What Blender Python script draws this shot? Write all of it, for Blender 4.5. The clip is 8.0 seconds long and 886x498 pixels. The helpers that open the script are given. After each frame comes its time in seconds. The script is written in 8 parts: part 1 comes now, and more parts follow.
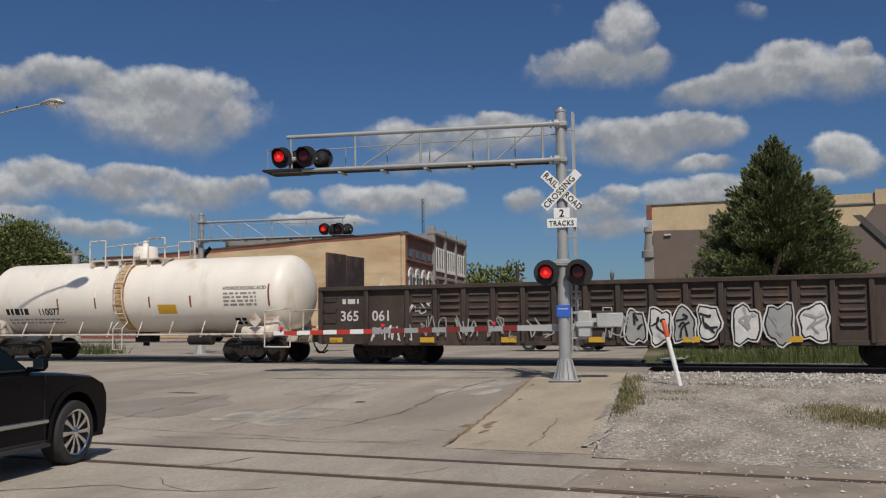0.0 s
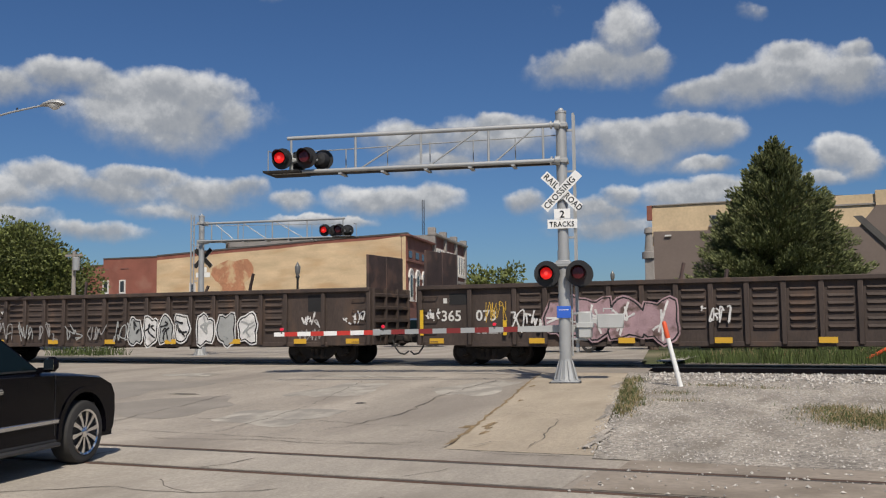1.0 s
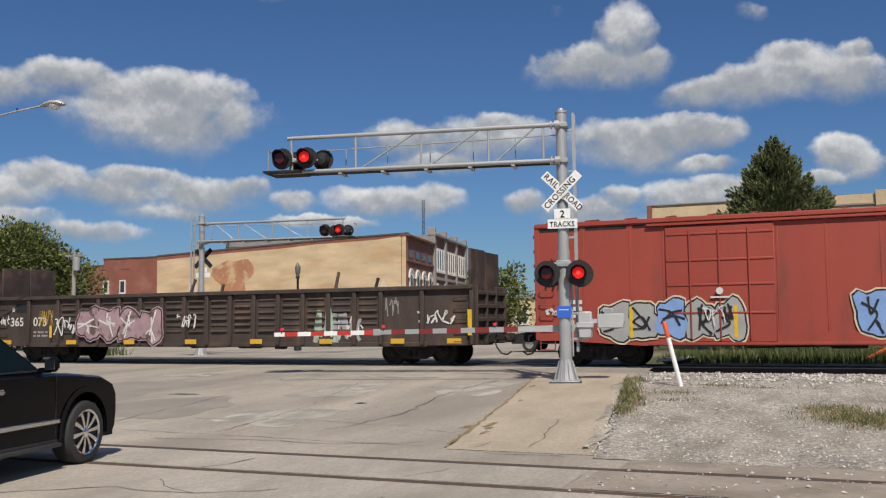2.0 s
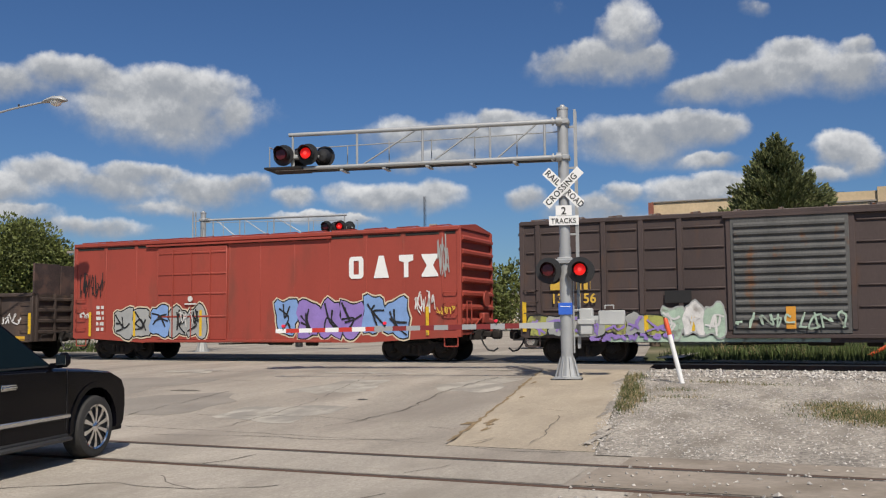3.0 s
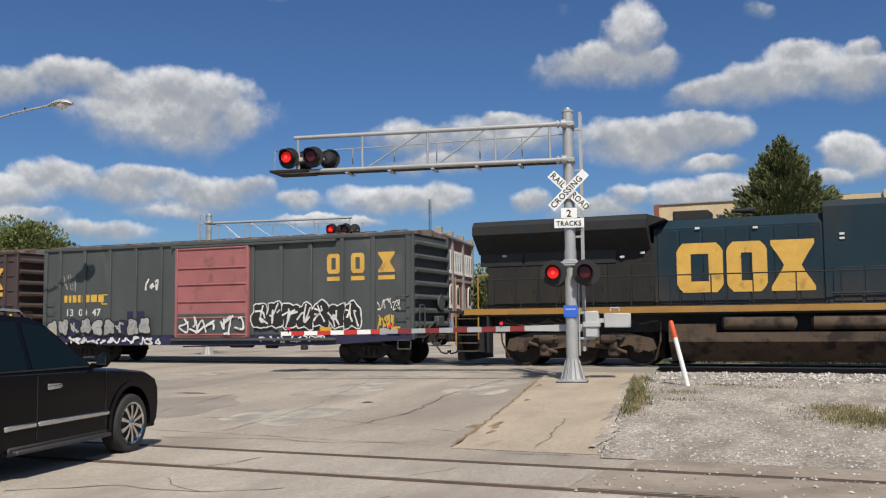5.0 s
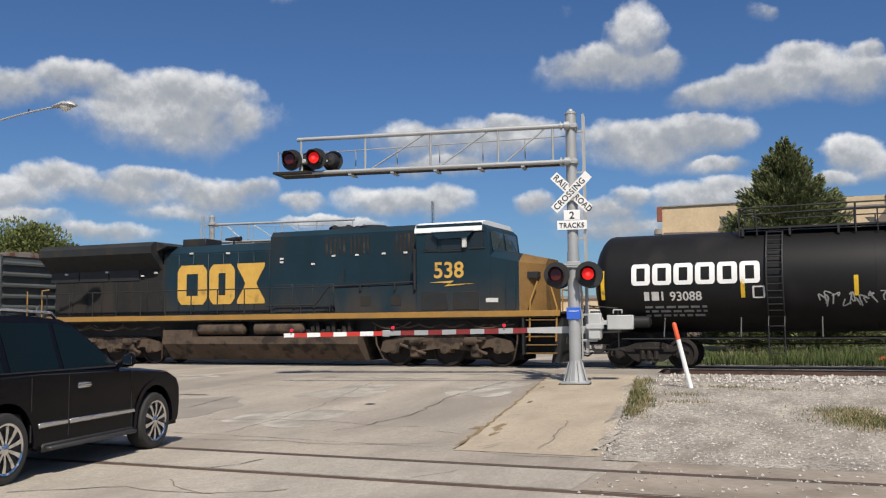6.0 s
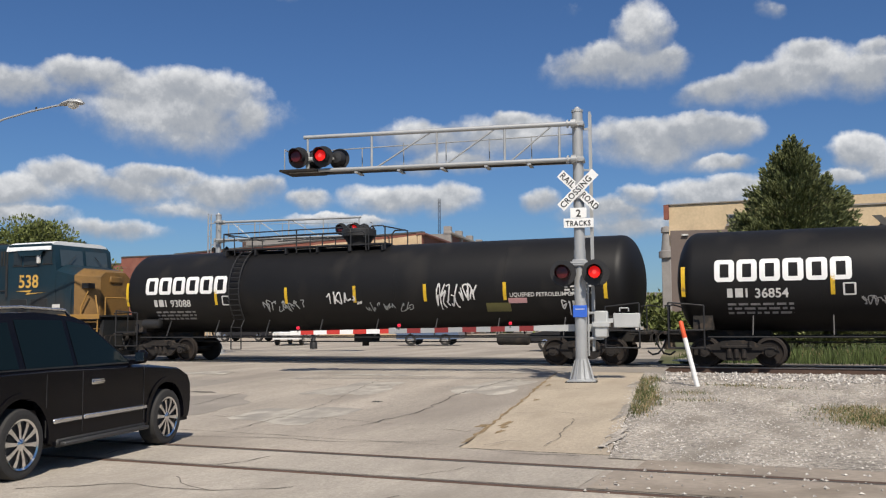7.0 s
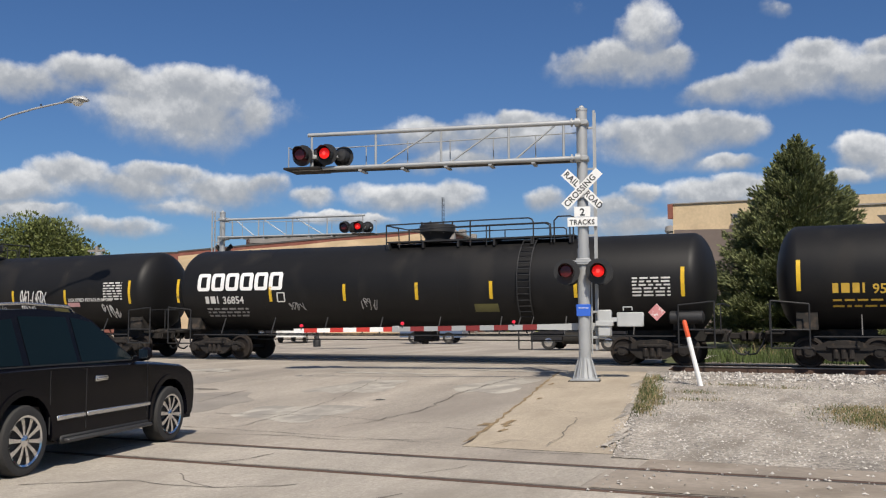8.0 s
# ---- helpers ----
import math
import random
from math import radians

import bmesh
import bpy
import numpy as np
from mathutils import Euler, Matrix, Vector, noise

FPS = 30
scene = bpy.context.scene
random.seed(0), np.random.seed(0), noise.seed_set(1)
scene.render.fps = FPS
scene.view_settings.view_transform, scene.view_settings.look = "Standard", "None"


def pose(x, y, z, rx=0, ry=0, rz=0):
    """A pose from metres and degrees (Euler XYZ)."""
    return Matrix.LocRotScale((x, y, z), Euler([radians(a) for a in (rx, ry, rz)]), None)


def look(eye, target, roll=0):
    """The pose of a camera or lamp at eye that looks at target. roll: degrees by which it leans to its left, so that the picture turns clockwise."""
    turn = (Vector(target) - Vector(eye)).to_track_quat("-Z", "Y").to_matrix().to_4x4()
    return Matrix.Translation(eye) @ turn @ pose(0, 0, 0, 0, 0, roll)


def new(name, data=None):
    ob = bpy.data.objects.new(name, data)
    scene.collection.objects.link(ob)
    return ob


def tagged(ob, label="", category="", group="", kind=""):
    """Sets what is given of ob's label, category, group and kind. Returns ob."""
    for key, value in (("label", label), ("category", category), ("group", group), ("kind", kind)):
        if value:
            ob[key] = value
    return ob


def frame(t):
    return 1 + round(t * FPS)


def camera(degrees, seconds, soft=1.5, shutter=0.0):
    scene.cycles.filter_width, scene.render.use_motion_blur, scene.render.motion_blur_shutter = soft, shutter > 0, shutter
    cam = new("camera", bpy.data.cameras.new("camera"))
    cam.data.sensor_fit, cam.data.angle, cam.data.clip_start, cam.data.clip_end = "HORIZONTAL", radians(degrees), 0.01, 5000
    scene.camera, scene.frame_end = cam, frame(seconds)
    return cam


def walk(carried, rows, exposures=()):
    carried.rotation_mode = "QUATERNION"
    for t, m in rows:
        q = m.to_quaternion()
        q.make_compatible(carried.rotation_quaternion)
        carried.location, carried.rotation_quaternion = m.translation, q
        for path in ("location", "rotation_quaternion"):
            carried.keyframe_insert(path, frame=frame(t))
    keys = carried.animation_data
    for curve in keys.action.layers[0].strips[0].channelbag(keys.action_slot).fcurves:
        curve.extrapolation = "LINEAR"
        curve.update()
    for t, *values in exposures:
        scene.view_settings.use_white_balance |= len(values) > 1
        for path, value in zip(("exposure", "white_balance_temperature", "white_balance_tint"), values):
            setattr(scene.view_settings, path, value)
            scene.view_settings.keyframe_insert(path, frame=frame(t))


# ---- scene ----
H = 1.347          # camera height over the main line's rail top
SPEED = 18.016     # train, metres a second towards -x
SKEW = radians(10)  # the street leaves the track's normal by this angle

cam = camera(50.3, 8.0, soft=1.2)


def view(yaw, pitch, roll):
    return pose(0, 0, H, 90 + pitch, 0, yaw) @ pose(0, 0, 0, 0, 0, roll)


walk(cam, [
    (0.0, view(22.293, 4.400, -0.562)), (0.5, view(22.254, 4.438, -0.616)),
    (1.0, view(22.317, 4.465, -0.604)), (1.5, view(22.303, 4.508, -0.669)),
    (3.0, view(22.412, 4.261, -0.583)), (3.5, view(22.444, 4.194, -0.576)),
    (4.0, view(22.568, 4.175, -0.557)), (4.5, view(22.667, 4.289, -0.577)),
    (6.0, view(22.900, 4.537, -0.536)), (6.5, view(23.102, 4.409, -0.485)),
    (7.0, view(23.288, 4.408, -0.442)), (7.5, view(23.376, 4.423, -0.368)),
    (8.0, view(23.511, 4.309, -0.206))],
    exposures=[(0.0, -0.58), (0.5, -0.45), (1.0, -0.28), (1.5, -0.20), (3.5, -0.15), (6.0, 0.0), (8.0, 0.0)])

# ---------------------------------------------------------------- light
world = bpy.data.worlds.new("sky")
scene.world = world
world.use_nodes = True
wn, wl = world.node_tree.nodes, world.node_tree.links
wn.clear()


def wnode(kind, **values):
    n = wn.new(kind)
    for k, v in values.items():
        n.inputs[k].default_value = v
    return n


def wmath(op, a, b=None, c=None):
    n = wn.new("ShaderNodeMath")
    n.operation = op
    for i, v in enumerate((a, b, c)):
        if v is None:
            continue
        if isinstance(v, (int, float)):
            n.inputs[i].default_value = v
        else:
            wl.new(v, n.inputs[i])
    return n.outputs[0]


SKY_LEVEL = 0.061
sky = wn.new("ShaderNodeTexSky")
sky.sky_type = "NISHITA"
sky.sun_disc = False
sky.sun_elevation, sky.sun_rotation = radians(50), radians(147)
sky.air_density, sky.dust_density, sky.ozone_density = 1.0, 0.3, 3.0
coords = wn.new("ShaderNodeTexCoord")
split = wn.new("ShaderNodeSeparateXYZ")
wl.new(coords.outputs["Generated"], split.inputs[0])
AZ = wmath("ARCTAN2", split.outputs[0], split.outputs[1])
EL = wmath("ARCSINE", split.outputs[2])


def wnoise(scale, detail, rough, shift=(0, 0, 0), flat=1.0):
    m = wn.new("ShaderNodeMapping")
    m.inputs["Location"].default_value = shift
    m.inputs["Scale"].default_value = (1, 1, flat)
    wl.new(coords.outputs["Generated"], m.inputs[0])
    n = wnode("ShaderNodeTexNoise", Scale=scale, Detail=detail, Roughness=rough)
    wl.new(m.outputs[0], n.inputs["Vector"])
    return n.outputs[0]


# cumulus: puffs by azimuth, elevation, half width, half height, all in degrees, and weight
billow = wnoise(13, 8, 0.56)
billow_up = wnoise(13, 8, 0.56, (-0.005, 0.006, -0.014))
fine = wnoise(48, 7, 0.62)
fine_up = wnoise(48, 7, 0.62, (-0.002, 0.002, -0.006))


def warp(scale, shift, amount):
    n = wmath("SUBTRACT", wnoise(scale, 5, 0.6, shift), 0.5)
    return wmath("MULTIPLY", n, amount)


AZW = wmath("ADD", wmath("ADD", AZ, warp(8, (3, 1, 2), 0.060)), warp(30, (2, 9, 4), 0.020))
ELW = wmath("ADD", wmath("ADD", EL, warp(8, (7, 5, 1), 0.034)), warp(30, (6, 2, 8), 0.014))
place = wn.new("ShaderNodeCombineXYZ")
wl.new(AZW, place.inputs[0])
wl.new(ELW, place.inputs[1])
field, height = None, None


def puff(az, el, wide, tall, weight=1.0):
    global field, height
    v = wn.new("ShaderNodeVectorMath")
    v.operation = "MULTIPLY_ADD"
    wl.new(place.outputs[0], v.inputs[0])
    wide, tall = 1.10 * wide, 1.05 * tall
    v.inputs[1].default_value = (1 / radians(wide), 1 / radians(tall), 0)
    v.inputs[2].default_value = (-az / wide, -el / tall, 0)
    dot = wn.new("ShaderNodeVectorMath")
    dot.operation = "DOT_PRODUCT"
    wl.new(v.outputs[0], dot.inputs[0])
    wl.new(v.outputs[0], dot.inputs[1])
    parts = wn.new("ShaderNodeSeparateXYZ")
    wl.new(v.outputs[0], parts.inputs[0])
    d, e = wmath("SUBTRACT", weight, dot.outputs["Value"]), parts.outputs[1]
    if field is None:
        field, height = d, e
        return
    share = wmath("MULTIPLY_ADD", wmath("SUBTRACT", d, field), 0.9, 0.5)
    share = wmath("MINIMUM", wmath("MAXIMUM", share, 0.0), 1.0)
    height = wmath("MULTIPLY_ADD", share, wmath("SUBTRACT", e, height), height)
    field = wmath("SMOOTH_MAX", d, field, 0.15)


puff(-38.9, 12.0, 5.0, 2.2, 1)
puff(-44.3, 13.9, 2.3, 0.9, 1)
puff(-36.6, 13.3, 2.3, 1.5, 1)
puff(-35.1, 12.1, 1.2, 1.5, 1)
puff(-38.6, 13.7, 1.9, 1.1, 1)
puff(-38.9, 10.5, 4.0, 0.8, 0.6)
puff(-47.6, 13.1, 3.2, 1.1, 0.8)
puff(-41.5, 13.3, 2.5, 0.9, 0.8)
puff(-45.1, 8.1, 2.1, 1.0, 1)
puff(-47.7, 7.2, 2.7, 0.9, 1)
puff(-41.7, 7.7, 3.1, 0.9, 1)
puff(-40.4, 8.4, 2.8, 0.7, 1)
puff(-36.5, 7.7, 3.1, 1.0, 1)
puff(-34.2, 8.0, 1.3, 0.7, 1)
puff(-38.8, 6.7, 3.5, 0.6, 0.6)
puff(-47.1, 6.0, 2.7, 0.7, 0.8)
puff(-43.2, 5.4, 4.0, 0.7, 0.8)
puff(-32.3, 18.9, 1.7, 0.5, -0.05)
puff(-31.4, 7.4, 1.5, 0.7, 0.6)
puff(-26.7, 7.4, 2.6, 0.9, 0.8)
puff(-24.7, 7.6, 2.1, 0.9, 0.7)
puff(-29.5, 6.3, 2.7, 0.4, 1)
puff(-24.7, 11.1, 2.9, 1.0, 0.8)
puff(-19.8, 11.2, 3.8, 1.4, 0.8)
puff(-19.3, 12.1, 1.4, 0.8, 1)
puff(-22.2, 9.8, 4.5, 0.8, 0.6)
puff(-22.9, 7.4, 1.8, 1.1, 0.8)
puff(-17.3, 7.2, 1.4, 0.8, 0.7)
puff(-11.3, 16.6, 1.5, 1.8, 0.9)
puff(-12.1, 15.1, 3.9, 1.2, 1)
puff(-13.9, 15.0, 2.0, 0.8, 1)
puff(-9.6, 15.1, 1.5, 1.1, 1)
puff(-15.8, 18.4, 1.7, 0.9, -0.05)
puff(-10.3, 16.6, 1.2, 1.1, 0.7)
puff(-7.0, 13.2, 2.4, 0.9, 1)
puff(-3.9, 13.3, 2.7, 1.2, 1)
puff(-1.4, 13.9, 2.4, 1.4, 1)
puff(1.0, 13.6, 2.0, 1.4, 1)
puff(1.6, 14.9, 1.0, 0.7, 0.7)
puff(-1.7, 15.0, 1.1, 0.8, 0.9)
puff(-11.0, 10.3, 3.0, 1.4, 0.9)
puff(-8.4, 11.0, 2.6, 1.2, 1)
puff(-6.1, 10.8, 1.8, 0.9, 1)
puff(-12.0, 11.0, 2.2, 1.1, 0.9)
puff(-6.8, 9.0, 2.5, 0.6, 0.6)
puff(0.5, 9.1, 1.4, 0.9, 1)
puff(1.7, 8.5, 1.1, 0.9, 0.9)
puff(-0.3, 7.9, 1.4, 0.5, 0.8)
puff(-7.6, 7.2, 3.3, 1.0, 1)
puff(-5.1, 7.3, 1.2, 0.5, 1)
puff(-11.4, 7.3, 1.2, 0.7, 1)
puff(-13.1, 6.5, 3.0, 0.9, 0.8)
puff(-11.4, 5.6, 3.9, 0.8, 0.7)
puff(-3.8, 17.4, 0.9, 0.8, -0.05)
far_field = wmath("MULTIPLY", wmath("SUBTRACT", wnoise(3.2, 6, 0.55, (1, 4, 2), 2.2), 0.60), 7.0)
away = wmath("GREATER_THAN", wmath("ABSOLUTE", wmath("ADD", AZ, radians(22))), radians(33))
over = wmath("GREATER_THAN", EL, radians(24))
other = wmath("MULTIPLY", wmath("MAXIMUM", away, over), wmath("GREATER_THAN", split.outputs[2], 0.0))
both = wmath("ADD", wmath("MULTIPLY", field, wmath("SUBTRACT", 1.0, other)), wmath("MULTIPLY", far_field, other))
rag = wmath("MULTIPLY", wmath("SUBTRACT", billow, 0.5), 2.3)
rag = wmath("ADD", rag, wmath("MULTIPLY", wmath("SUBTRACT", fine, 0.5), 0.8))
thick = wmath("ADD", both, rag)
tall_of = wnode("ShaderNodeMapRange", **{"From Min": -0.8, "From Max": 0.5, "To Min": 2.0, "To Max": 0.95})
wl.new(height, tall_of.inputs["Value"])
dens = wnode("ShaderNodeMapRange", **{"From Min": 0.0, "From Max": 1.0})
dens.interpolation_type = "SMOOTHSTEP"
wl.new(wmath("DIVIDE", wmath("ADD", thick, 0.50), tall_of.outputs[0]), dens.inputs["Value"])
# sunlit tops and rims, soft grey undersides
lit = wmath("ADD", wmath("MULTIPLY", height, 0.42), wmath("MULTIPLY", wmath("SUBTRACT", billow, billow_up), 2.2))
lit = wmath("ADD", lit, wmath("MULTIPLY", wmath("SUBTRACT", fine, fine_up), 0.9))
rim = wnode("ShaderNodeMapRange", **{"From Min": -0.1, "From Max": 0.8, "To Min": 0.30, "To Max": 0.0})
wl.new(thick, rim.inputs["Value"])
top_side = wnode("ShaderNodeMapRange", **{"From Min": -0.1, "From Max": 0.6})
wl.new(height, top_side.inputs["Value"])
lit = wmath("ADD", lit, wmath("MULTIPLY", rim.outputs[0], top_side.outputs[0]))
lit_range = wnode("ShaderNodeMapRange", **{"From Min": -0.60, "From Max": 0.80})
wl.new(lit, lit_range.inputs["Value"])
ramp = wn.new("ShaderNodeValToRGB")
ramp.color_ramp.elements[0].color = (0.29, 0.32, 0.37, 1)
ramp.color_ramp.elements[1].color = (0.86, 0.86, 0.86, 1)
ramp.color_ramp.elements.new(0.45).color = (0.43, 0.45, 0.48, 1)
wl.new(lit_range.outputs[0], ramp.inputs[0])
gain = wn.new("ShaderNodeMix")
gain.data_type, gain.blend_type = "RGBA", "MULTIPLY"
gain.inputs["Factor"].default_value = 1
wl.new(sky.outputs[0], gain.inputs["A"])
gain.inputs["B"].default_value = (SKY_LEVEL * 0.64, SKY_LEVEL * 0.90, SKY_LEVEL * 1.25, 1)
cloudy = wn.new("ShaderNodeMix")
cloudy.data_type = "RGBA"
wl.new(wmath("MULTIPLY", dens.outputs[0], 0.96), cloudy.inputs["Factor"])
wl.new(gain.outputs["Result"], cloudy.inputs["A"])
wl.new(ramp.outputs[0], cloudy.inputs["B"])
back = wn.new("ShaderNodeBackground")
wl.new(cloudy.outputs["Result"], back.inputs[0])
wout = wn.new("ShaderNodeOutputWorld")
wl.new(back.outputs[0], wout.inputs[0])

sun = new("sun", bpy.data.lights.new("sun", "SUN"))
sun.data.energy, sun.data.angle, sun.data.color = 5.0, radians(0.53), (1.0, 0.915, 0.80)
sun.matrix_world = look((54.5 * 0.643, -83.8 * 0.643, 76.6), (0, 0, 0))

# ---------------------------------------------------------------- materials


def paint(name, base, rough=0.6, metal=0.0, var=0.18, scale=1.2, grain=30.0, bump=0.12, dirt=None, dirt_at=0.55,
          dirt_soft=0.12, dirt_scale=2.0, glow=0.0, coat=0.0, streak=1.0, island=0.0, along=1.0, pebble=0.0, gloss=0.5, dust=None):
    """A surface with broad stains, fine grain, relief and patches of dirt or rust."""
    m = bpy.data.materials.new(name)
    m.use_nodes = True
    nt = m.node_tree
    n, l = nt.nodes, nt.links
    b = n["Principled BSDF"]
    b.inputs["Roughness"].default_value, b.inputs["Metallic"].default_value = rough, metal
    b.inputs["Coat Weight"].default_value = coat
    b.inputs["Specular IOR Level"].default_value = gloss
    co = n.new("ShaderNodeTexCoord")
    mp = n.new("ShaderNodeMapping")
    mp.inputs["Scale"].default_value = (1, along, streak)
    l.new(co.outputs["Object"], mp.inputs[0])

    def tex(s, d, shift=0.0):
        t = n.new("ShaderNodeTexNoise")
        t.inputs["Scale"].default_value, t.inputs["Detail"].default_value = s, d
        if shift:
            k = n.new("ShaderNodeVectorMath")
            k.operation = "ADD"
            k.inputs[1].default_value = (shift, shift * 2, shift * 3)
            l.new(mp.outputs[0], k.inputs[0])
            l.new(k.outputs[0], t.inputs["Vector"])
        else:
            l.new(mp.outputs[0], t.inputs["Vector"])
        return t.outputs[0]

    def mixed(kind, fac, a, c):
        x = n.new("ShaderNodeMix")
        x.data_type, x.blend_type = "RGBA", kind
        for key, v in (("Factor", fac), ("A", a), ("B", c)):
            if isinstance(v, (tuple, float, int)):
                x.inputs[key].default_value = v
            else:
                l.new(v, x.inputs[key])
        return x.outputs["Result"]

    def span(v, lo, hi, a, c):
        x = n.new("ShaderNodeMapRange")
        for key, q in (("From Min", lo), ("From Max", hi), ("To Min", a), ("To Max", c)):
            x.inputs[key].default_value = q
        l.new(v, x.inputs["Value"])
        return x.outputs[0]

    broad, small = tex(scale, 6), tex(grain, 4)
    tone = n.new("ShaderNodeMath")
    tone.operation = "MULTIPLY"
    l.new(span(broad, 0.25, 0.75, 1 - var, 1 + var), tone.inputs[0])
    l.new(span(small, 0.25, 0.75, 1 - var * 0.6, 1 + var * 0.6), tone.inputs[1])
    grey = n.new("ShaderNodeCombineColor")
    last = tone.outputs[0]
    if island:
        geo = n.new("ShaderNodeNewGeometry")
        k = n.new("ShaderNodeMath")
        k.operation = "MULTIPLY"
        l.new(last, k.inputs[0])
        l.new(span(geo.outputs["Random Per Island"], 0, 1, 1 - island, 1 + island), k.inputs[1])
        last = k.outputs[0]
    if pebble:
        cells = n.new("ShaderNodeTexVoronoi")
        cells.inputs["Scale"].default_value = pebble
        l.new(co.outputs["Object"], cells.inputs["Vector"])
        apart = n.new("ShaderNodeSeparateColor")
        l.new(cells.outputs["Color"], apart.inputs[0])
        k = n.new("ShaderNodeMath")
        k.operation = "MULTIPLY"
        l.new(last, k.inputs[0])
        depth = 0.38 if pebble < 30 else 0.13
        l.new(span(apart.outputs[0], 0, 1, 1 - depth, 1 + depth), k.inputs[1])
        last = k.outputs[0]
    for i in range(3):
        l.new(last, grey.inputs[i])
    col = mixed("MULTIPLY", 1.0, (*base, 1), grey.outputs[0])
    if dirt:
        mask = span(tex(dirt_scale, 8, 5.3), dirt_at, dirt_at + dirt_soft, 0.0, 1.0)
        col = mixed("MIX", mask, col, (*dirt, 1))
        l.new(span(mask, 0, 1, rough, min(1, rough + 0.25)), b.inputs["Roughness"])
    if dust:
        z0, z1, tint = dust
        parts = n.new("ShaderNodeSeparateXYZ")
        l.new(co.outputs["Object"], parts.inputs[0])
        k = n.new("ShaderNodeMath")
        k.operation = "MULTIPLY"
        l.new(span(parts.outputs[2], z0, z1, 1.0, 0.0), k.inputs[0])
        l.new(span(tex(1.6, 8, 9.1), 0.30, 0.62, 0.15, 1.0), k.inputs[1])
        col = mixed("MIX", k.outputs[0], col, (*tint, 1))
    l.new(col, b.inputs["Base Color"])
    if bump:
        bp = n.new("ShaderNodeBump")
        bp.inputs["Strength"].default_value, bp.inputs["Distance"].default_value = bump, 0.02
        l.new(small, bp.inputs["Height"])
        l.new(bp.outputs[0], b.inputs["Normal"])
    if glow:
        b.inputs["Emission Color"].default_value, b.inputs["Emission Strength"].default_value = (*base, 1), glow
    return m


def clear_glass(name, tint=(0.8, 0.9, 0.88)):
    m = bpy.data.materials.new(name)
    m.use_nodes = True
    b = m.node_tree.nodes["Principled BSDF"]
    b.inputs["Base Color"].default_value = (*tint, 1)
    b.inputs["Roughness"].default_value, b.inputs["Transmission Weight"].default_value, b.inputs["IOR"].default_value = 0.02, 1.0, 1.1
    return m


RUST = (0.13, 0.055, 0.03)
DUST = (0.22, 0.17, 0.12)
asphalt = paint("worn_concrete_asphalt", (0.3449, 0.3043, 0.2514), 0.92, var=0.22, scale=0.9, grain=22, bump=0.5, dirt=(0.2363, 0.206, 0.172), dirt_at=0.47, dirt_soft=0.25, dirt_scale=0.55, along=0.30, pebble=45)
tar = paint("tar", (0.06, 0.057, 0.052), 0.9, var=0.25, grain=20)
patchy = paint("pale_patch", (0.387, 0.3555, 0.3015), 0.95, var=0.25, scale=1.6, grain=9, bump=0.3, dirt=(0.279, 0.2565, 0.2205), dirt_at=0.47, dirt_soft=0.15, dirt_scale=2.2, along=0.5)
walk_concrete = paint("sidewalk_concrete", (0.4005, 0.3375, 0.252), 0.93, var=0.16, scale=0.9, grain=18, bump=0.3, dirt=(0.324, 0.27, 0.198), dirt_at=0.52, dirt_soft=0.2, dirt_scale=1.1, along=0.4, pebble=60)
gravel = paint("packed_gravel", (0.3285, 0.2952, 0.2502), 0.97, var=0.34, scale=1.3, grain=24, bump=1.0, dirt=(0.2205, 0.1935, 0.1575), dirt_at=0.50, dirt_soft=0.18, dirt_scale=1.4, along=0.35, pebble=22)
stone_mat = paint("limestone", (0.414, 0.387, 0.351), 0.95, var=0.2, grain=20, bump=0.4, island=0.55)
field_grass = paint("field", (0.075, 0.085, 0.032), 0.95, var=0.3, scale=0.2, grain=6, bump=0.6, dirt=(0.20, 0.17, 0.10), dirt_at=0.5, dirt_soft=0.2, dirt_scale=0.15)
blade_mat = paint("grass_blades", (0.066, 0.09375, 0.024), 0.8, var=0.25, scale=2, bump=0, island=0.4)
dry_blade = paint("dry_grass", (0.27, 0.21, 0.11), 0.9, var=0.25, bump=0, island=0.4)
rail_side = paint("rail_rust", (0.085, 0.05, 0.035), 0.85, var=0.25, scale=3, grain=30)
rail_top = paint("rail_steel", (0.30, 0.27, 0.25), 0.38, 0.9, var=0.15, scale=4)
tie_mat = paint("creosoted_tie", (0.075, 0.058, 0.045), 0.95, var=0.3, grain=14, bump=0.5, island=0.25)
galv = paint("galvanised_steel", (0.3872, 0.396, 0.396), 0.5, 0.3, var=0.10, scale=2.5, grain=60, bump=0.05)
alu = paint("aluminium_paint", (0.46, 0.47, 0.46), 0.5, 0.2, var=0.10, scale=2, grain=40, bump=0.06, dirt=(0.38, 0.37, 0.35), dirt_at=0.62, dirt_scale=2.5)
black_metal = paint("black_paint", (0.018, 0.018, 0.019), 0.55, var=0.3, grain=30)
black_rough = paint("grimy_black", (0.018, 0.016, 0.014), 0.9, var=0.4, scale=3, grain=20, dirt=(0.06, 0.045, 0.034), dirt_at=0.56, dirt_scale=3)
truck_mat = paint("truck_grime", (0.01672, 0.01364, 0.01188), 0.9, var=0.4, scale=3, grain=20, dirt=(0.066, 0.04928, 0.03784), dirt_at=0.57, dirt_scale=4)
wheel_mat = paint("wheel_steel", (0.0264, 0.02024, 0.01672), 0.75, 0.3, var=0.3, scale=5)
tread_mat = paint("polished_tread", (0.42, 0.40, 0.38), 0.3, 0.95, var=0.1)
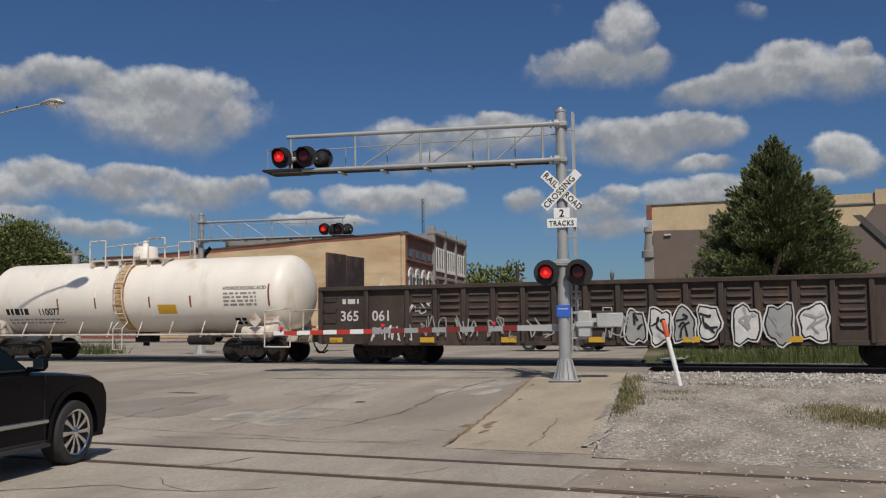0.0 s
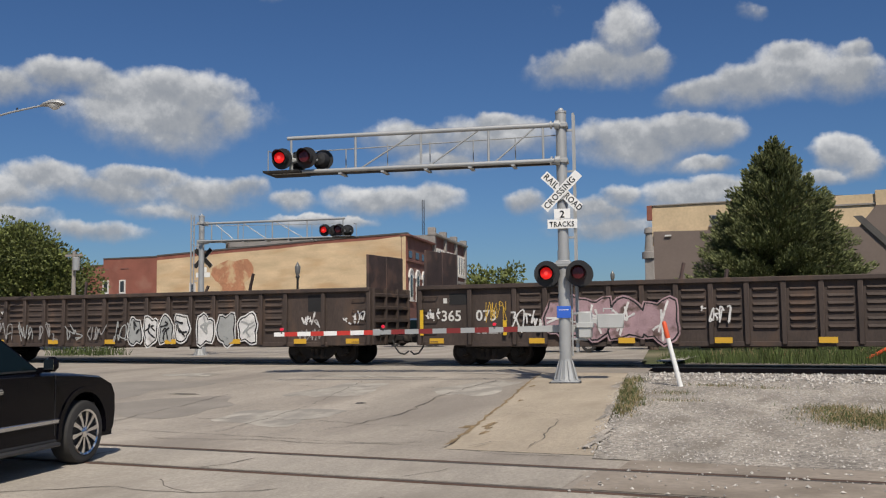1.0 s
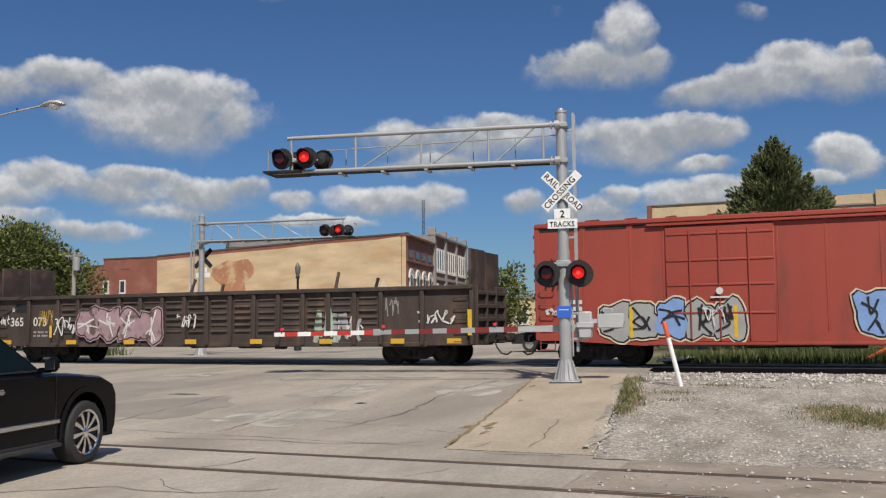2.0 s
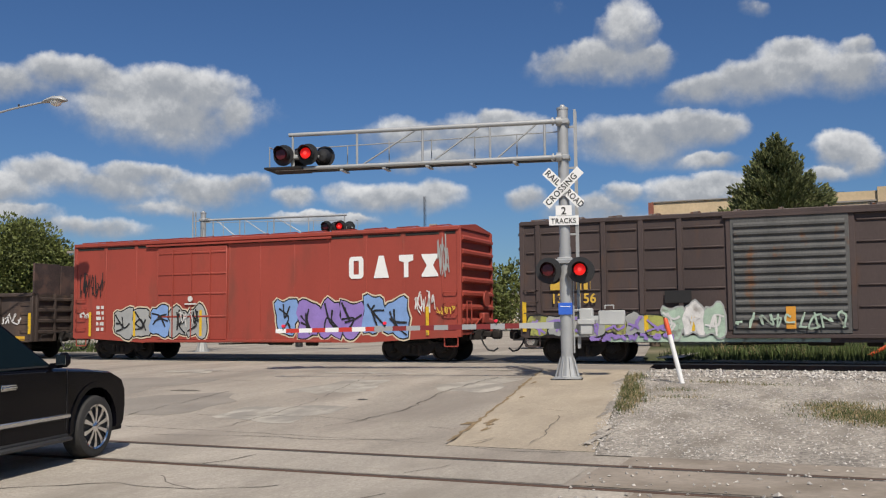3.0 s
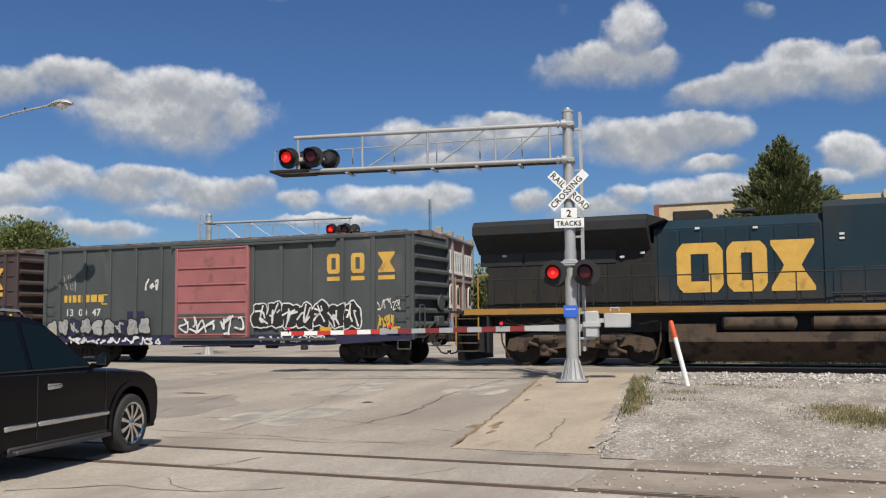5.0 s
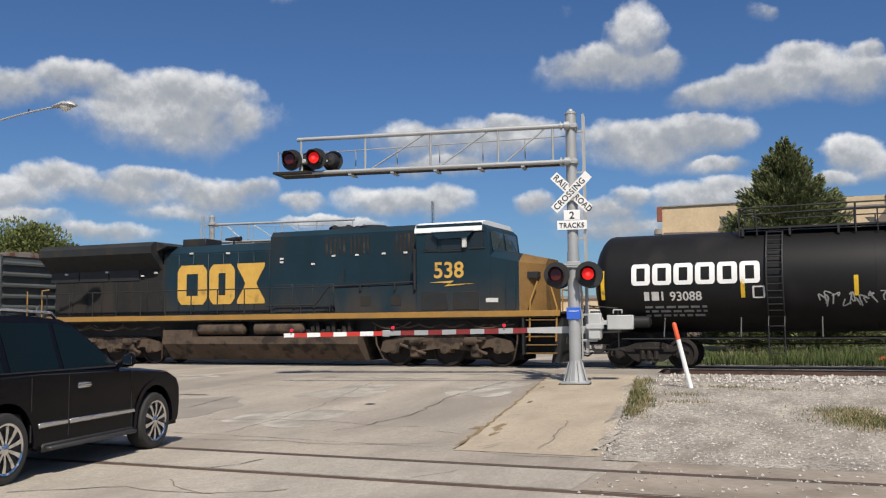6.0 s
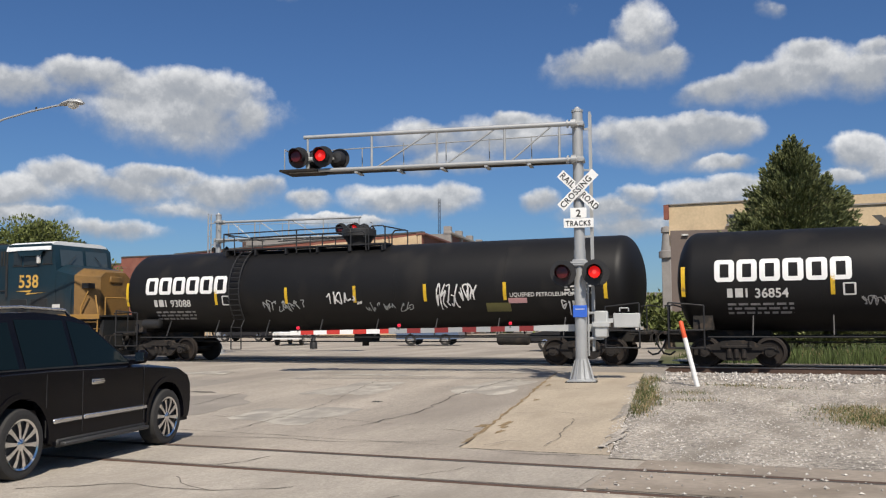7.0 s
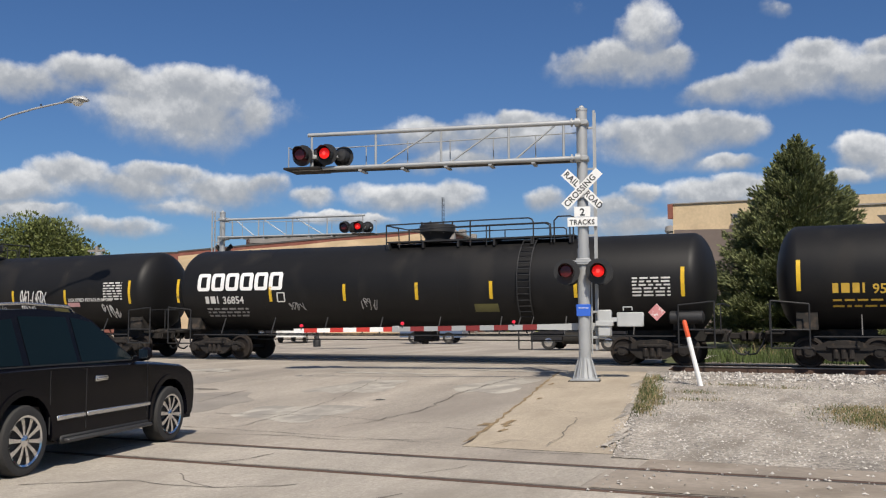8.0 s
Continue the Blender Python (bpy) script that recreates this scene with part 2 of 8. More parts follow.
white_paint = paint("white_sheeting", (0.78, 0.78, 0.76), 0.55, var=0.06, scale=4, bump=0.02)
red_paint = paint("red_sheeting", (0.50, 0.035, 0.025), 0.55, var=0.12, scale=4, bump=0.02)
sign_black = paint("sign_black", (0.015, 0.015, 0.015), 0.6, var=0.1, bump=0)
blue_sign = paint("blue_sign", (0.03, 0.12, 0.55), 0.5, var=0.08, bump=0)
yellow = paint("reflective_yellow", (0.66, 0.42, 0.02), 0.5, var=0.12, scale=6, dirt=(0.28, 0.18, 0.05), dirt_at=0.6, dirt_scale=5)
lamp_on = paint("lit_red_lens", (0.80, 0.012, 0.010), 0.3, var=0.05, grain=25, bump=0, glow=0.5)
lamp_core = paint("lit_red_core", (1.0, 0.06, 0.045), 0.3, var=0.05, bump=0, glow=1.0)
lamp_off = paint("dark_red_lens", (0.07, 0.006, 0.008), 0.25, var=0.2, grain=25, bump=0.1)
tip_red = paint("gate_lamp_red", (0.70, 0.02, 0.05), 0.3, var=0.05, bump=0, glow=0.25)

# ---------------------------------------------------------------- mesh helpers


class Geo:
    """Collects vertices and faces of one part."""

    def __init__(self):
        self.v, self.f = [], []

    def add(self, verts, faces):
        k = len(self.v)
        self.v += [tuple(p) for p in verts]
        self.f += [tuple(i + k for i in q) for q in faces]
        return self

    def box(self, x0, x1, y0, y1, z0, z1, c=0.0):
        if c <= 0:
            vs = [(x, y, z) for x in (x0, x1) for y in (y0, y1) for z in (z0, z1)]
            return self.add(vs, [(0, 1, 3, 2), (4, 6, 7, 5), (0, 4, 5, 1), (2, 3, 7, 6), (0, 2, 6, 4), (1, 5, 7, 3)])
        c = min(c, 0.45 * min(x1 - x0, y1 - y0, z1 - z0))
        lo, hi = (x0, y0, z0), (x1, y1, z1)
        vs, at = [], {}
        for s in [(a, b, d) for a in (0, 1) for b in (0, 1) for d in (0, 1)]:
            for ax in range(3):
                p = [(hi[i] if s[i] else lo[i]) if i == ax else (hi[i] - c if s[i] else lo[i] + c) for i in range(3)]
                at[s, ax] = len(vs)
                vs.append(p)
        fs = []
        for ax in range(3):
            u, w = [i for i in range(3) if i != ax]
            for side in (0, 1):
                loop = []
                for a, b in ((0, 0), (1, 0), (1, 1), (0, 1)):
                    s = [0, 0, 0]
                    s[ax], s[u], s[w] = side, a, b
                    loop.append(at[tuple(s), ax])
                fs.append(loop if (side == 1) == (ax != 1) else loop[::-1])
        for ax in range(3):
            u, w = [i for i in range(3) if i != ax]
            for a in (0, 1):
                for b in (0, 1):
                    s0, s1 = [0, 0, 0], [0, 0, 0]
                    s0[ax], s1[ax] = 0, 1
                    s0[u] = s1[u] = a
                    s0[w] = s1[w] = b
                    fs.append([at[tuple(s0), u], at[tuple(s1), u], at[tuple(s1), w], at[tuple(s0), w]])
        for s in [(a, b, d) for a in (0, 1) for b in (0, 1) for d in (0, 1)]:
            fs.append([at[s, 0], at[s, 1], at[s, 2]])
        return self.add(vs, fs)

    def rod(self, a, b, r, r2=None, seg=10, cap=True):
        a, b = Vector(a), Vector(b)
        r2 = r if r2 is None else r2
        d = (b - a).normalized()
        u = d.orthogonal().normalized()
        w = d.cross(u)
        vs = []
        for p, q in ((a, r), (b, r2)):
            for i in range(seg):
                t = 2 * math.pi * i / seg
                vs.append(p + q * (math.cos(t) * u + math.sin(t) * w))
        fs = [(i, (i + 1) % seg, seg + (i + 1) % seg, seg + i) for i in range(seg)]
        if cap:
            fs += [tuple(range(seg))[::-1], tuple(range(seg, 2 * seg))]
        return self.add(vs, fs)

    def tube(self, pts, r, seg=7):
        for a, b in zip(pts, pts[1:]):
            self.rod(a, b, r, seg=seg)
        return self

    def lathe(self, origin, axis, profile, seg=24, ends=True):
        """profile: (distance along axis, radius) pairs."""
        o, d = Vector(origin), Vector(axis).normalized()
        u = d.orthogonal().normalized()
        w = d.cross(u)
        vs = [o + h * d + r * (math.cos(2 * math.pi * i / seg) * u + math.sin(2 * math.pi * i / seg) * w) for h, r in profile for i in range(seg)]
        fs = []
        for k in range(len(profile) - 1):
            for i in range(seg):
                j = (i + 1) % seg
                fs.append((k * seg + i, k * seg + j, (k + 1) * seg + j, (k + 1) * seg + i))
        if ends and profile[0][1] > 1e-4:
            fs.append(tuple(range(seg))[::-1])
        if ends and profile[-1][1] > 1e-4:
            fs.append(tuple(range((len(profile) - 1) * seg, len(profile) * seg)))
        return self.add(vs, fs)

    def prism(self, poly, lo, hi, axis="y"):
        """poly of 2D points, pushed out along an axis: (x, z) for y, (y, z) for x, (x, y) for z."""
        n = len(poly)

        def put(p, h):
            return {"y": (p[0], h, p[1]), "x": (h, p[0], p[1]), "z": (p[0], p[1], h)}[axis]
        vs = [put(p, lo) for p in poly] + [put(p, hi) for p in poly]
        fs = [(i, (i + 1) % n, n + (i + 1) % n, n + i) for i in range(n)] + [tuple(range(n))[::-1], tuple(range(n, 2 * n))]
        return self.add(vs, fs)

    def mesh(self, name, material, angle=38):
        me = bpy.data.meshes.new(name)
        me.from_pydata(self.v, [], self.f)
        bm = bmesh.new()
        bm.from_mesh(me)
        bmesh.ops.recalc_face_normals(bm, faces=bm.faces)
        bm.to_mesh(me)
        bm.free()
        me.polygons.foreach_set("use_smooth", [True] * len(me.polygons))
        me.set_sharp_from_angle(angle=radians(angle))
        me.materials.append(material)
        return me


def part(name, geo, material, parent, label="", angle=38):
    ob = new(name, geo.mesh(name, material, angle))
    ob.parent = parent
    return tagged(ob, label)


def thing(name, label, category, m=None, group="", kind=""):
    ob = new(name)
    ob.empty_display_size = 0.2
    if m is not None:
        ob.matrix_world = m
    return tagged(ob, label, category, group, kind)


def solid(name, geo, material, label, category="", m=None, group="", kind="", angle=38):
    ob = new(name, geo.mesh(name, material, angle))
    if m is not None:
        ob.matrix_world = m
    return tagged(ob, label, category, group, kind)


def lettering(name, words, x, z, size, material, parent, y=0.0, stretch=1.0, space=1.0, turn=0.0, wrap=None, label=""):
    """Upright writing that faces -y, its left lower corner at x, z. wrap: (radius, centre height) of a tank shell."""
    cu = bpy.data.curves.new(name, "FONT")
    cu.body, cu.size, cu.space_character, cu.resolution_u = words, size, space, 3
    cu.offset = size * 0.018
    tmp = bpy.data.objects.new(name, cu)
    me = bpy.data.meshes.new_from_object(tmp)
    bpy.data.objects.remove(tmp)
    bpy.data.curves.remove(cu)
    c, s = math.cos(radians(turn)), math.sin(radians(turn))
    bm = bmesh.new()
    bm.from_mesh(me)
    for v in bm.verts:
        a, b = v.co.x * stretch, v.co.y
        v.co = (x + a * c - b * s, y, z + a * s + b * c)
    if wrap:
        k = z
        while k < z + size:
            bmesh.ops.bisect_plane(bm, geom=bm.verts[:] + bm.edges[:] + bm.faces[:], plane_co=(0, 0, k), plane_no=(0, 0, 1))
            k += 0.06
        for v in bm.verts:
            v.co.y = -math.sqrt(max(0.0, wrap[0] ** 2 - (v.co.z - wrap[1]) ** 2)) - 0.008
    bm.to_mesh(me)
    bm.free()
    me.materials.append(material)
    ob = new(name, me)
    ob.parent = parent
    return tagged(ob, label)


# ---------------------------------------------------------------- ground


def ground_z(y):
    s = min(1.0, max(0.0, (y - 12.5) / 13.0))
    return -0.40 + s * s * (3 - 2 * s) * 0.37


def kerb_x(y):
    """Kerb line between street and sidewalk."""
    return -5.08 - 0.176 * (y - 12.44)


def walk_x(y):
    return -2.99 - 0.163 * (y - 12.52)


def sheet(rows, xs_of, lift, base_of=ground_z):
    """A grid laid over the ground: rows of y, and the x places of each row."""
    g = Geo()
    n = None
    for y in rows:
        xs = xs_of(y)
        n = len(xs)
        g.v += [(x, y, base_of(y) + lift) for x in xs]
    for j in range(len(rows) - 1):
        for i in range(n - 1):
            g.f.append((j * n + i, j * n + i + 1, (j + 1) * n + i + 1, (j + 1) * n + i))
    return g


def spread(a, b, n):
    return [a + (b - a) * i / (n - 1) for i in range(n)]




def low_z(y):
    """The bare earth under road, lot and ballast."""
    return ground_z(y) - 0.10 if y < 24 else -0.42 if y < 33 else -0.06


YS = [-300, -60, -15, 0, 6, 9.0] + spread(12, 23.9, 25) + [25.0, 27.0, 31.0, 32.9, 34, 40, 60, 120, 400, 1500, 3800]
solid("ground", sheet(YS, lambda y: [-3000, -400, -120, -60, -40, -20, -10, 0, 10, 20, 40, 60, 120, 400, 3000], 0.0, low_z), field_grass,
      "flat weedy ground reaching to the horizon", "ground", kind="structure")
road = sheet([-40, -15, 0, 6, 9.0, 10.5, 12.25], lambda y: [-70, -50, -35, -25, -20, -16, -12, -9, -6, -3, 0, 5, 15, 60], 0.0)
up = sheet([12.25] + spread(12.5, 24.5, 25), lambda y: [-70, -50, -40, -30, -22, -17, -13, -10, kerb_x(y)], 0.0)
over = sheet([24.5, 25, 25.5, 26, 27, 28.06], lambda y: [-70, -50, -40, -30, -22, -17, -13, -10, kerb_x(24.5), -4.55 - 0.1 * (y - 24.5)], 0.0)
mid = sheet([28.26, 29.55], lambda y: [-70, -50, -40, -30, -22, -17, -13, -10, -5.2], 0.0)
past = sheet([29.75, 31, 33, 36, 40, 50, 60, 80, 120, 200], lambda y: [-110, -80, -60, -46, -40, -34, -27, -20, -14, -5.6 - 0.16 * (y - 29.7)], 0.0)
for piece in (up, over, mid, past):
    road.add(piece.v, piece.f)
solid("road", road, asphalt, "worn grey street of patched concrete and asphalt", "road", kind="structure")
walkway = sheet(spread(12.25, 24.5, 26), lambda y: [kerb_x(y) - 0.004, kerb_x(y), kerb_x(y) + 0.14, 0.5 * (kerb_x(y) + walk_x(y)), walk_x(y)], 0.035)
walkway.v = [(x, y, z - (0.06 if i % 5 == 0 else 0) - 0.03 * max(0.0, 1 - (y - 12.25) / 1.5)) for i, (x, y, z) in enumerate(walkway.v)]
solid("sidewalk", walkway, walk_concrete, "tan concrete sidewalk slab beside the crossing mast", "sidewalk", kind="structure")
solid("gravel_lot", sheet(spread(11.95, 25.2, 27), lambda y: [walk_x(y) + 0.01, walk_x(y) + 1.2, 0, 3, 8, 16, 30, 60], 0.012), gravel,
      "pale packed limestone gravel lot beside the track", "gravel lot", kind="structure")

# ---------------------------------------------------------------- train
TRAIN, WHEELS = [], []
rng = random.Random(11)
gon_brown = paint("gondola_brown", (0.05456, 0.03872, 0.03168), 0.75, var=0.3, scale=1.3, grain=22, bump=0.25, dirt=(0.1012, 0.066, 0.0484), dirt_at=0.54, dirt_soft=0.15, dirt_scale=1.6, streak=0.35)
plate_dark = paint("plate_dark_brown", (0.052, 0.034, 0.031), 0.8, var=0.35, scale=1.5, grain=18, bump=0.2, dirt=(0.10, 0.06, 0.05), dirt_at=0.5, dirt_scale=2.2)
box_red = paint("boxcar_red", (0.3127, 0.05174, 0.03326), 0.62, var=0.10, scale=0.9, grain=26, bump=0.10, dirt=(0.2024, 0.05456, 0.03696), dirt_at=0.58, dirt_soft=0.2, dirt_scale=1.4, streak=0.3)
box_brown = paint("boxcar_brown", (0.05984, 0.04136, 0.03784), 0.7, var=0.2, scale=1.1, grain=24, bump=0.12, dirt=(0.0924, 0.05456, 0.04048), dirt_at=0.60, dirt_soft=0.14, dirt_scale=1.8, streak=0.35)
box_grey = paint("boxcar_grey_green", (0.0621, 0.07155, 0.0702), 0.62, var=0.15, scale=1.1, grain=24, bump=0.08, dirt=(0.1148, 0.108, 0.0945), dirt_at=0.62, dirt_soft=0.15, dirt_scale=1.6, streak=0.35)
door_grey = paint("weathered_door_grey", (0.085, 0.085, 0.082), 0.7, var=0.25, scale=1.6, grain=20, dirt=(0.15, 0.075, 0.04), dirt_at=0.60, dirt_scale=2.2, streak=0.5)
door_red = paint("faded_maroon", (0.3172, 0.1148, 0.1148), 0.7, var=0.12, scale=1.2, grain=22, dirt=(0.216, 0.0945, 0.08775), dirt_at=0.58, dirt_scale=1.8)
roof_mat = paint("rusty_roof", (0.20, 0.17, 0.15), 0.8, var=0.3, scale=1.5, dirt=RUST, dirt_at=0.47, dirt_scale=2.0)
tank_black = paint("tank_black", (0.00836, 0.008096, 0.00836), 0.52, gloss=0.28, var=0.22, scale=0.8, grain=30, bump=0.04, dirt=(0.01936, 0.0176, 0.01628), dirt_at=0.55, dirt_soft=0.25, dirt_scale=1.1, streak=0.3)
tank_white = paint("tank_white", (0.85, 0.80, 0.72), 0.42, var=0.06, scale=1.0, grain=24, bump=0.03, dirt=(0.60, 0.52, 0.42), dirt_at=0.60, dirt_soft=0.22, dirt_scale=1.2, streak=0.4)
white_grimy = paint("grimy_white", (0.62, 0.56, 0.49), 0.6, var=0.2, scale=2, dirt=(0.34, 0.20, 0.13), dirt_at=0.53, dirt_scale=2.6)
ladder_rust = paint("stained_ladder_strip", (0.58, 0.37, 0.17), 0.7, var=0.25, scale=3, dirt=(0.40, 0.22, 0.10), dirt_at=0.5, dirt_scale=4)
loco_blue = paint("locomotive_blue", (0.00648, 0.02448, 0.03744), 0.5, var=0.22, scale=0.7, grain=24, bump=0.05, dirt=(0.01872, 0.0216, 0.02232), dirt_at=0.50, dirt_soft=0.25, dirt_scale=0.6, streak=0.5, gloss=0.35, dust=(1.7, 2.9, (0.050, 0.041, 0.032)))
loco_dark = paint("sooty_black_blue", (0.012, 0.01425, 0.01575), 0.7, var=0.3, scale=1.5, dirt=(0.02625, 0.0225, 0.0195), dirt_at=0.52)
loco_gold = paint("dull_gold", (0.33, 0.18, 0.04), 0.55, var=0.15, scale=1.3, grain=22, dirt=(0.27, 0.16, 0.055), dirt_at=0.55, dirt_soft=0.2, dirt_scale=1.5)
nose_gold = paint("grimy_gold", (0.184, 0.1, 0.0256), 0.6, var=0.2, scale=1.4, grain=20, dirt=(0.096, 0.06, 0.024), dirt_at=0.52, dirt_soft=0.2, dirt_scale=1.8)
rear_soot = paint("sooty_brown_panels", (0.021, 0.02025, 0.01875), 0.75, gloss=0.3, var=0.3, scale=1.2, grain=20, dirt=(0.0375, 0.0315, 0.0255), dirt_at=0.48, dirt_soft=0.2, dirt_scale=1.6, streak=0.25)
loco_tan = paint("dusty_underframe", (0.0828, 0.0576, 0.0396), 0.9, var=0.3, scale=1.6, grain=18, dirt=(0.0288, 0.0216, 0.01728), dirt_at=0.5, dirt_scale=2.0)
cab_white = paint("cab_roof_white", (0.72, 0.74, 0.74), 0.5, var=0.06)
logo_gold = paint("logo_gold", (0.60, 0.36, 0.07), 0.6, var=0.12, scale=2.5, grain=22, dirt=(0.33, 0.20, 0.06), dirt_at=0.60, dirt_scale=2.5)
logo_white = paint("logo_white", (0.80, 0.80, 0.78), 0.55, var=0.05, bump=0)
mark_white = paint("stencil_white", (0.60, 0.59, 0.56), 0.7, var=0.12, scale=6, bump=0)
mark_yellow = paint("stencil_yellow", (0.60, 0.38, 0.05), 0.65, var=0.12, scale=6, bump=0)
faint = paint("faint_stencil", (0.28, 0.27, 0.26), 0.8, var=0.25, scale=8, bump=0)
spray_white = paint("spray_white", (0.62, 0.61, 0.59), 0.75, var=0.2, scale=3, bump=0, dirt=(0.33, 0.31, 0.29), dirt_at=0.60, dirt_scale=3)
spray_black = paint("spray_black", (0.014, 0.014, 0.015), 0.8, var=0.2, bump=0)
spray_grey = paint("spray_grey", (0.33, 0.34, 0.33), 0.7, var=0.12, scale=2, bump=0)
spray_blue = paint("spray_blue", (0.20, 0.33, 0.60), 0.65, var=0.12, scale=2, bump=0)
spray_violet = paint("spray_violet", (0.27, 0.18, 0.48), 0.65, var=0.14, scale=2, bump=0)
spray_pink = paint("spray_pink", (0.36, 0.24, 0.26), 0.75, var=0.25, scale=2, bump=0, dirt=(0.12, 0.08, 0.07), dirt_at=0.52, dirt_scale=2.5)
spray_cream = paint("spray_cream", (0.60, 0.50, 0.36), 0.7, var=0.15, scale=2, bump=0)
spray_lime = paint("spray_lime", (0.34, 0.35, 0.09), 0.7, var=0.25, scale=2, bump=0, dirt=(0.12, 0.11, 0.07), dirt_at=0.52, dirt_scale=3)
spray_mint = paint("spray_mint", (0.36, 0.47, 0.37), 0.75, var=0.25, scale=2, bump=0, dirt=(0.16, 0.15, 0.13), dirt_at=0.56, dirt_scale=3)
spray_navy = paint("spray_navy", (0.020, 0.020, 0.055), 0.7, var=0.2, scale=2, bump=0)
spray_orange = paint("orange_patch", (0.62, 0.28, 0.03), 0.65, var=0.15, scale=3, bump=0)
placard = paint("placard_yellow", (0.62, 0.36, 0.03), 0.6, var=0.1, bump=0)
hose_mat = paint("rubber_hose", (0.02, 0.02, 0.02), 0.7, var=0.2)


class Surface:
    """Where markings lie: a flat side at y, or a tank shell (radius, centre height)."""

    def __init__(self, y=None, shell=None):
        self.flat, self.shell = y, shell

    def at(self, z, lift):
        if self.shell:
            r, zc = self.shell
            return -math.sqrt(max(0.01, r * r - (z - zc) ** 2)) - lift
        return self.flat - lift


def flat_shape(g, loop, surf, lift):
    """A closed outline filled as a fan of triangles about its middle, laid on a surface."""
    cx, cz = sum(p[0] for p in loop) / len(loop), sum(p[1] for p in loop) / len(loop)
    rings = (0.0, 0.5, 1.0) if surf.shell else (0.0, 1.0)
    k, n = len(g.v), len(loop)
    g.v.append((cx, surf.at(cz, lift), cz))
    for s in rings[1:]:
        for x, z in loop:
            zz = cz + (z - cz) * s
            g.v.append((cx + (x - cx) * s, surf.at(zz, lift), zz))
    for i in range(n):
        j = (i + 1) % n
        g.f.append((k, k + 1 + i, k + 1 + j))
        for m in range(len(rings) - 2):
            a = k + 1 + m * n
            g.f.append((a + i, a + n + i, a + n + j, a + j))


def ribbon(g, pts, width, surf, lift):
    """A brush stroke along points (x, z)."""
    k = len(g.v)
    step = 0.004 + 0.00003 * k
    for i, (x, z) in enumerate(pts):
        rise = lift + min(0.03, step + 0.0004 * i)
        a, b = pts[max(0, i - 1)], pts[min(len(pts) - 1, i + 1)]
        dx, dz = b[0] - a[0], b[1] - a[1]
        d = math.hypot(dx, dz) or 1
        w = width * (0.75 + 0.5 * rng.random()) / 2
        nx, nz = -dz / d * w, dx / d * w
        for s in (-1, 1):
            zz = z + s * nz
            g.v.append((x + s * nx, surf.at(zz, rise), zz))
    for i in range(len(pts) - 1):
        g.f.append((k + 2 * i, k + 2 * i + 1, k + 2 * i + 3, k + 2 * i + 2))


def curve_through(pts, n=6):
    out = []
    for i in range(len(pts) - 1):
        p0, p1, p2, p3 = pts[max(0, i - 1)], pts[i], pts[i + 1], pts[min(len(pts) - 1, i + 2)]
        for k in range(n):
            t = k / n
            out.append(tuple(0.5 * (2 * p1[j] + (p2[j] - p0[j]) * t + (2 * p0[j] - 5 * p1[j] + 4 * p2[j] - p3[j]) * t * t + (3 * p1[j] - p0[j] - 3 * p2[j] + p3[j]) * t ** 3) for j in (0, 1)))
    return out + [pts[-1]]


def scrawl(parent, x0, x1, z0, z1, material, surf, seed, strokes=6, width=0.05, lift=0.012, name="spray_scrawl"):
    """Loose sprayed loops that form no letters."""
    r = random.Random(seed)
    g = Geo()
    w = (x1 - x0) / strokes
    for i in range(strokes):
        a = x0 + i * w
        pts = [(a + r.uniform(-0.1, 1.15) * w, z0 + r.uniform(0, 1) * (z1 - z0)) for _ in range(r.choice((4, 5, 6)))]
        ribbon(g, curve_through(pts), width, surf, lift)
    return tagged(part(name, g, material, parent), kind="stuff")


def blob(cx, cz, rx, rz, r, n=22, spiky=0.25):
    ph = [r.uniform(0, 6.28) for _ in range(4)]
    out = []
    for i in range(n):
        a = 2 * math.pi * i / n
        sq = 1 / max(abs(math.cos(a)), abs(math.sin(a))) ** 0.7
        m = sq * (1 + spiky * (0.5 * math.sin(3 * a + ph[0]) + 0.35 * math.sin(5 * a + ph[1]) + 0.2 * math.sin(7 * a + ph[2])))
        out.append((cx + rx * m * math.cos(a), cz + rz * m * math.sin(a)))
    return out


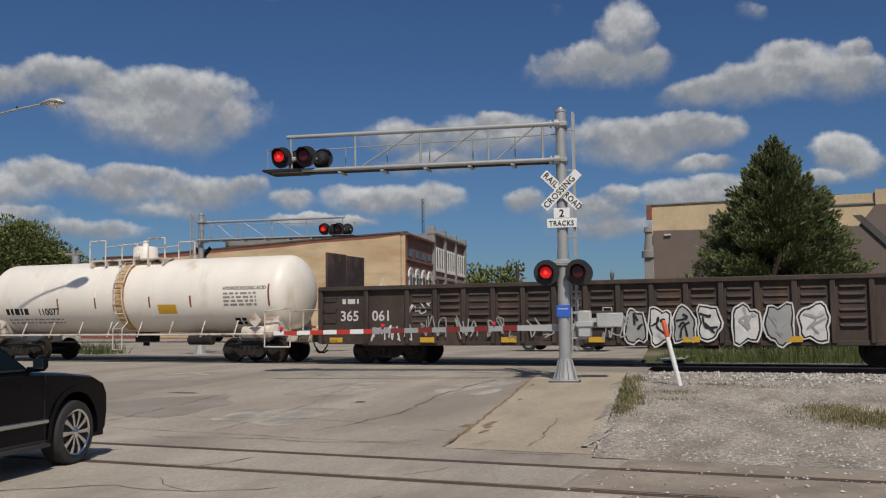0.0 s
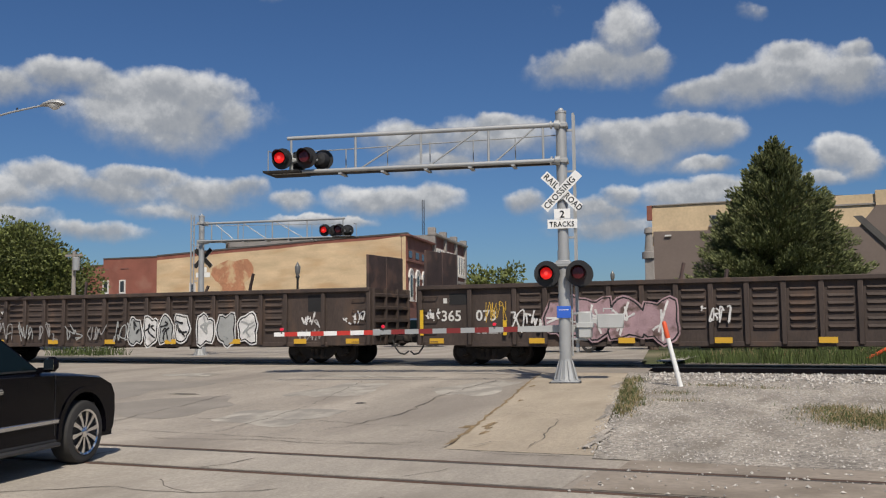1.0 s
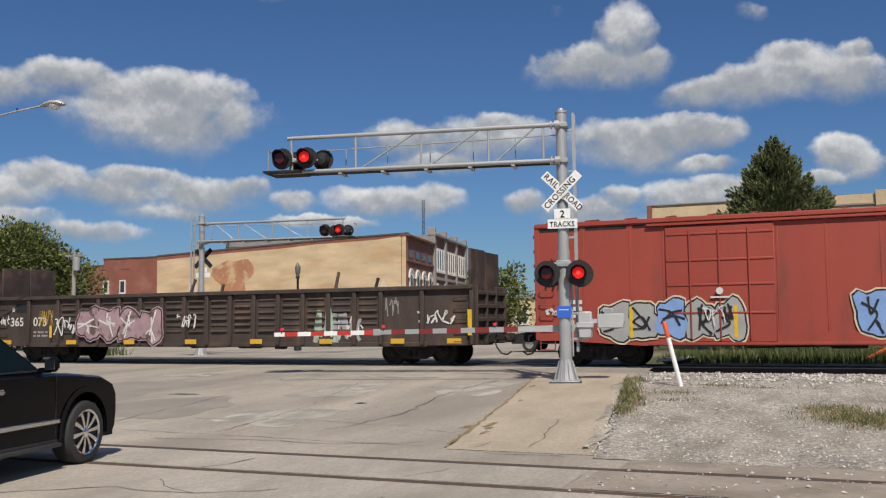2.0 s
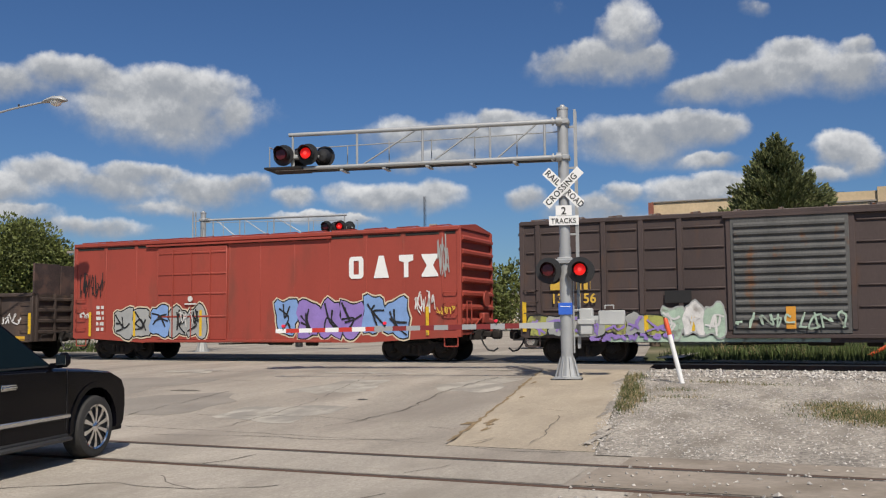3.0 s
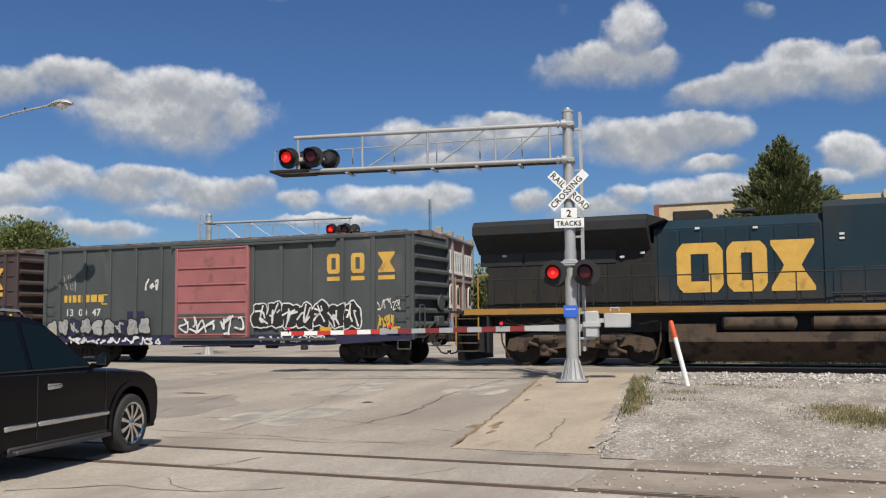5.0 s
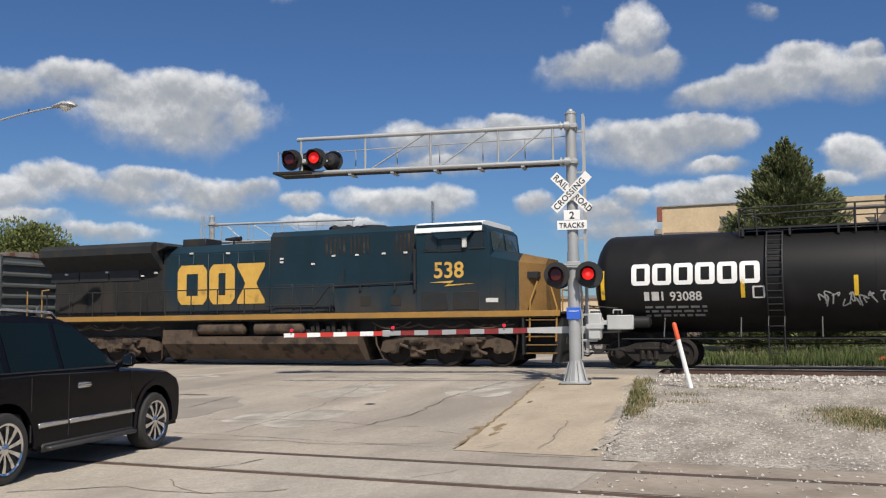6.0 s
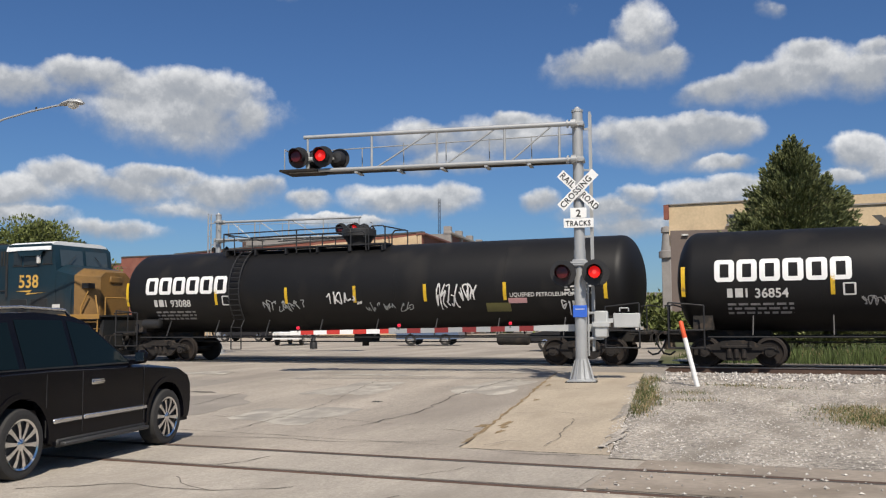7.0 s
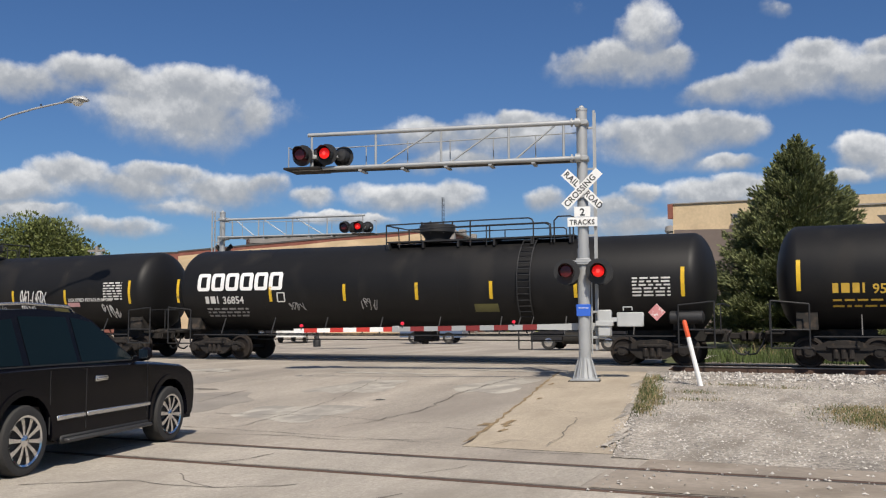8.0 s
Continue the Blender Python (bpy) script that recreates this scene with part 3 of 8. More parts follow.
def bubble_piece(parent, x0, x1, z0, z1, fills, edge, surf, seed, n=6, halo=None, inner=None, fat=0.52):
    """A row of swollen sprayed forms with an outline, inner strokes and maybe a halo."""
    r = random.Random(seed)
    w = (x1 - x0) / n
    shapes = []
    for i in range(n):
        shapes.append((blob(x0 + (i + 0.5) * w, (z0 + z1) / 2 + r.uniform(-0.06, 0.06) * (z1 - z0), w * fat, (z1 - z0) * r.uniform(0.38, 0.45), r), fills[i % len(fills)]))

    def grown(loop, d):
        cx, cz = sum(p[0] for p in loop) / len(loop), sum(p[1] for p in loop) / len(loop)
        return [(cx + (x - cx) * (1 + d / max(0.2, math.hypot(x - cx, z - cz))), cz + (z - cz) * (1 + d / max(0.2, math.hypot(x - cx, z - cz)))) for x, z in loop]
    if halo:
        for k, (s, _) in enumerate(shapes):
            g = Geo()
            flat_shape(g, grown(s, 0.10), surf, 0.005 + 0.001 * (k % 3))
            part("spray_halo", g, halo, parent)
    for k, (s, _) in enumerate(shapes):
        g = Geo()
        flat_shape(g, grown(s, 0.05), surf, 0.0085 + 0.001 * (k % 3))
        part("spray_outline", g, edge, parent)
    for k, (s, m) in enumerate(shapes):
        g = Geo()
        flat_shape(g, s, surf, 0.012 + 0.002 * (k % 3))
        part("spray_fill", g, m, parent)
    g = Geo()
    for s, _ in shapes:
        cx, cz = sum(p[0] for p in s) / len(s), sum(p[1] for p in s) / len(s)
        for q in range(3):
            a, b = r.choice(s), r.choice(s)
            ribbon(g, curve_through([(cx + (a[0] - cx) * 0.9, cz + (a[1] - cz) * 0.9), (cx + r.uniform(-.1, .1), cz + r.uniform(-.2, .2)), (cx + (b[0] - cx) * 0.6, cz + (b[1] - cz) * 0.6)]), 0.06, surf, 0.020)
    tagged(part("spray_inline", g, inner or edge, parent), kind="stuff")


def mark_bars(parent, x0, x1, z, rows, surf, material, size=0.06, gap=0.11, seed=1, name="stencil_line"):
    """Small unreadable stencil lines as bars."""
    r = random.Random(seed)
    g = Geo()
    for i in range(rows):
        x = x0
        while x < x1:
            w = r.uniform(0.1, 0.3)
            e = min(x + w, x1)
            zz = z - i * gap
            g.add([(x, surf.at(zz, 0.007), zz), (e, surf.at(zz, 0.007), zz), (e, surf.at(zz + size, 0.007), zz + size), (x, surf.at(zz + size, 0.007), zz + size)], [(0, 1, 2, 3)])
            x = e + 0.07
    return tagged(part(name, g, material, parent), kind="stuff")


def plate(parent, name, x0, x1, z0, z1, material, surf, lift=0.008, label=""):
    g = Geo()
    n = max(6, int((z1 - z0) / 0.05)) if surf.shell else 1
    zs = spread(z0, z1, n + 1)
    for z in zs:
        g.v += [(x0, surf.at(z, lift), z), (x1, surf.at(z, lift), z)]
    g.f += [(2 * i, 2 * i + 1, 2 * i + 3, 2 * i + 2) for i in range(n)]
    return part(name, g, material, parent, label)


def frame_block(parent, x0, x1, z0, z1, bar, material, surf, hollow=True, form="", name="emblem_block"):
    """One plain block of an emblem: a heavy frame, a full block, an hourglass or a wedge."""
    g = Geo()
    n = 12
    zs = spread(z0, z1, n + 1)

    def strip(lo, hi, left, right):
        k = len(g.v)
        rows = [z for z in zs if lo - 1e-6 <= z <= hi + 1e-6]
        rows = sorted({lo, hi, *rows})
        for z in rows:
            u = (z - z0) / (z1 - z0)
            g.v.extend([(left(u), surf.at(z, 0.010), z), (right(u), surf.at(z, 0.010), z)])
        g.f.extend([(k + 2 * i, k + 2 * i + 1, k + 2 * i + 3, k + 2 * i + 2) for i in range(len(rows) - 1)])
    c, w = bar * 0.45, x1 - x0
    soft = lambda u: c * max(0.0, 1 - min(u, 1 - u) * (z1 - z0) / c) if c else 0
    if form == "hourglass":
        pinch = lambda u: (0.0 if abs(u - 0.5) > 0.38 else 0.30 * w * (1 - abs(u - 0.5) / 0.38) ** 0.8)
        strip(z0, z1, lambda u: x0 + pinch(u), lambda u: x1 - pinch(u))
    elif form == "wedge":
        strip(z0, z1, lambda u: x0 + 0.34 * w * u, lambda u: x1 - 0.34 * w * u)
    elif form == "column":
        strip(z0, z1, lambda u: x0 if u > 0.74 else x0 + 0.34 * w, lambda u: x1 if u > 0.74 else x1 - 0.34 * w)
    elif hollow:
        h = bar * 0.8
        strip(z0, z0 + h, lambda u: x0 + soft(u), lambda u: x1 - soft(u))
        strip(z1 - h, z1, lambda u: x0 + soft(u), lambda u: x1 - soft(u))
        strip(z0 + h, z1 - h, lambda u: x0, lambda u: x0 + bar)
        strip(z0 + h, z1 - h, lambda u: x1 - bar, lambda u: x1)
    else:
        strip(z0, z1, lambda u: x0 + soft(u), lambda u: x1 - soft(u))
    return part(name, g, material, parent)


def wheelset(r=0.42):
    g = Geo()
    for s in (-1, 1):
        g.lathe((0, 0, 0), (0, s, 0), [(0.66, r + 0.025), (0.70, r + 0.02), (0.71, r), (0.80, r - 0.005), (0.81, r - 0.07), (0.76, r - 0.09), (0.74, 0.16), (0.80, 0.12), (0.80, 0.0)], 28)
    g.rod((0, -1.0, 0), (0, 1.0, 0), 0.08)
    for i in range(3):
        a = 2.09 * i
        for s in (-1, 1):
            g.box(0.09 * math.cos(a) - 0.02, 0.09 * math.cos(a) + 0.02, s * 0.80 - 0.03, s * 0.80 + 0.03, 0.09 * math.sin(a) - 0.02, 0.09 * math.sin(a) + 0.02)
    return g


def truck(parent, x, axles=(-0.89, 0.89), r=0.42, frame_mat=None, heavy=False):
    """A truck with cast side frames, springs, bearing caps, bolster and its wheelsets."""
    g = Geo()
    a, b = axles[0], axles[-1]
    for s in (-1, 1):
        y0, y1 = (0.93, 1.07) if s > 0 else (-1.07, -0.93)
        if not heavy:
            top = [(a - 0.26, 0.40), (a - 0.20, 0.58), (a + 0.25, 0.64), (-0.38, 0.74), (0.38, 0.74), (b - 0.25, 0.64), (b + 0.20, 0.58), (b + 0.26, 0.40)]
            low = [(b + 0.12, 0.36), (b - 0.12, 0.50), (0.46, 0.24), (0.34, 0.19), (-0.34, 0.19), (-0.46, 0.24), (a + 0.12, 0.50), (a - 0.12, 0.36)]
            g.prism(top + low, y0, y1)
            for q in (-0.2, 0.0, 0.2):
                g.rod((q, s * 1.08, 0.27), (q, s * 1.08, 0.52), 0.075, seg=8)
            g.box(-0.42, 0.42, s * 1.0 - 0.12, s * 1.0 + 0.12, 0.52, 0.62, 0.02)
        else:
            pts = [(a - 0.5, 0.50), (a - 0.4, 0.80), (a + 0.3, 0.98), (b - 0.3, 0.98), (b + 0.4, 0.80), (b + 0.5, 0.50), (b + 0.28, 0.42)]
            mid = 0.5 * (a + b)
            pts += [(b - 0.30, 0.62), (mid + 0.9, 0.48), (mid + 0.35, 0.55), (mid - 0.35, 0.55), (mid - 0.9, 0.48), (a + 0.30, 0.62), (a - 0.28, 0.42)]
            g.prism(pts, y0, y1 + s * 0.0)
            for q in (-1.05, 1.05):
                g.rod((mid + q, s * 1.12, 0.52), (mid + q, s * 1.12, 0.86), 0.13, seg=10)
                g.box(mid + q - 0.35, mid + q + 0.35, s * 1.12 - 0.08, s * 1.12 + 0.08, 0.82, 0.92, 0.02)
                g.rod((mid + q - 0.5, s * 1.14, 0.70), (mid + q + 0.4, s * 1.14, 0.40), 0.05, seg=7)
                g.box(mid + q - 0.16, mid + q + 0.16, s * 1.02 - 0.14, s * 1.02 + 0.14, 0.28, 0.56, 0.04)
        for q in axles:
            g.rod((q, s * 0.9, r), (q, s * 1.13, r), 0.13, seg=12)
            g.box(q - 0.17, q + 0.17, s * 1.0 - 0.09, s * 1.0 + 0.09, r - 0.10, r + 0.16, 0.03)
            g.rod((q, s * 1.13, r), (q, s * 1.15, r), 0.07, seg=8)
    g.box(-0.22, 0.22, -1.0, 1.0, 0.42, 0.75, 0.03)
    ob = part("truck", g, frame_mat or truck_mat, parent)
    ob.location = (x, 0, 0)
    for q in axles:
        w = new("wheelset", WHEEL_MESH[r])
        w.parent = ob
        w.location = (q, 0, r)
        WHEELS.append((w, q, r))
    return ob


WHEEL_MESH = {0.42: wheelset(0.42).mesh("wheelset", wheel_mat), 0.53: wheelset(0.53).mesh("wheelset", wheel_mat)}


def coupler(parent, x, s):
    """A knuckle coupler with draft gear box, cut lever and air hose at the end x, pointing s."""
    g = Geo()
    g.box(min(x - s * 0.5, x + s * 0.25), max(x - s * 0.5, x + s * 0.25), -0.2, 0.2, 0.68, 1.02, 0.03)
    g.box(min(x + s * 0.2, x + s * 0.62), max(x + s * 0.2, x + s * 0.62), -0.1, 0.1, 0.76, 0.95, 0.03)
    g.box(min(x + s * 0.55, x + s * 0.84), max(x + s * 0.55, x + s * 0.84), -0.2, 0.16, 0.70, 1.0, 0.06)
    part("coupler", g, truck_mat, parent)
    h = Geo()
    h.tube([(x + s * 0.25, -0.35, 0.80), (x + s * 0.35, -0.36, 0.55), (x + s * 0.5, -0.36, 0.36), (x + s * 0.68, -0.33, 0.32), (x + s * 0.82, -0.30, 0.42)], 0.028)
    part("air_hose", h, hose_mat, parent)
    c = Geo()
    c.tube([(x + s * 0.3, -0.1, 1.03), (x + s * 0.32, -0.7, 0.98), (x + s * 0.3, -1.35, 0.9), (x + s * 0.3, -1.4, 0.72)], 0.016)
    part("cut_lever", c, truck_mat, parent)


def rungs(parent, x0, x1, y, zs, material, out=-1, name="ladder_rung"):
    for z in zs:
        part(name, Geo().tube([(x0, y, z), (x0, y + out * 0.09, z), (x1, y + out * 0.09, z), (x1, y, z)], 0.014, 6), material, parent)


def brake_rig(parent, x0, x1, y=-0.9):
    g = Geo()
    g.lathe((x0, y, 0.72), (1, 0, 0), [(0, 0.17), (0.04, 0.2), (0.9, 0.2), (0.94, 0.17)], 14)
    g.box(x0 + 1.5, x0 + 1.9, y - 0.1, y + 0.15, 0.5, 0.85, 0.03)
    g.tube([(x0 + 0.9, y, 0.7), (x0 + 1.6, y, 0.68), (x1, y, 0.62)], 0.025)
    g.tube([(x0, y, 0.6), (x0 - 2.2, y + 0.2, 0.55)], 0.025)
    part("brake_gear", g, black_rough, parent)


# -------------------------------- gondolas


POSTS = [-6.75 + 0.9643 * i for i in range(15)]


def gondola(x0, label, number, seed):
    car = thing("gondola_car", label, "gondola car")
    half = 9.94
    r = random.Random(seed)
    for s in (-1, 1):
        g = Geo()
        lo, hi = sorted((s * 1.40, s * 1.44))
        g.box(-half, half, lo, hi, 0.64, 2.40)
        part("side", g, gon_brown, car)
        c = Geo()
        lo, hi = sorted((s * 1.38, s * 1.58))
        c.box(-half, half, lo, hi, 2.38, 2.52, 0.02)
        part("top_chord", c, gon_brown, car)
        c = Geo()
        lo, hi = sorted((s * 1.36, s * 1.49))
        c.box(-half + 1.6, half - 1.6, lo, hi, 0.60, 0.74, 0.015)
        part("side_sill", c, gon_brown, car)
        for x in (-9.88, -8.2, *POSTS, 8.2, 9.88):
            q = Geo()
            lo, hi = sorted((s * 1.43, s * 1.545))
            q.box(x - 0.07, x + 0.07, lo, hi, 0.66, 2.40, 0.015)
            part("side_post", q, gon_brown, car)
        q = Geo()
        for i in range(14):
            for k in range(6):
                z = 2.24 - k * 0.21
                xa, xb = POSTS[i] + 0.14, POSTS[i + 1] - 0.14
                y = s * 1.439
                o = s * (0.055 + r.uniform(-0.02, 0.03))
                q.add([(xa, y, z), (xb, y, z), (xa + 0.05, y + o, z - 0.07), (xb - 0.05, y + o, z - 0.07), (xa, y, z - 0.10), (xb, y, z - 0.10)], [(0, 1, 3, 2), (2, 3, 5, 4), (0, 2, 4), (1, 5, 3)])
        tagged(part("pressed_ribs", q, gon_brown, car, "rows of pressed ribs in the panels"), kind="stuff")
    g = Geo()
    g.box(-half, half, -1.40, 1.40, 1.02, 1.10)
    g.box(-half, half, -0.3, 0.3, 0.62, 1.02)
    for i in range(9):
        x = -8 + i * 2
        g.box(x - 0.06, x + 0.06, -1.38, 1.38, 0.68, 1.02)
    part("floor", g, black_rough, car)
    for s in (-1, 1):
        e = Geo()
        lo, hi = sorted((s * (half - 0.06), s * half))
        e.box(lo, hi, -1.40, 1.40, 0.66, 2.45)
        for k in range(4):
            z = 0.95 + k * 0.42
            lo, hi = sorted((s * half, s * (half + 0.09)))
            part("end_rib", Geo().box(lo, hi, -1.40, 1.40, z, z + 0.13, 0.02), gon_brown, car)
        for y in (-1.36, -0.45, 0.45, 1.36):
            part("end_post", Geo().box(min(s * half, s * (half + 0.10)), max(s * half, s * (half + 0.10)), y - 0.05, y + 0.05, 0.66, 2.5, 0.01), gon_brown, car)
        part("end_wall", e, gon_brown, car)
        b = Geo()
        for y0, y1 in ((-1.34, -0.02), (0.02, 1.34)):
            lo, hi = sorted((s * (half - 0.22), s * (half - 0.14)))
            b.box(lo, hi, y0, y1, 1.1, 3.66 + r.uniform(-0.06, 0.03), 0.01)
        part("bulkhead", b, plate_dark, car, "tall dark plate bulkhead above the end")
        truck(car, s * 7.75)
        coupler(car, s * half, s)
    side = Surface(y=-1.546)
    panel = Surface(y=-1.442)
    rungs(car, -9.75, -9.3, -1.45, [0.75, 1.1, 1.45, 1.8, 2.15], gon_brown)
    rungs(car, 9.3, 9.75, -1.45, [0.75, 1.1, 1.45, 1.8, 2.15], gon_brown)
    brake_rig(car, 0.8, 5.0, -0.7)
    for x in (-9.4, -6.1, -3.4, -0.7, 2.0, 4.7, 7.3, 9.2):
        plate(car, "reflector", x - 0.18, x + 0.30, 0.70, 0.86, placard, panel if abs(x) > 9 else side, 0.012)
    scrap = Geo()
    for k in range(4):
        x = r.uniform(-6, 6)
        scrap.rod((x, r.uniform(-0.6, 0.6), 1.1), (x + r.uniform(-0.6, 0.9), r.uniform(-0.6, 0.6), r.uniform(2.7, 3.25)), 0.06, seg=5)
    for k in range(40):
        x, y = r.uniform(-9, 9), r.uniform(-1.1, 1.1)
        scrap.box(x - r.uniform(.1, .5), x + r.uniform(.1, .5), y - 0.15, y + 0.15, 1.1, r.uniform(1.3, 1.9))
    tagged(part("scrap_load", scrap, plate_dark, car, "loose scrap lying in the car"), kind="stuff")
    lettering("number", number[0], -9.18, 1.40, 0.46, mark_white, car, -1.452, 1.0)
    lettering("number", number[1], -8.02, 1.40, 0.46, mark_white, car, -1.452, 1.0)
    mark_bars(car, -9.1, -8.5, 1.95, 1, panel, mark_white, 0.16)
    mark_bars(car, -8.0, -7.2, 1.12, 2, panel, faint, 0.07, 0.13, seed)
    TRAIN.append((car, x0))
    return car, panel, side


g1, panel, side = gondola(-5.74, "dark brown weathered gondola car with ribbed sides and white graffiti", ("365", "061"), 4)
bubble_piece(g1, 0.15, 2.9, 0.68, 1.70, [spray_grey, spray_white], spray_black, side, 31, 4, halo=spray_white, inner=spray_black, fat=0.36)
bubble_piece(g1, 3.1, 5.75, 0.68, 1.80, [spray_white, spray_grey], spray_black, side, 32, 3, halo=spray_white, inner=spray_grey, fat=0.36)
scrawl(g1, -6.75, -5.9, 1.62, 1.95, spray_white, panel, 5, 4, 0.035)
scrawl(g1, -8.1, -6.6, 0.72, 1.3, spray_white, panel, 6, 8, 0.04)
for k in range(6):
    scrawl(g1, -6.3 + k * 1.15, -5.4 + k * 1.15, 0.8, 1.55, spray_grey if k % 2 else faint, side, 40 + k, 3, 0.04)
scrawl(g1, 7.35, 8.05, 1.2, 1.75, spray_white, panel, 9, 4, 0.045)
scrawl(g1, 7.2, 8.2, 0.8, 1.2, faint, panel, 10, 6, 0.03)
scrawl(g1, 8.9, 9.7, 1.3, 1.75, spray_white, panel, 12, 5, 0.045)
plate(g1, "dark_patch", 7.6, 8.2, 1.75, 2.3, spray_black, panel)

g2, panel, side = gondola(15.84, "brown weathered gondola car with pink and white graffiti", ("365", "073"), 8)
bubble_piece(g2, -5.7, -1.9, 0.70, 2.05, [spray_pink], spray_black, side, 52, 4, halo=spray_pink, inner=spray_white)
scrawl(g2, -6.9, -5.8, 1.0, 1.7, spray_white, side, 13, 5, 0.05)
scrawl(g2, -9.7, -9.2, 1.4, 1.8, spray_white, panel, 14, 4, 0.04)
scrawl(g2, -1.2, -0.4, 1.2, 1.75, spray_white, side, 15, 5, 0.04)
scrawl(g2, -7.7, -7.0, 1.35, 2.1, mark_yellow, panel, 16, 6, 0.018)
scrawl(g2, 4.2, 5.2, 0.72, 1.9, spray_mint, panel, 53, 4, 0.16)
scrawl(g2, 4.6, 6.0, 0.72, 1.7, spray_grey, panel, 54, 6, 0.10)
scrawl(g2, 5.2, 6.1, 0.9, 1.6, spray_white, panel, 55, 4, 0.05)
scrawl(g2, 8.0, 9.3, 1.3, 1.75, spray_white, panel, 17, 6, 0.04)
scrawl(g2, 6.9, 7.4, 1.4, 2.2, faint, panel, 18, 4, 0.03)
plate(g2, "dark_patch", -8.9, -8.2, 1.9, 2.25, spray_black, panel)
plate(g2, "vertical_reflector", -9.86, -9.74, 0.95, 1.75, yellow, side, 0.015)
plate(g2, "vertical_reflector", 9.76, 9.9, 0.95, 1.75, yellow, side, 0.015)
plate(g2, "vertical_reflector", -7.1, -6.98, 0.95, 1.4, yellow, side, 0.015)

# -------------------------------- boxcars


def boxcar(x0, label, mat_side, mat_roof, half, door, seams, kind):
    """kind: plates (smooth, flush seams), pressed (posts and pressed panels) or posts (flat panels between posts)."""
    car = thing("boxcar", label, "boxcar")
    top = 4.25
    for s in (-1, 1):
        lo, hi = sorted((s * 1.40, s * 1.46))
        part("side", Geo().box(-half, half, lo, hi, 0.95, top), mat_side, car)
        lo, hi = sorted((s * 1.36, s * 1.50))
        sill = Geo().prism([(-half, 0.80), (-half + 1.6, 0.72), (-half + 3.2, 0.62), (half - 3.2, 0.62), (half - 1.6, 0.72), (half, 0.80), (half, 0.99), (-half, 0.99)], lo, hi)
        part("side_sill", sill, mat_side if kind != "posts" else spray_navy, car)
        lo, hi = sorted((s * 1.38, s * 1.53))
        part("eave", Geo().box(-half, half, lo, hi, top - 0.10, top + 0.03, 0.02), mat_side, car)
        for x in seams:
            q = Geo()
            w, d = (0.03, 0.012) if kind == "plates" else (0.07, 0.075)
            lo, hi = sorted((s * 1.455, s * (1.46 + d)))
            q.box(x - w, x + w, lo, hi, 0.97, top - 0.1, 0.008)
            part("seam_cover" if kind == "plates" else "side_post", q, mat_side, car)
        if kind == "pressed":
            q = Geo()
            xs = sorted([-half + 0.05, *seams, half - 0.05])
            for a, b in zip(xs, xs[1:]):
                if b - a < 0.5 or (door[0] - 0.1 < (a + b) / 2 < door[1] + 0.1):
                    continue
                for k in range(5):
                    z = 1.55 + k * 0.58
                    lo, hi = sorted((s * 1.455, s * 1.505))
                    q.box(a + 0.12, b - 0.12, lo, hi, z, z + 0.06, 0.02)
            tagged(part("pressed_ribs", q, mat_side, car, "horizontal pressed ribs in the side panels"), kind="stuff")
        if kind == "plates":
            q = Geo()
            xs = sorted([-half + 0.05, *seams, half - 0.05])
            for a, b in zip(xs, xs[1:]):
                if b - a > 0.5:
                    lo, hi = sorted((s * 1.457, s * 1.47))
                    q.box(a + 0.09, b - 0.09, lo, hi, top - 0.22, top - 0.13)
            part("vent_slot", q, black_rough, car)
    ro = Geo()
    ro.prism([(-1.5, top + 0.02), (0, top + 0.20), (1.5, top + 0.02), (1.5, top - 0.04), (-1.5, top - 0.04)], -half, half, "x")
    part("roof", ro, mat_roof, car)
    k = -half + 0.4
    rb = Geo()
    while k < half:
        rb.prism([(-1.51, top + 0.03), (0, top + 0.21), (1.51, top + 0.03), (1.51, top + 0.07), (0, top + 0.25), (-1.51, top + 0.07)], k - 0.04, k + 0.04, "x")
        k += 1.18
    tagged(part("roof_rib", rb, mat_roof, car), kind="stuff")
    for s in (-1, 1):
        e = Geo()
        lo, hi = sorted((s * (half - 0.10), s * (half - 0.04)))
        e.prism([(-1.46, 0.85), (1.46, 0.85), (1.46, top), (0, top + 0.18), (-1.46, top)], lo, hi, "x")
        for i in range(7):
            z = 1.15 + i * 0.44
            e2 = Geo().prism([(s * (half - 0.05), z), (s * (half + 0.10), z + 0.07), (s * (half + 0.10), z + 0.15), (s * (half - 0.05), z + 0.24)], -1.38, 1.38)
            part("end_rib", e2, mat_side, car)
        part("end_wall", e, mat_side, car, "corrugated end wall")
        for y in (-1.44, 1.44):
            p = Geo().box(min(s * (half - 0.1), s * (half + 0.04)), max(s * (half - 0.1), s * (half + 0.04)), y - 0.05, y + 0.05, 0.8, top, 0.01)
            part("corner_post", p, mat_side, car)
        truck(car, s * (half - 1.75))
        coupler(car, s * half, s)
        rungs(car, min(s * (half - 0.1), s * (half - 0.55)), max(s * (half - 0.1), s * (half - 0.55)), -1.47, [0.78, 1.15, 1.5, 1.85, 2.2], mat_side)
        st = Geo().tube([(s * (half - 0.1), -1.45, 0.85), (s * (half - 0.1), -1.45, 0.5), (s * (half - 0.55), -1.45, 0.5), (s * (half - 0.55), -1.45, 0.85)], 0.02)
        part("stirrup_step", st, mat_side, car)
        bw = Geo()
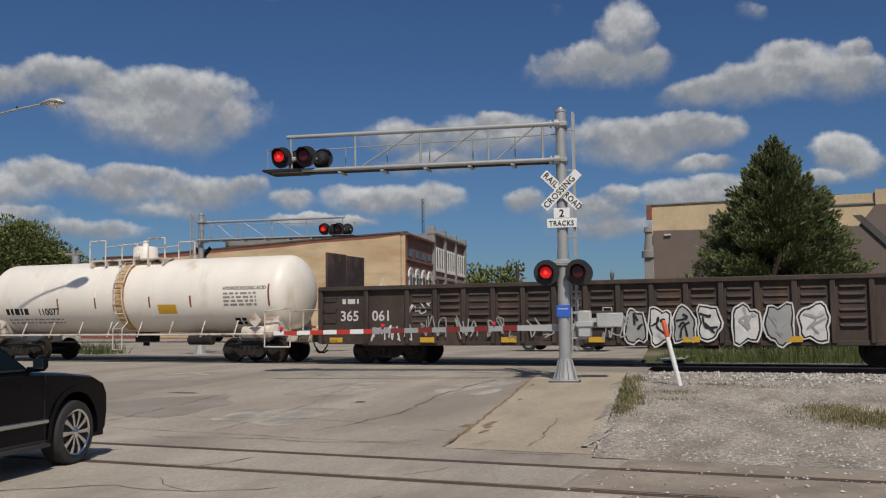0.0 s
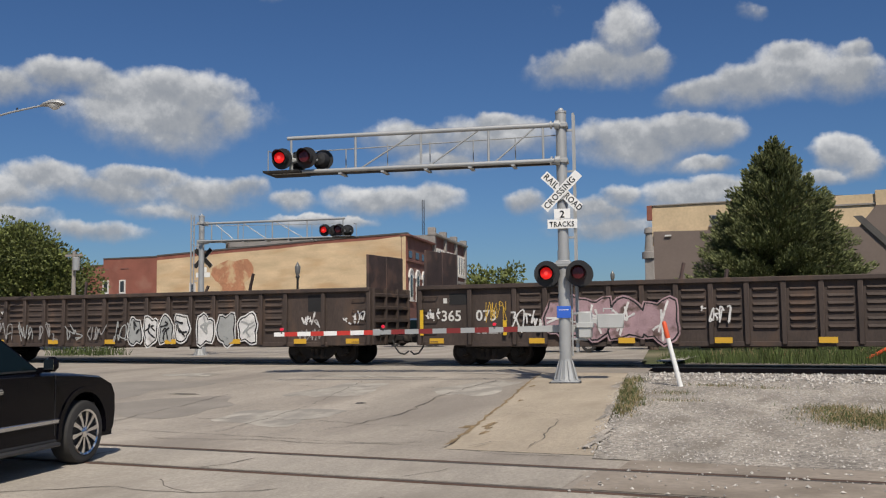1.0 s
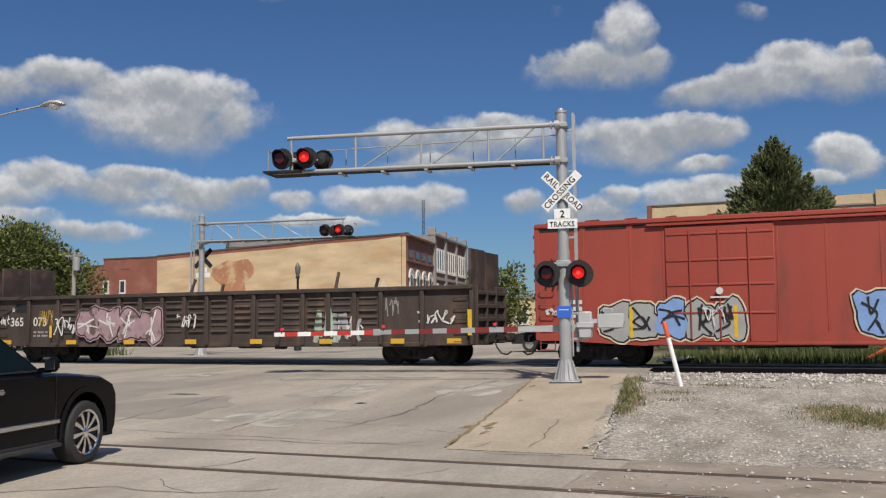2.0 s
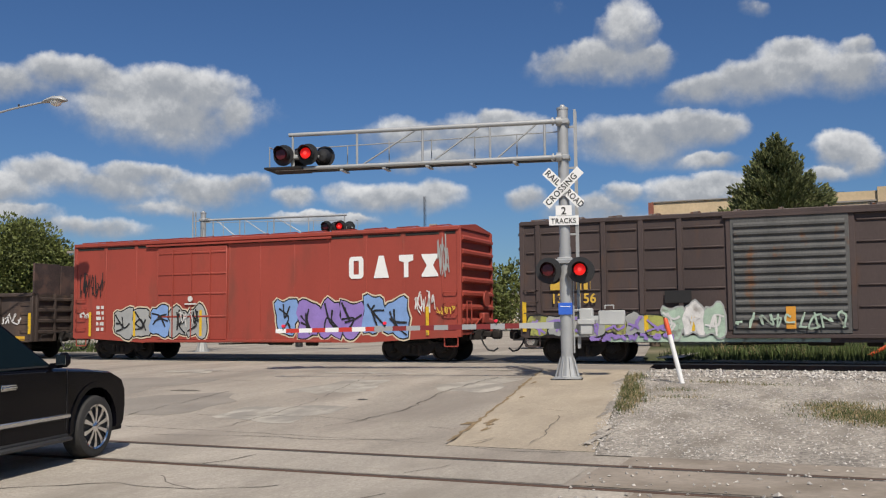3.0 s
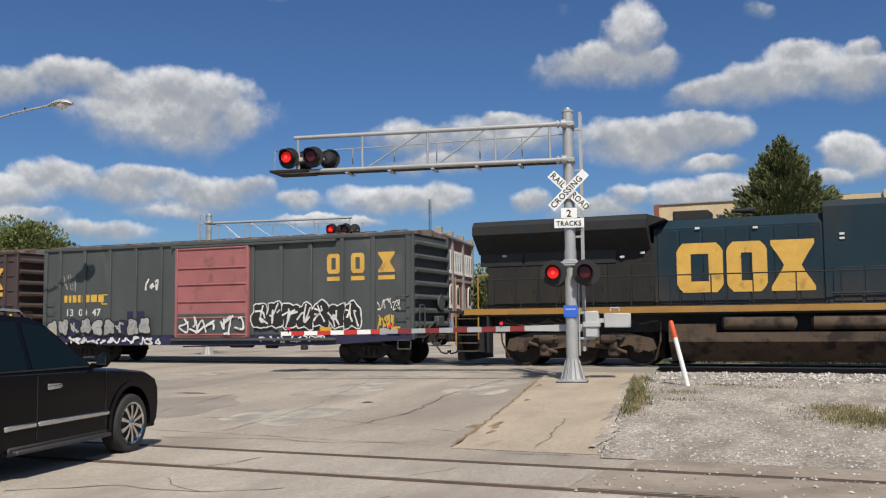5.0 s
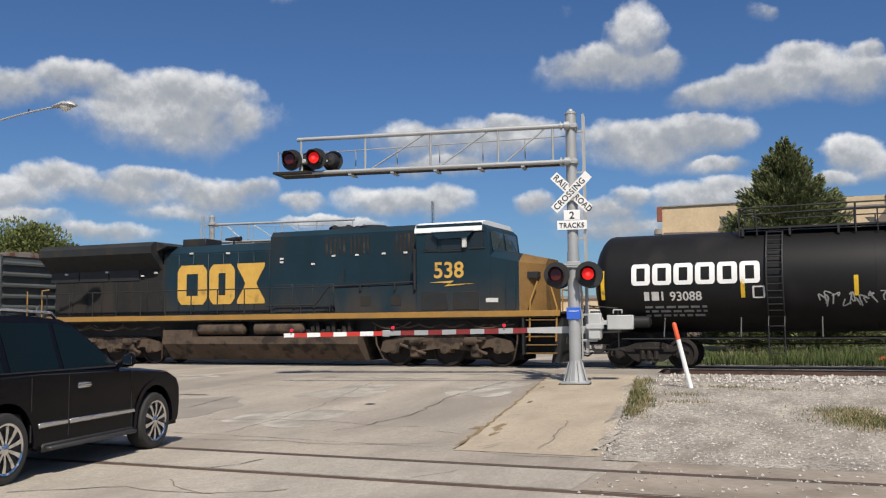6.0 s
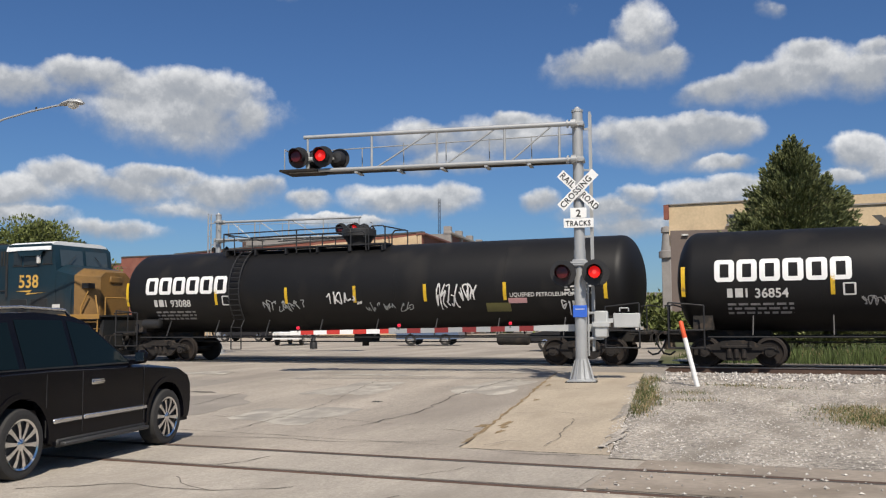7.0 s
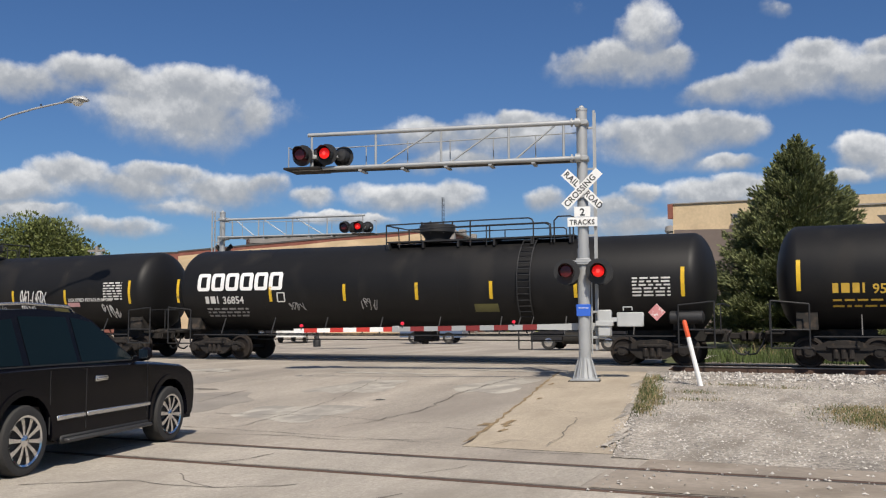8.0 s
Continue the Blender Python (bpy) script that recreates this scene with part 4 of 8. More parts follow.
        if s > 0:
            bw.lathe((half + 0.12, 0.5, 2.0), (1, 0, 0), [(0, 0.26), (0.03, 0.28), (0.06, 0.26)], 16)
            bw.box(half + 0.04, half + 0.22, 0.1, 0.6, 1.2, 1.55, 0.03)
            bw.tube([(half + 0.12, -1.2, 1.0), (half + 0.12, -1.2, 1.9), (half + 0.12, -0.8, 1.9), (half + 0.12, -0.8, 1.0)], 0.02)
            bw.tube([(half + 0.1, -0.6, 1.1), (half + 0.16, 0.0, 1.4), (half + 0.1, 0.3, 0.9)], 0.025)
            part("hand_brake", bw, mat_side, car)
    u = Geo()
    u.box(-half + 0.2, half - 0.2, -0.28, 0.28, 0.66, 0.95)
    for i in range(11):
        x = -half + 1.4 + i * (2 * half - 2.8) / 10
        u.box(x - 0.05, x + 0.05, -1.36, 1.36, 0.76, 0.95)
    part("underframe", u, black_rough, car)
    brake_rig(car, 0.4, 4.0)
    TRAIN.append((car, x0))
    return car, Surface(y=-1.462), Surface(y=-1.54)


half = 7.75
red, flat, post = boxcar(35.55, "brick-red smooth-sided boxcar with large blue and violet graffiti", box_red, box_red, half, (-3.9, -0.9),
                         [-6.3, -4.9, -3.95, -0.85, 0.4, 1.75, 3.1, 4.45, 5.8, 7.15], "plates")
d = Geo().box(-3.88, -0.92, -1.52, -1.45, 0.72, 4.0, 0.02)
plug = part("plug_door", d, box_red, red, "flush plug door with locking bars")
for z in (1.5, 2.3, 3.0, 3.75):
    part("door_rib", Geo().box(-3.85, -0.95, -1.545, -1.51, z, z + 0.07, 0.015), box_red, plug)
for x in (-3.2, -2.4, -1.6):
    part("locking_bar", Geo().rod((x, -1.56, 0.8), (x, -1.56, 3.9), 0.022, seg=7), box_red, plug)
part("door_rail", Geo().box(-4.4, 3.2, -1.60, -1.47, 0.64, 0.72, 0.01).box(-4.4, 3.2, -1.57, -1.47, 4.05, 4.12, 0.01), box_red, red)
ops = Geo().lathe((-2.4, -1.58, 2.15), (0, -1, 0), [(0, 0.1), (0.03, 0.1)], 12).box(-2.65, -2.15, -1.585, -1.56, 1.95, 2.0)
part("door_handle", ops, mark_white, plug)
for i, (a, b) in enumerate(((3.85, 4.38), (4.75, 5.30), (5.66, 6.16), (6.45, 7.02))):
    frame_block(red, a, b, 2.70, 3.42, 0.17, logo_white, Surface(y=-1.475), form=('', 'wedge', 'column', 'hourglass')[i])
bubble_piece(red, -5.75, -1.75, 0.72, 1.92, [spray_grey, spray_grey, spray_blue, spray_grey], spray_black, Surface(y=-1.52), 61, 5, halo=spray_cream, inner=spray_black)
bubble_piece(red, 1.1, 6.0, 0.72, 2.15, [spray_blue, spray_violet, spray_violet, spray_violet, spray_blue, spray_blue], spray_black, Surface(y=-1.50), 62, 6, halo=spray_cream, inner=spray_black)
scrawl(red, -7.5, -6.3, 2.25, 3.2, spray_black, Surface(y=-1.475), 63, 9, 0.035)
scrawl(red, 6.2, 6.9, 1.45, 2.3, spray_white, Surface(y=-1.475), 64, 7, 0.035)
scrawl(red, 7.0, 7.4, 2.7, 3.95, spray_grey, Surface(y=-1.475), 65, 6, 0.03)
scrawl(red, -2.9, -2.3, 1.15, 1.75, spray_white, Surface(y=-1.57), 66, 3, 0.03)
scrawl(red, 6.95, 7.6, 1.5, 1.75, mark_yellow, Surface(y=-1.50), 67, 6, 0.03)
scrawl(red, -7.5, -7.0, 1.5, 1.75, spray_white, Surface(y=-1.475), 68, 5, 0.04)
mark_bars(red, -6.7, -6.35, 1.85, 5, Surface(y=-1.475), mark_white, 0.12, 0.2, 3)
for x in (-6.95, -4.9, -2.0, 6.65):
    plate(red, "vertical_reflector", x - 0.05, x + 0.06, 0.85, 1.75, yellow, Surface(y=-1.53))

half = 7.65
brown, flat, post = boxcar(52.95, "dark brown ribbed boxcar with yellow emblem and graffiti", box_brown, roof_mat, half, (-1.5, 1.6),
                           [-7.1, -6.2, -5.1, -4.0, -2.9, -1.55, 1.62, 2.7, 3.8, 4.9, 6.0, 7.05], "pressed")
d = Geo().box(-1.5, 1.55, -1.56, -1.47, 0.86, 4.10, 0.015)
sliding = part("sliding_door", d, door_grey, brown, "grey corrugated sliding door streaked with rust")
for k in range(14):
    z = 0.98 + k * 0.215
    part("door_rib", Geo().prism([(-1.559, z), (-1.615, z + 0.05), (-1.615, z + 0.11), (-1.559, z + 0.17)], -1.4, 1.45, "x"), door_grey, sliding)
part("door_rail", Geo().box(-1.7, 4.9, -1.60, -1.47, 0.74, 0.84, 0.01).box(-1.7, 4.9, -1.60, -1.47, 4.08, 4.16, 0.01), box_brown, brown)
for i, (a, b) in enumerate(((3.92, 4.72), (5.08, 5.70), (6.10, 6.98))):
    frame_block(brown, a, b, 2.78, 3.62, 0.24, logo_gold, Surface(y=-1.515), form=('', '', 'hourglass')[i])
    plate(brown, "emblem_bar", a, b, 2.52, 2.68, logo_gold, Surface(y=-1.515), 0.010)
mark_bars(brown, -6.72, -6.28, 2.18, 1, Surface(y=-1.535), mark_yellow, 0.26, seed=2)
mark_bars(brown, -5.92, -5.50, 2.18, 1, Surface(y=-1.535), mark_yellow, 0.26, seed=4)
lettering("number", "136", -6.72, 1.79, 0.40, mark_yellow, brown, -1.54, 1.0)
lettering("number", "156", -5.93, 1.79, 0.40, mark_yellow, brown, -1.54, 1.0)
bubble_piece(brown, -7.4, -3.3, 0.80, 1.5, [spray_lime, spray_grey], spray_black, post, 71, 7, inner=spray_violet)
bubble_piece(brown, -3.4, -1.7, 0.75, 1.75, [spray_mint, spray_white], spray_grey, post, 72, 3, inner=spray_white)
scrawl(brown, -1.4, 1.4, 1.0, 1.45, spray_mint, Surface(y=-1.625), 73, 9, 0.05)
plate(brown, "orange_patch", -0.1, 0.15, 1.0, 1.6, spray_orange, Surface(y=-1.62))
for k, (a, b) in enumerate(((2.75, 3.6), (3.9, 4.8), (5.0, 5.85))):
    scrawl(brown, a, b, 1.05, 1.75, spray_grey, post, 74 + k, 5, 0.12)
scrawl(brown, 6.15, 6.85, 1.35, 1.95, spray_white, post, 79, 9, 0.035)
scrawl(brown, 6.4, 6.9, 0.98, 1.15, spray_white, post, 80, 5, 0.03)
plate(brown, "dark_patch", -3.35, -2.6, 1.75, 2.1, spray_black, post)
for x in (-7.55, -3.9, -2.6, 2.55, 4.75, 7.45):
    plate(brown, "vertical_reflector", x - 0.05, x + 0.07, 0.95, 1.85 if abs(x) > 7 else 1.4, yellow, Surface(y=-1.55))
navy = part("painted_sill", Geo().box(-5, 1, -1.515, -1.50, 0.64, 0.82), spray_mint, brown, "sill oversprayed in pale green")
scrawl(brown, -5.5, -3.2, 0.66, 0.90, spray_violet, Surface(y=-1.525), 81, 8, 0.08)

half = 7.75
grey, flat, post = boxcar(69.78, "grey-green post-sided boxcar with faded maroon door", box_grey, roof_mat, half, (-1.5, 1.65),
                          [-7.65, -6.95, -5.75, -4.55, -3.35, -2.2, -1.6, 1.72, 2.85, 4.0, 5.2, 6.35, 7.6], "posts")
d = Geo().box(-1.47, 1.60, -1.58, -1.47, 0.88, 4.06, 0.015)
sliding = part("sliding_door", d, door_red, grey, "faded maroon sliding door")
for z in (0.96, 1.55, 2.12, 2.72, 3.3, 3.98):
    part("door_rib", Geo().box(-1.38, 1.48, -1.62, -1.57, z, z + 0.06, 0.015), door_red, sliding)
for x in (-1.44, 1.54):
    part("door_stile", Geo().box(x - 0.05, x + 0.05, -1.62, -1.57, 0.9, 4.05, 0.01), door_red, sliding)
plate(grey, "painted_band", -1.40, 1.5, 0.98, 1.72, box_grey, Surface(y=-1.59))
part("door_rail", Geo().box(-1.7, 5.0, -1.60, -1.47, 0.78, 0.86, 0.01).box(-1.7, 5.0, -1.60, -1.47, 4.06, 4.14, 0.01), box_grey, grey)
for i, (a, b) in enumerate(((4.62, 5.12), (5.52, 6.02), (6.52, 7.12))):
    frame_block(grey, a, b, 2.98, 3.64, 0.17, logo_gold, flat, form=('', '', 'hourglass')[i])
    plate(grey, "emblem_bar", a, b, 2.74, 2.88, logo_gold, flat, 0.010)
mark_bars(grey, -6.75, -4.85, 2.22, 1, flat, mark_yellow, 0.27, seed=4)
lettering("number", "13  00  47", -6.68, 1.72, 0.36, mark_white, grey, -1.475, 1.15)
bubble_piece(grey, -7.5, -2.6, 0.98, 1.60, [spray_grey, faint, spray_navy, faint], spray_black, post, 91, 9, inner=spray_grey, fat=0.42)
bubble_piece(grey, 1.75, 5.9, 1.15, 2.08, [spray_black], spray_white, post, 92, 7, inner=spray_white)
scrawl(grey, -1.3, 1.4, 1.02, 1.65, spray_white, Surface(y=-1.63), 93, 7, 0.07)
scrawl(grey, -6.8, -6.2, 2.6, 3.3, faint, flat, 94, 5, 0.03)
scrawl(grey, -2.9, -2.3, 2.6, 3.0, spray_white, flat, 95, 3, 0.07)
scrawl(grey, 6.45, 7.3, 1.75, 2.15, spray_white, flat, 96, 6, 0.03)
scrawl(grey, 6.5, 7.1, 1.1, 1.6, mark_yellow, flat, 97, 9, 0.035)
scrawl(grey, -6.5, -2.2, 0.68, 0.92, spray_white, Surface(y=-1.51), 98, 14, 0.06)
scrawl(grey, 2.0, 4.6, 0.72, 0.95, spray_white, Surface(y=-1.51), 99, 7, 0.04)
plate(grey, "painted_square", -3.75, -2.95, 1.25, 1.85, spray_navy, flat)
plate(grey, "painted_square", -6.75, -6.05, 0.98, 1.5, spray_navy, Surface(y=-1.49))
plate(grey, "painted_square", -5.65, -4.9, 0.98, 1.5, spray_navy, Surface(y=-1.49))
frame_block(grey, -4.95, -4.6, 2.12, 2.5, 0.05, mark_yellow, flat, name="stencil_square")
for x in (-7.4, 4.6, 7.1):
    plate(grey, "reflector", x - 0.2, x + 0.25, 1.02, 1.22, placard, Surface(y=-1.56))

# -------------------------------- tank cars


def tank_car(x0, label, material, half, r, zc, plat, ladder_x, dome_x, white=False):
    car = thing("tank_car", label, "tank car")
    trim = white_grimy if white else black_metal
    depth = 0.62 if not white else 0.75
    prof = [(-half + depth * (1 - math.cos(math.pi / 2 * i / 9)), r * math.sin(math.pi / 2 * i / 9)) for i in range(10)]
    full = prof + [(-p[0], p[1]) for p in reversed(prof)]
    part("shell", Geo().lathe((0, 0, zc), (1, 0, 0), full, 56), material, car, angle=60)
    for q in (-0.62, -0.2, 0.2, 0.62):
        seam = Geo().lathe((q * (half - depth) - 0.02, 0, zc), (1, 0, 0), [(0, r - 0.01), (0.012, r + 0.004), (0.028, r + 0.004), (0.04, r - 0.01)], 56)
        part("weld_seam", seam, material, car)
    for s in (-1, 1):
        g = Geo()
        xe = s * (half + 0.25)
        lo, hi = sorted((s * (half - 2.6), xe))
        g.box(lo, hi, -0.35, 0.35, 0.68, 1.06, 0.03)
        lo, hi = sorted((s * (half - 1.1), s * (half - 0.55)))
        g.prism([(-1.15, 1.05), (1.15, 1.05), (1.05, 1.75), (0.7, 1.3), (-0.7, 1.3), (-1.05, 1.75)], lo, hi, "x")
        g.box(min(s * (half - 0.2), xe), max(s * (half - 0.2), xe), -1.4, 1.4, 0.92, 1.02, 0.02)
        part("stub_sill", g, trim if white else black_rough, car)
        h = Geo()
        for y in (-1.42,):
            h.tube([(s * (half - 0.9), y, 0.55), (s * (half - 0.9), y, 1.75), (s * (half + 0.1), y, 1.85), (s * (half + 0.1), y, 0.55), (s * (half - 0.9), y, 0.55)], 0.024)
            h.tube([(s * (half - 0.9), y, 1.05), (s * (half + 0.1), y, 1.05)], 0.024)
        part("side_grab_rail", h, trim, car)
        h = Geo().tube([(s * (half + 0.18), -1.42, 1.75), (s * (half + 0.18), 0, 1.8), (s * (half + 0.18), 1.42, 1.75)], 0.022)
        h.tube([(s * (half + 0.18), -0.7, 1.0), (s * (half + 0.18), -0.7, 1.78)], 0.022)
        part("end_rail", h, trim, car)
        truck(car, s * (half - 1.72))
        coupler(car, s * (half + 0.1), s)
    for y in (-1.36, 1.36):
        b = Geo()
        b.tube([(-half + 1.0, y, 0.98 if white else 0.86), (half - 1.0, y, 0.98 if white else 0.86)], 0.035 if white else 0.022)
        for i in range(8):
            x = -half + 2.2 + i * (2 * half - 4.4) / 7
            b.tube([(x, y, 0.9), (x, y * 0.8, 1.45)], 0.025)
        part("running_rail", b, trim, car)
    g = Geo()
    g.lathe((half - 4.5, -0.75, 0.78), (1, 0, 0), [(0, 0.15), (0.03, 0.18), (1.0, 0.18), (1.03, 0.15)], 14)
    g.box(-0.3, 0.4, -0.3, 0.3, zc - r - 0.35, zc - r + 0.1, 0.03)
    g.rod((0, 0, 0.55), (0, 0, zc - r), 0.12)
    g.tube([(-half + 3, -0.5, 0.7), (half - 3, -0.5, 0.7)], 0.02)
    part("brake_gear", g, black_rough, car)
    # top platform, rails and dome
    a, b = plat
    zt = zc + r
    g = Geo()
    for y0, y1 in ((-0.85, -0.32), (0.32, 0.85)):
        g.box(a, b, y0, y1, zt - 0.02, zt + 0.03)
    for i in range(6):
        x = a + 0.1 + i * (b - a - 0.2) / 5
        g.box(x - 0.03, x + 0.03, -0.9, 0.9, zt - 0.22, zt - 0.02)
    part("platform", g, trim, car)
    top = zt + (0.75 if white else 0.60)
    for y in (-0.88, 0.88):
        h = Geo()
        if white:
            for u, v in ((a, a + 0.75), (b - 0.75, b)):
                h.tube([(u, y, zt - 0.05), (u, y, top), (v, y, top), (v, y, zt - 0.05)], 0.03)
            h.tube([(a + 0.75, y, zt + 0.5), (b - 0.75, y, zt + 0.62)], 0.02)
        else:
            lo = top - 0.17
            m0 = a + 0.47 * (b - a)
            e0, e1 = a + 0.80 * (b - a), a + 0.89 * (b - a)
            h.tube([(a, y, zt - 0.2), (a, y, top - 0.02), (m0, y, top), (e0 - 0.15, y, top), (e0 - 0.04, y, top - 0.05), (e0, y, top - 0.16), (e0, y, zt - 0.2)], 0.024)
            h.tube([(m0, y, zt - 0.2), (m0, y, top)], 0.026)
            h.tube([(a + 0.2, y, lo + 0.08), (a + 0.45, y, lo + 0.02), (a + 0.48, y, zt - 0.2)], 0.02)
            h.tube([(a + 1.15, y, lo - 0.02), (m0, y, lo), (e1 - 0.12, y, lo), (e1 - 0.02, y, lo - 0.06), (e1, y, zt - 0.2)], 0.02)
            h.tube([(m0 + 0.55, y, zt - 0.2), (m0 + 0.55, y, lo)], 0.02)
            h.tube([(e1 + 0.1, y, zt - 0.2), (e1 + 0.1, y, top - 0.12), (e1 + 0.22, y, top), (b - 0.08, y, top), (b, y, top - 0.06), (b, y, zt - 0.2)], 0.024)
        part("platform_rail", h, trim, car)
    if not white:
        for x in (a, b):
            part("cross_rail", Geo().tube([(x, -0.88, top - 0.03), (x, 0.88, top - 0.03)], 0.022), trim, car)
    if white:
        g = Geo().lathe((dome_x, 0, zt - 0.05), (0, 0, 1), [(0, 0.55), (0.06, 0.55), (0.07, 0.46), (0.50, 0.46), (0.58, 0.40), (0.62, 0.12), (0.80, 0.10), (0.84, 0.0)], 24)
        g.box(dome_x - 0.12, dome_x + 0.12, -0.55, -0.4, zt + 0.1, zt + 0.3, 0.02)
    else:
        g = Geo().lathe((dome_x, 0, zt - 0.05), (0, 0, 1), [(0, 0.40), (0.20, 0.42), (0.34, 0.52), (0.40, 0.60), (0.62, 0.60), (0.66, 0.56), (0.66, 0.0)], 24)
        for k in range(8):
            q = 0.785 * k
            g.rod((dome_x + 0.55 * math.cos(q), 0.55 * math.sin(q), zt + 0.3), (dome_x + 0.55 * math.cos(q), 0.55 * math.sin(q), zt + 0.68), 0.03, seg=6)
    part("dome", g, trim if not white else tank_white, car)
    # ladder that follows the shell
    ang = [radians(q) for q in range(-40, 66, 7)]
    lad = Geo()
    path = [(-(r + 0.12) * math.cos(q), zc + (r + 0.12) * math.sin(q)) for q in ang]
    low = [(-1.42, 0.45), (-1.42, 1.2)]
    pts = low + [p for p in path if p[1] > 1.35]
    for s in (-0.21, 0.21):
        lad.tube([(ladder_x + s, p[0], p[1]) for p in pts], 0.022)
    for p in pts:
        lad.tube([(ladder_x - 0.21, p[0], p[1]), (ladder_x + 0.21, p[0], p[1])], 0.016, 6)
    part("ladder", lad, white_grimy if white else black_metal, car)
    TRAIN.append((car, x0))
    return car, Surface(shell=(r, zc))


t0, skin = tank_car(-24.0, "white rust-stained tank car with ladder and top dome", tank_white, 7.05, 1.36, 2.40, (-2.0, 1.5), -0.15, -0.1, True)
plate(t0, "stained_strip", -0.36, 0.06, 1.15, 3.6, ladder_rust, skin, 0.006, "rust-brown stained strip under the ladder")
lettering("number", "110077", -4.15, 1.74, 0.36, spray_black, t0, wrap=(1.36, 2.40))
mark_bars(t0, -5.75, -4.6, 1.76, 1, skin, spray_black, 0.24, seed=7)
mark_bars(t0, -5.75, -3.0, 1.55, 2, skin, faint, 0.05, 0.12, 8)
plate(t0, "placard", 1.55, 2.35, 1.72, 2.05, placard, skin, 0.008)
lettering("warning", "HYDROCHLORIC ACID", 4.38, 2.52, 0.17, spray_black, t0, wrap=(1.36, 2.40))
mark_bars(t0, 4.4, 5.75, 2.36, 4, skin, faint, 0.07, 0.13, 9)
mark_bars(t0, 4.7, 5.15, 1.45, 2, skin, spray_black, 0.1, 0.13, 10)
for x in (-6.7, -3.1, -1.3, 1.2, 3.0, 6.25):
    plate(t0, "reflector", x - 0.035, x + 0.035, 1.95, 2.35 if abs(x) < 6 else 2.7, paint("faded_red_strip", (0.22, 0.06, 0.035), 0.7, bump=0), skin, 0.008)
part("dip_tank", Geo().lathe((5.1, -1.15, 1.05), (1, 0, 0), [(0, 0.1), (0.05, 0.2), (1.15, 0.2), (1.2, 0.1)], 16), white_grimy, t0)
gd = Geo()
for dx in (0.0,):
    gd.prism([(5.55 + dx, 1.45), (5.8 + dx, 1.7), (6.05 + dx, 1.45), (5.8 + dx, 1.2)], -1.48, -1.46)
part("placard_holder", gd, white_grimy, t0)

lpg_label = "black pressure tank car with white block emblem and railed platform"
p1, skin = tank_car(110.75, lpg_label, tank_black, 9.62, 1.47, 2.50, (-5.3, 1.2), -4.35, -0.25)
p2, skin2 = tank_car(130.9, lpg_label, tank_black, 9.5, 1.47, 2.46, (-1.02, 5.4), 4.0, 0.45)
u1, skin3 = tank_car(151.6, "black tank car with yellow stencilled number", tank_black, 9.5, 1.47, 2.52, (-2.0, 2.5), 0.0, 0.3)
for car, sk, shell, num, shift in ((p1, skin, (1.47, 2.50), "93088", 0.0), (p2, skin2, (1.47, 2.46), "36854", 0.02)):
    x = -8.30 + shift
    for i in range(6):
        frame_block(car, x + i * 0.605, x + i * 0.605 + 0.54, 2.40, 3.02, 0.15, logo_white, sk, hollow=True)
    lettering("number", num, -7.22, 1.95, 0.36, mark_white, car, wrap=shell)
    mark_bars(car, -7.95, -7.4, 1.96, 1, sk, mark_white, 0.25, seed=3)
    mark_bars(car, -7.95, -6.2, 1.74, 3, sk, faint, 0.06, 0.12, 5)
    frame_block(car, -4.95, -4.62, 1.98, 2.32, 0.05, mark_white, sk, name="stencil_square")
    for x in (-9.15, -5.2, -2.3, 0.35, 2.9, 5.6, 8.75):
        plate(car, "reflector", x - 0.055, x + 0.055, 2.0, 2.55 if abs(x) < 8 else 2.85, yellow, sk, 0.010)
for x in (-8.85, -4.2):
    plate(u1, "reflector", x - 0.055, x + 0.055, 2.1, 2.95, yellow, skin3, 0.010)
scrawl(p1, -3.3, -1.6, 1.72, 2.12, spray_grey, skin, 21, 8, 0.035)
scrawl(p1, -0.75, 0.6, 1.95, 2.35, spray_white, skin, 22, 7, 0.045)
scrawl(p1, 0.7, 2.5, 1.7, 2.0, spray_grey, skin, 23, 9, 0.03)
scrawl(p1, 3.3, 4.7, 1.72, 2.55, spray_white, skin, 24, 9, 0.045)
scrawl(p1, 7.4, 8.2, 1.45, 2.0, spray_white, skin, 25, 6, 0.04)
lettering("warning", "LIQUEFIED PETROLEUM GAS", 5.75, 2.10, 0.17, mark_white, p1, wrap=(1.47, 2.50))
plate(p1, "faded_plate", 4.95, 5.75, 1.65, 1.92, paint("olive_plate", (0.13, 0.12, 0.04), 0.7), skin)
plate(p1, "pink_label", 5.7, 6.3, 1.90, 2.06, paint("pink_label", (0.55, 0.30, 0.30), 0.7), skin)
mark_bars(p1, 7.5, 8.4, 2.75, 7, skin, mark_white, 0.05, 0.10, 12)
mark_bars(p2, 7.3, 8.4, 2.52, 6, skin2, mark_white, 0.05, 0.10, 13)
scrawl(p2, -4.5, -3.8, 1.7, 1.95, faint, skin2, 26, 4, 0.03)
scrawl(p2, -1.7, -1.1, 1.7, 2.05, faint, skin2, 27, 5, 0.03)
plate(p2, "faded_plate", 2.3, 3.1, 1.60, 1.85, paint("olive_plate", (0.13, 0.12, 0.04), 0.7), skin2)
pd = Geo().prism([(7.75, 1.55), (8.0, 1.80), (8.25, 1.55), (8.0, 1.30)], -1.47, -1.45)
part("placard", pd, paint("red_white_placard", (0.60, 0.25, 0.25), 0.6, dirt=(0.75, 0.73, 0.7), dirt_at=0.5, dirt_scale=7), p2, "red and white hazard diamond placard")
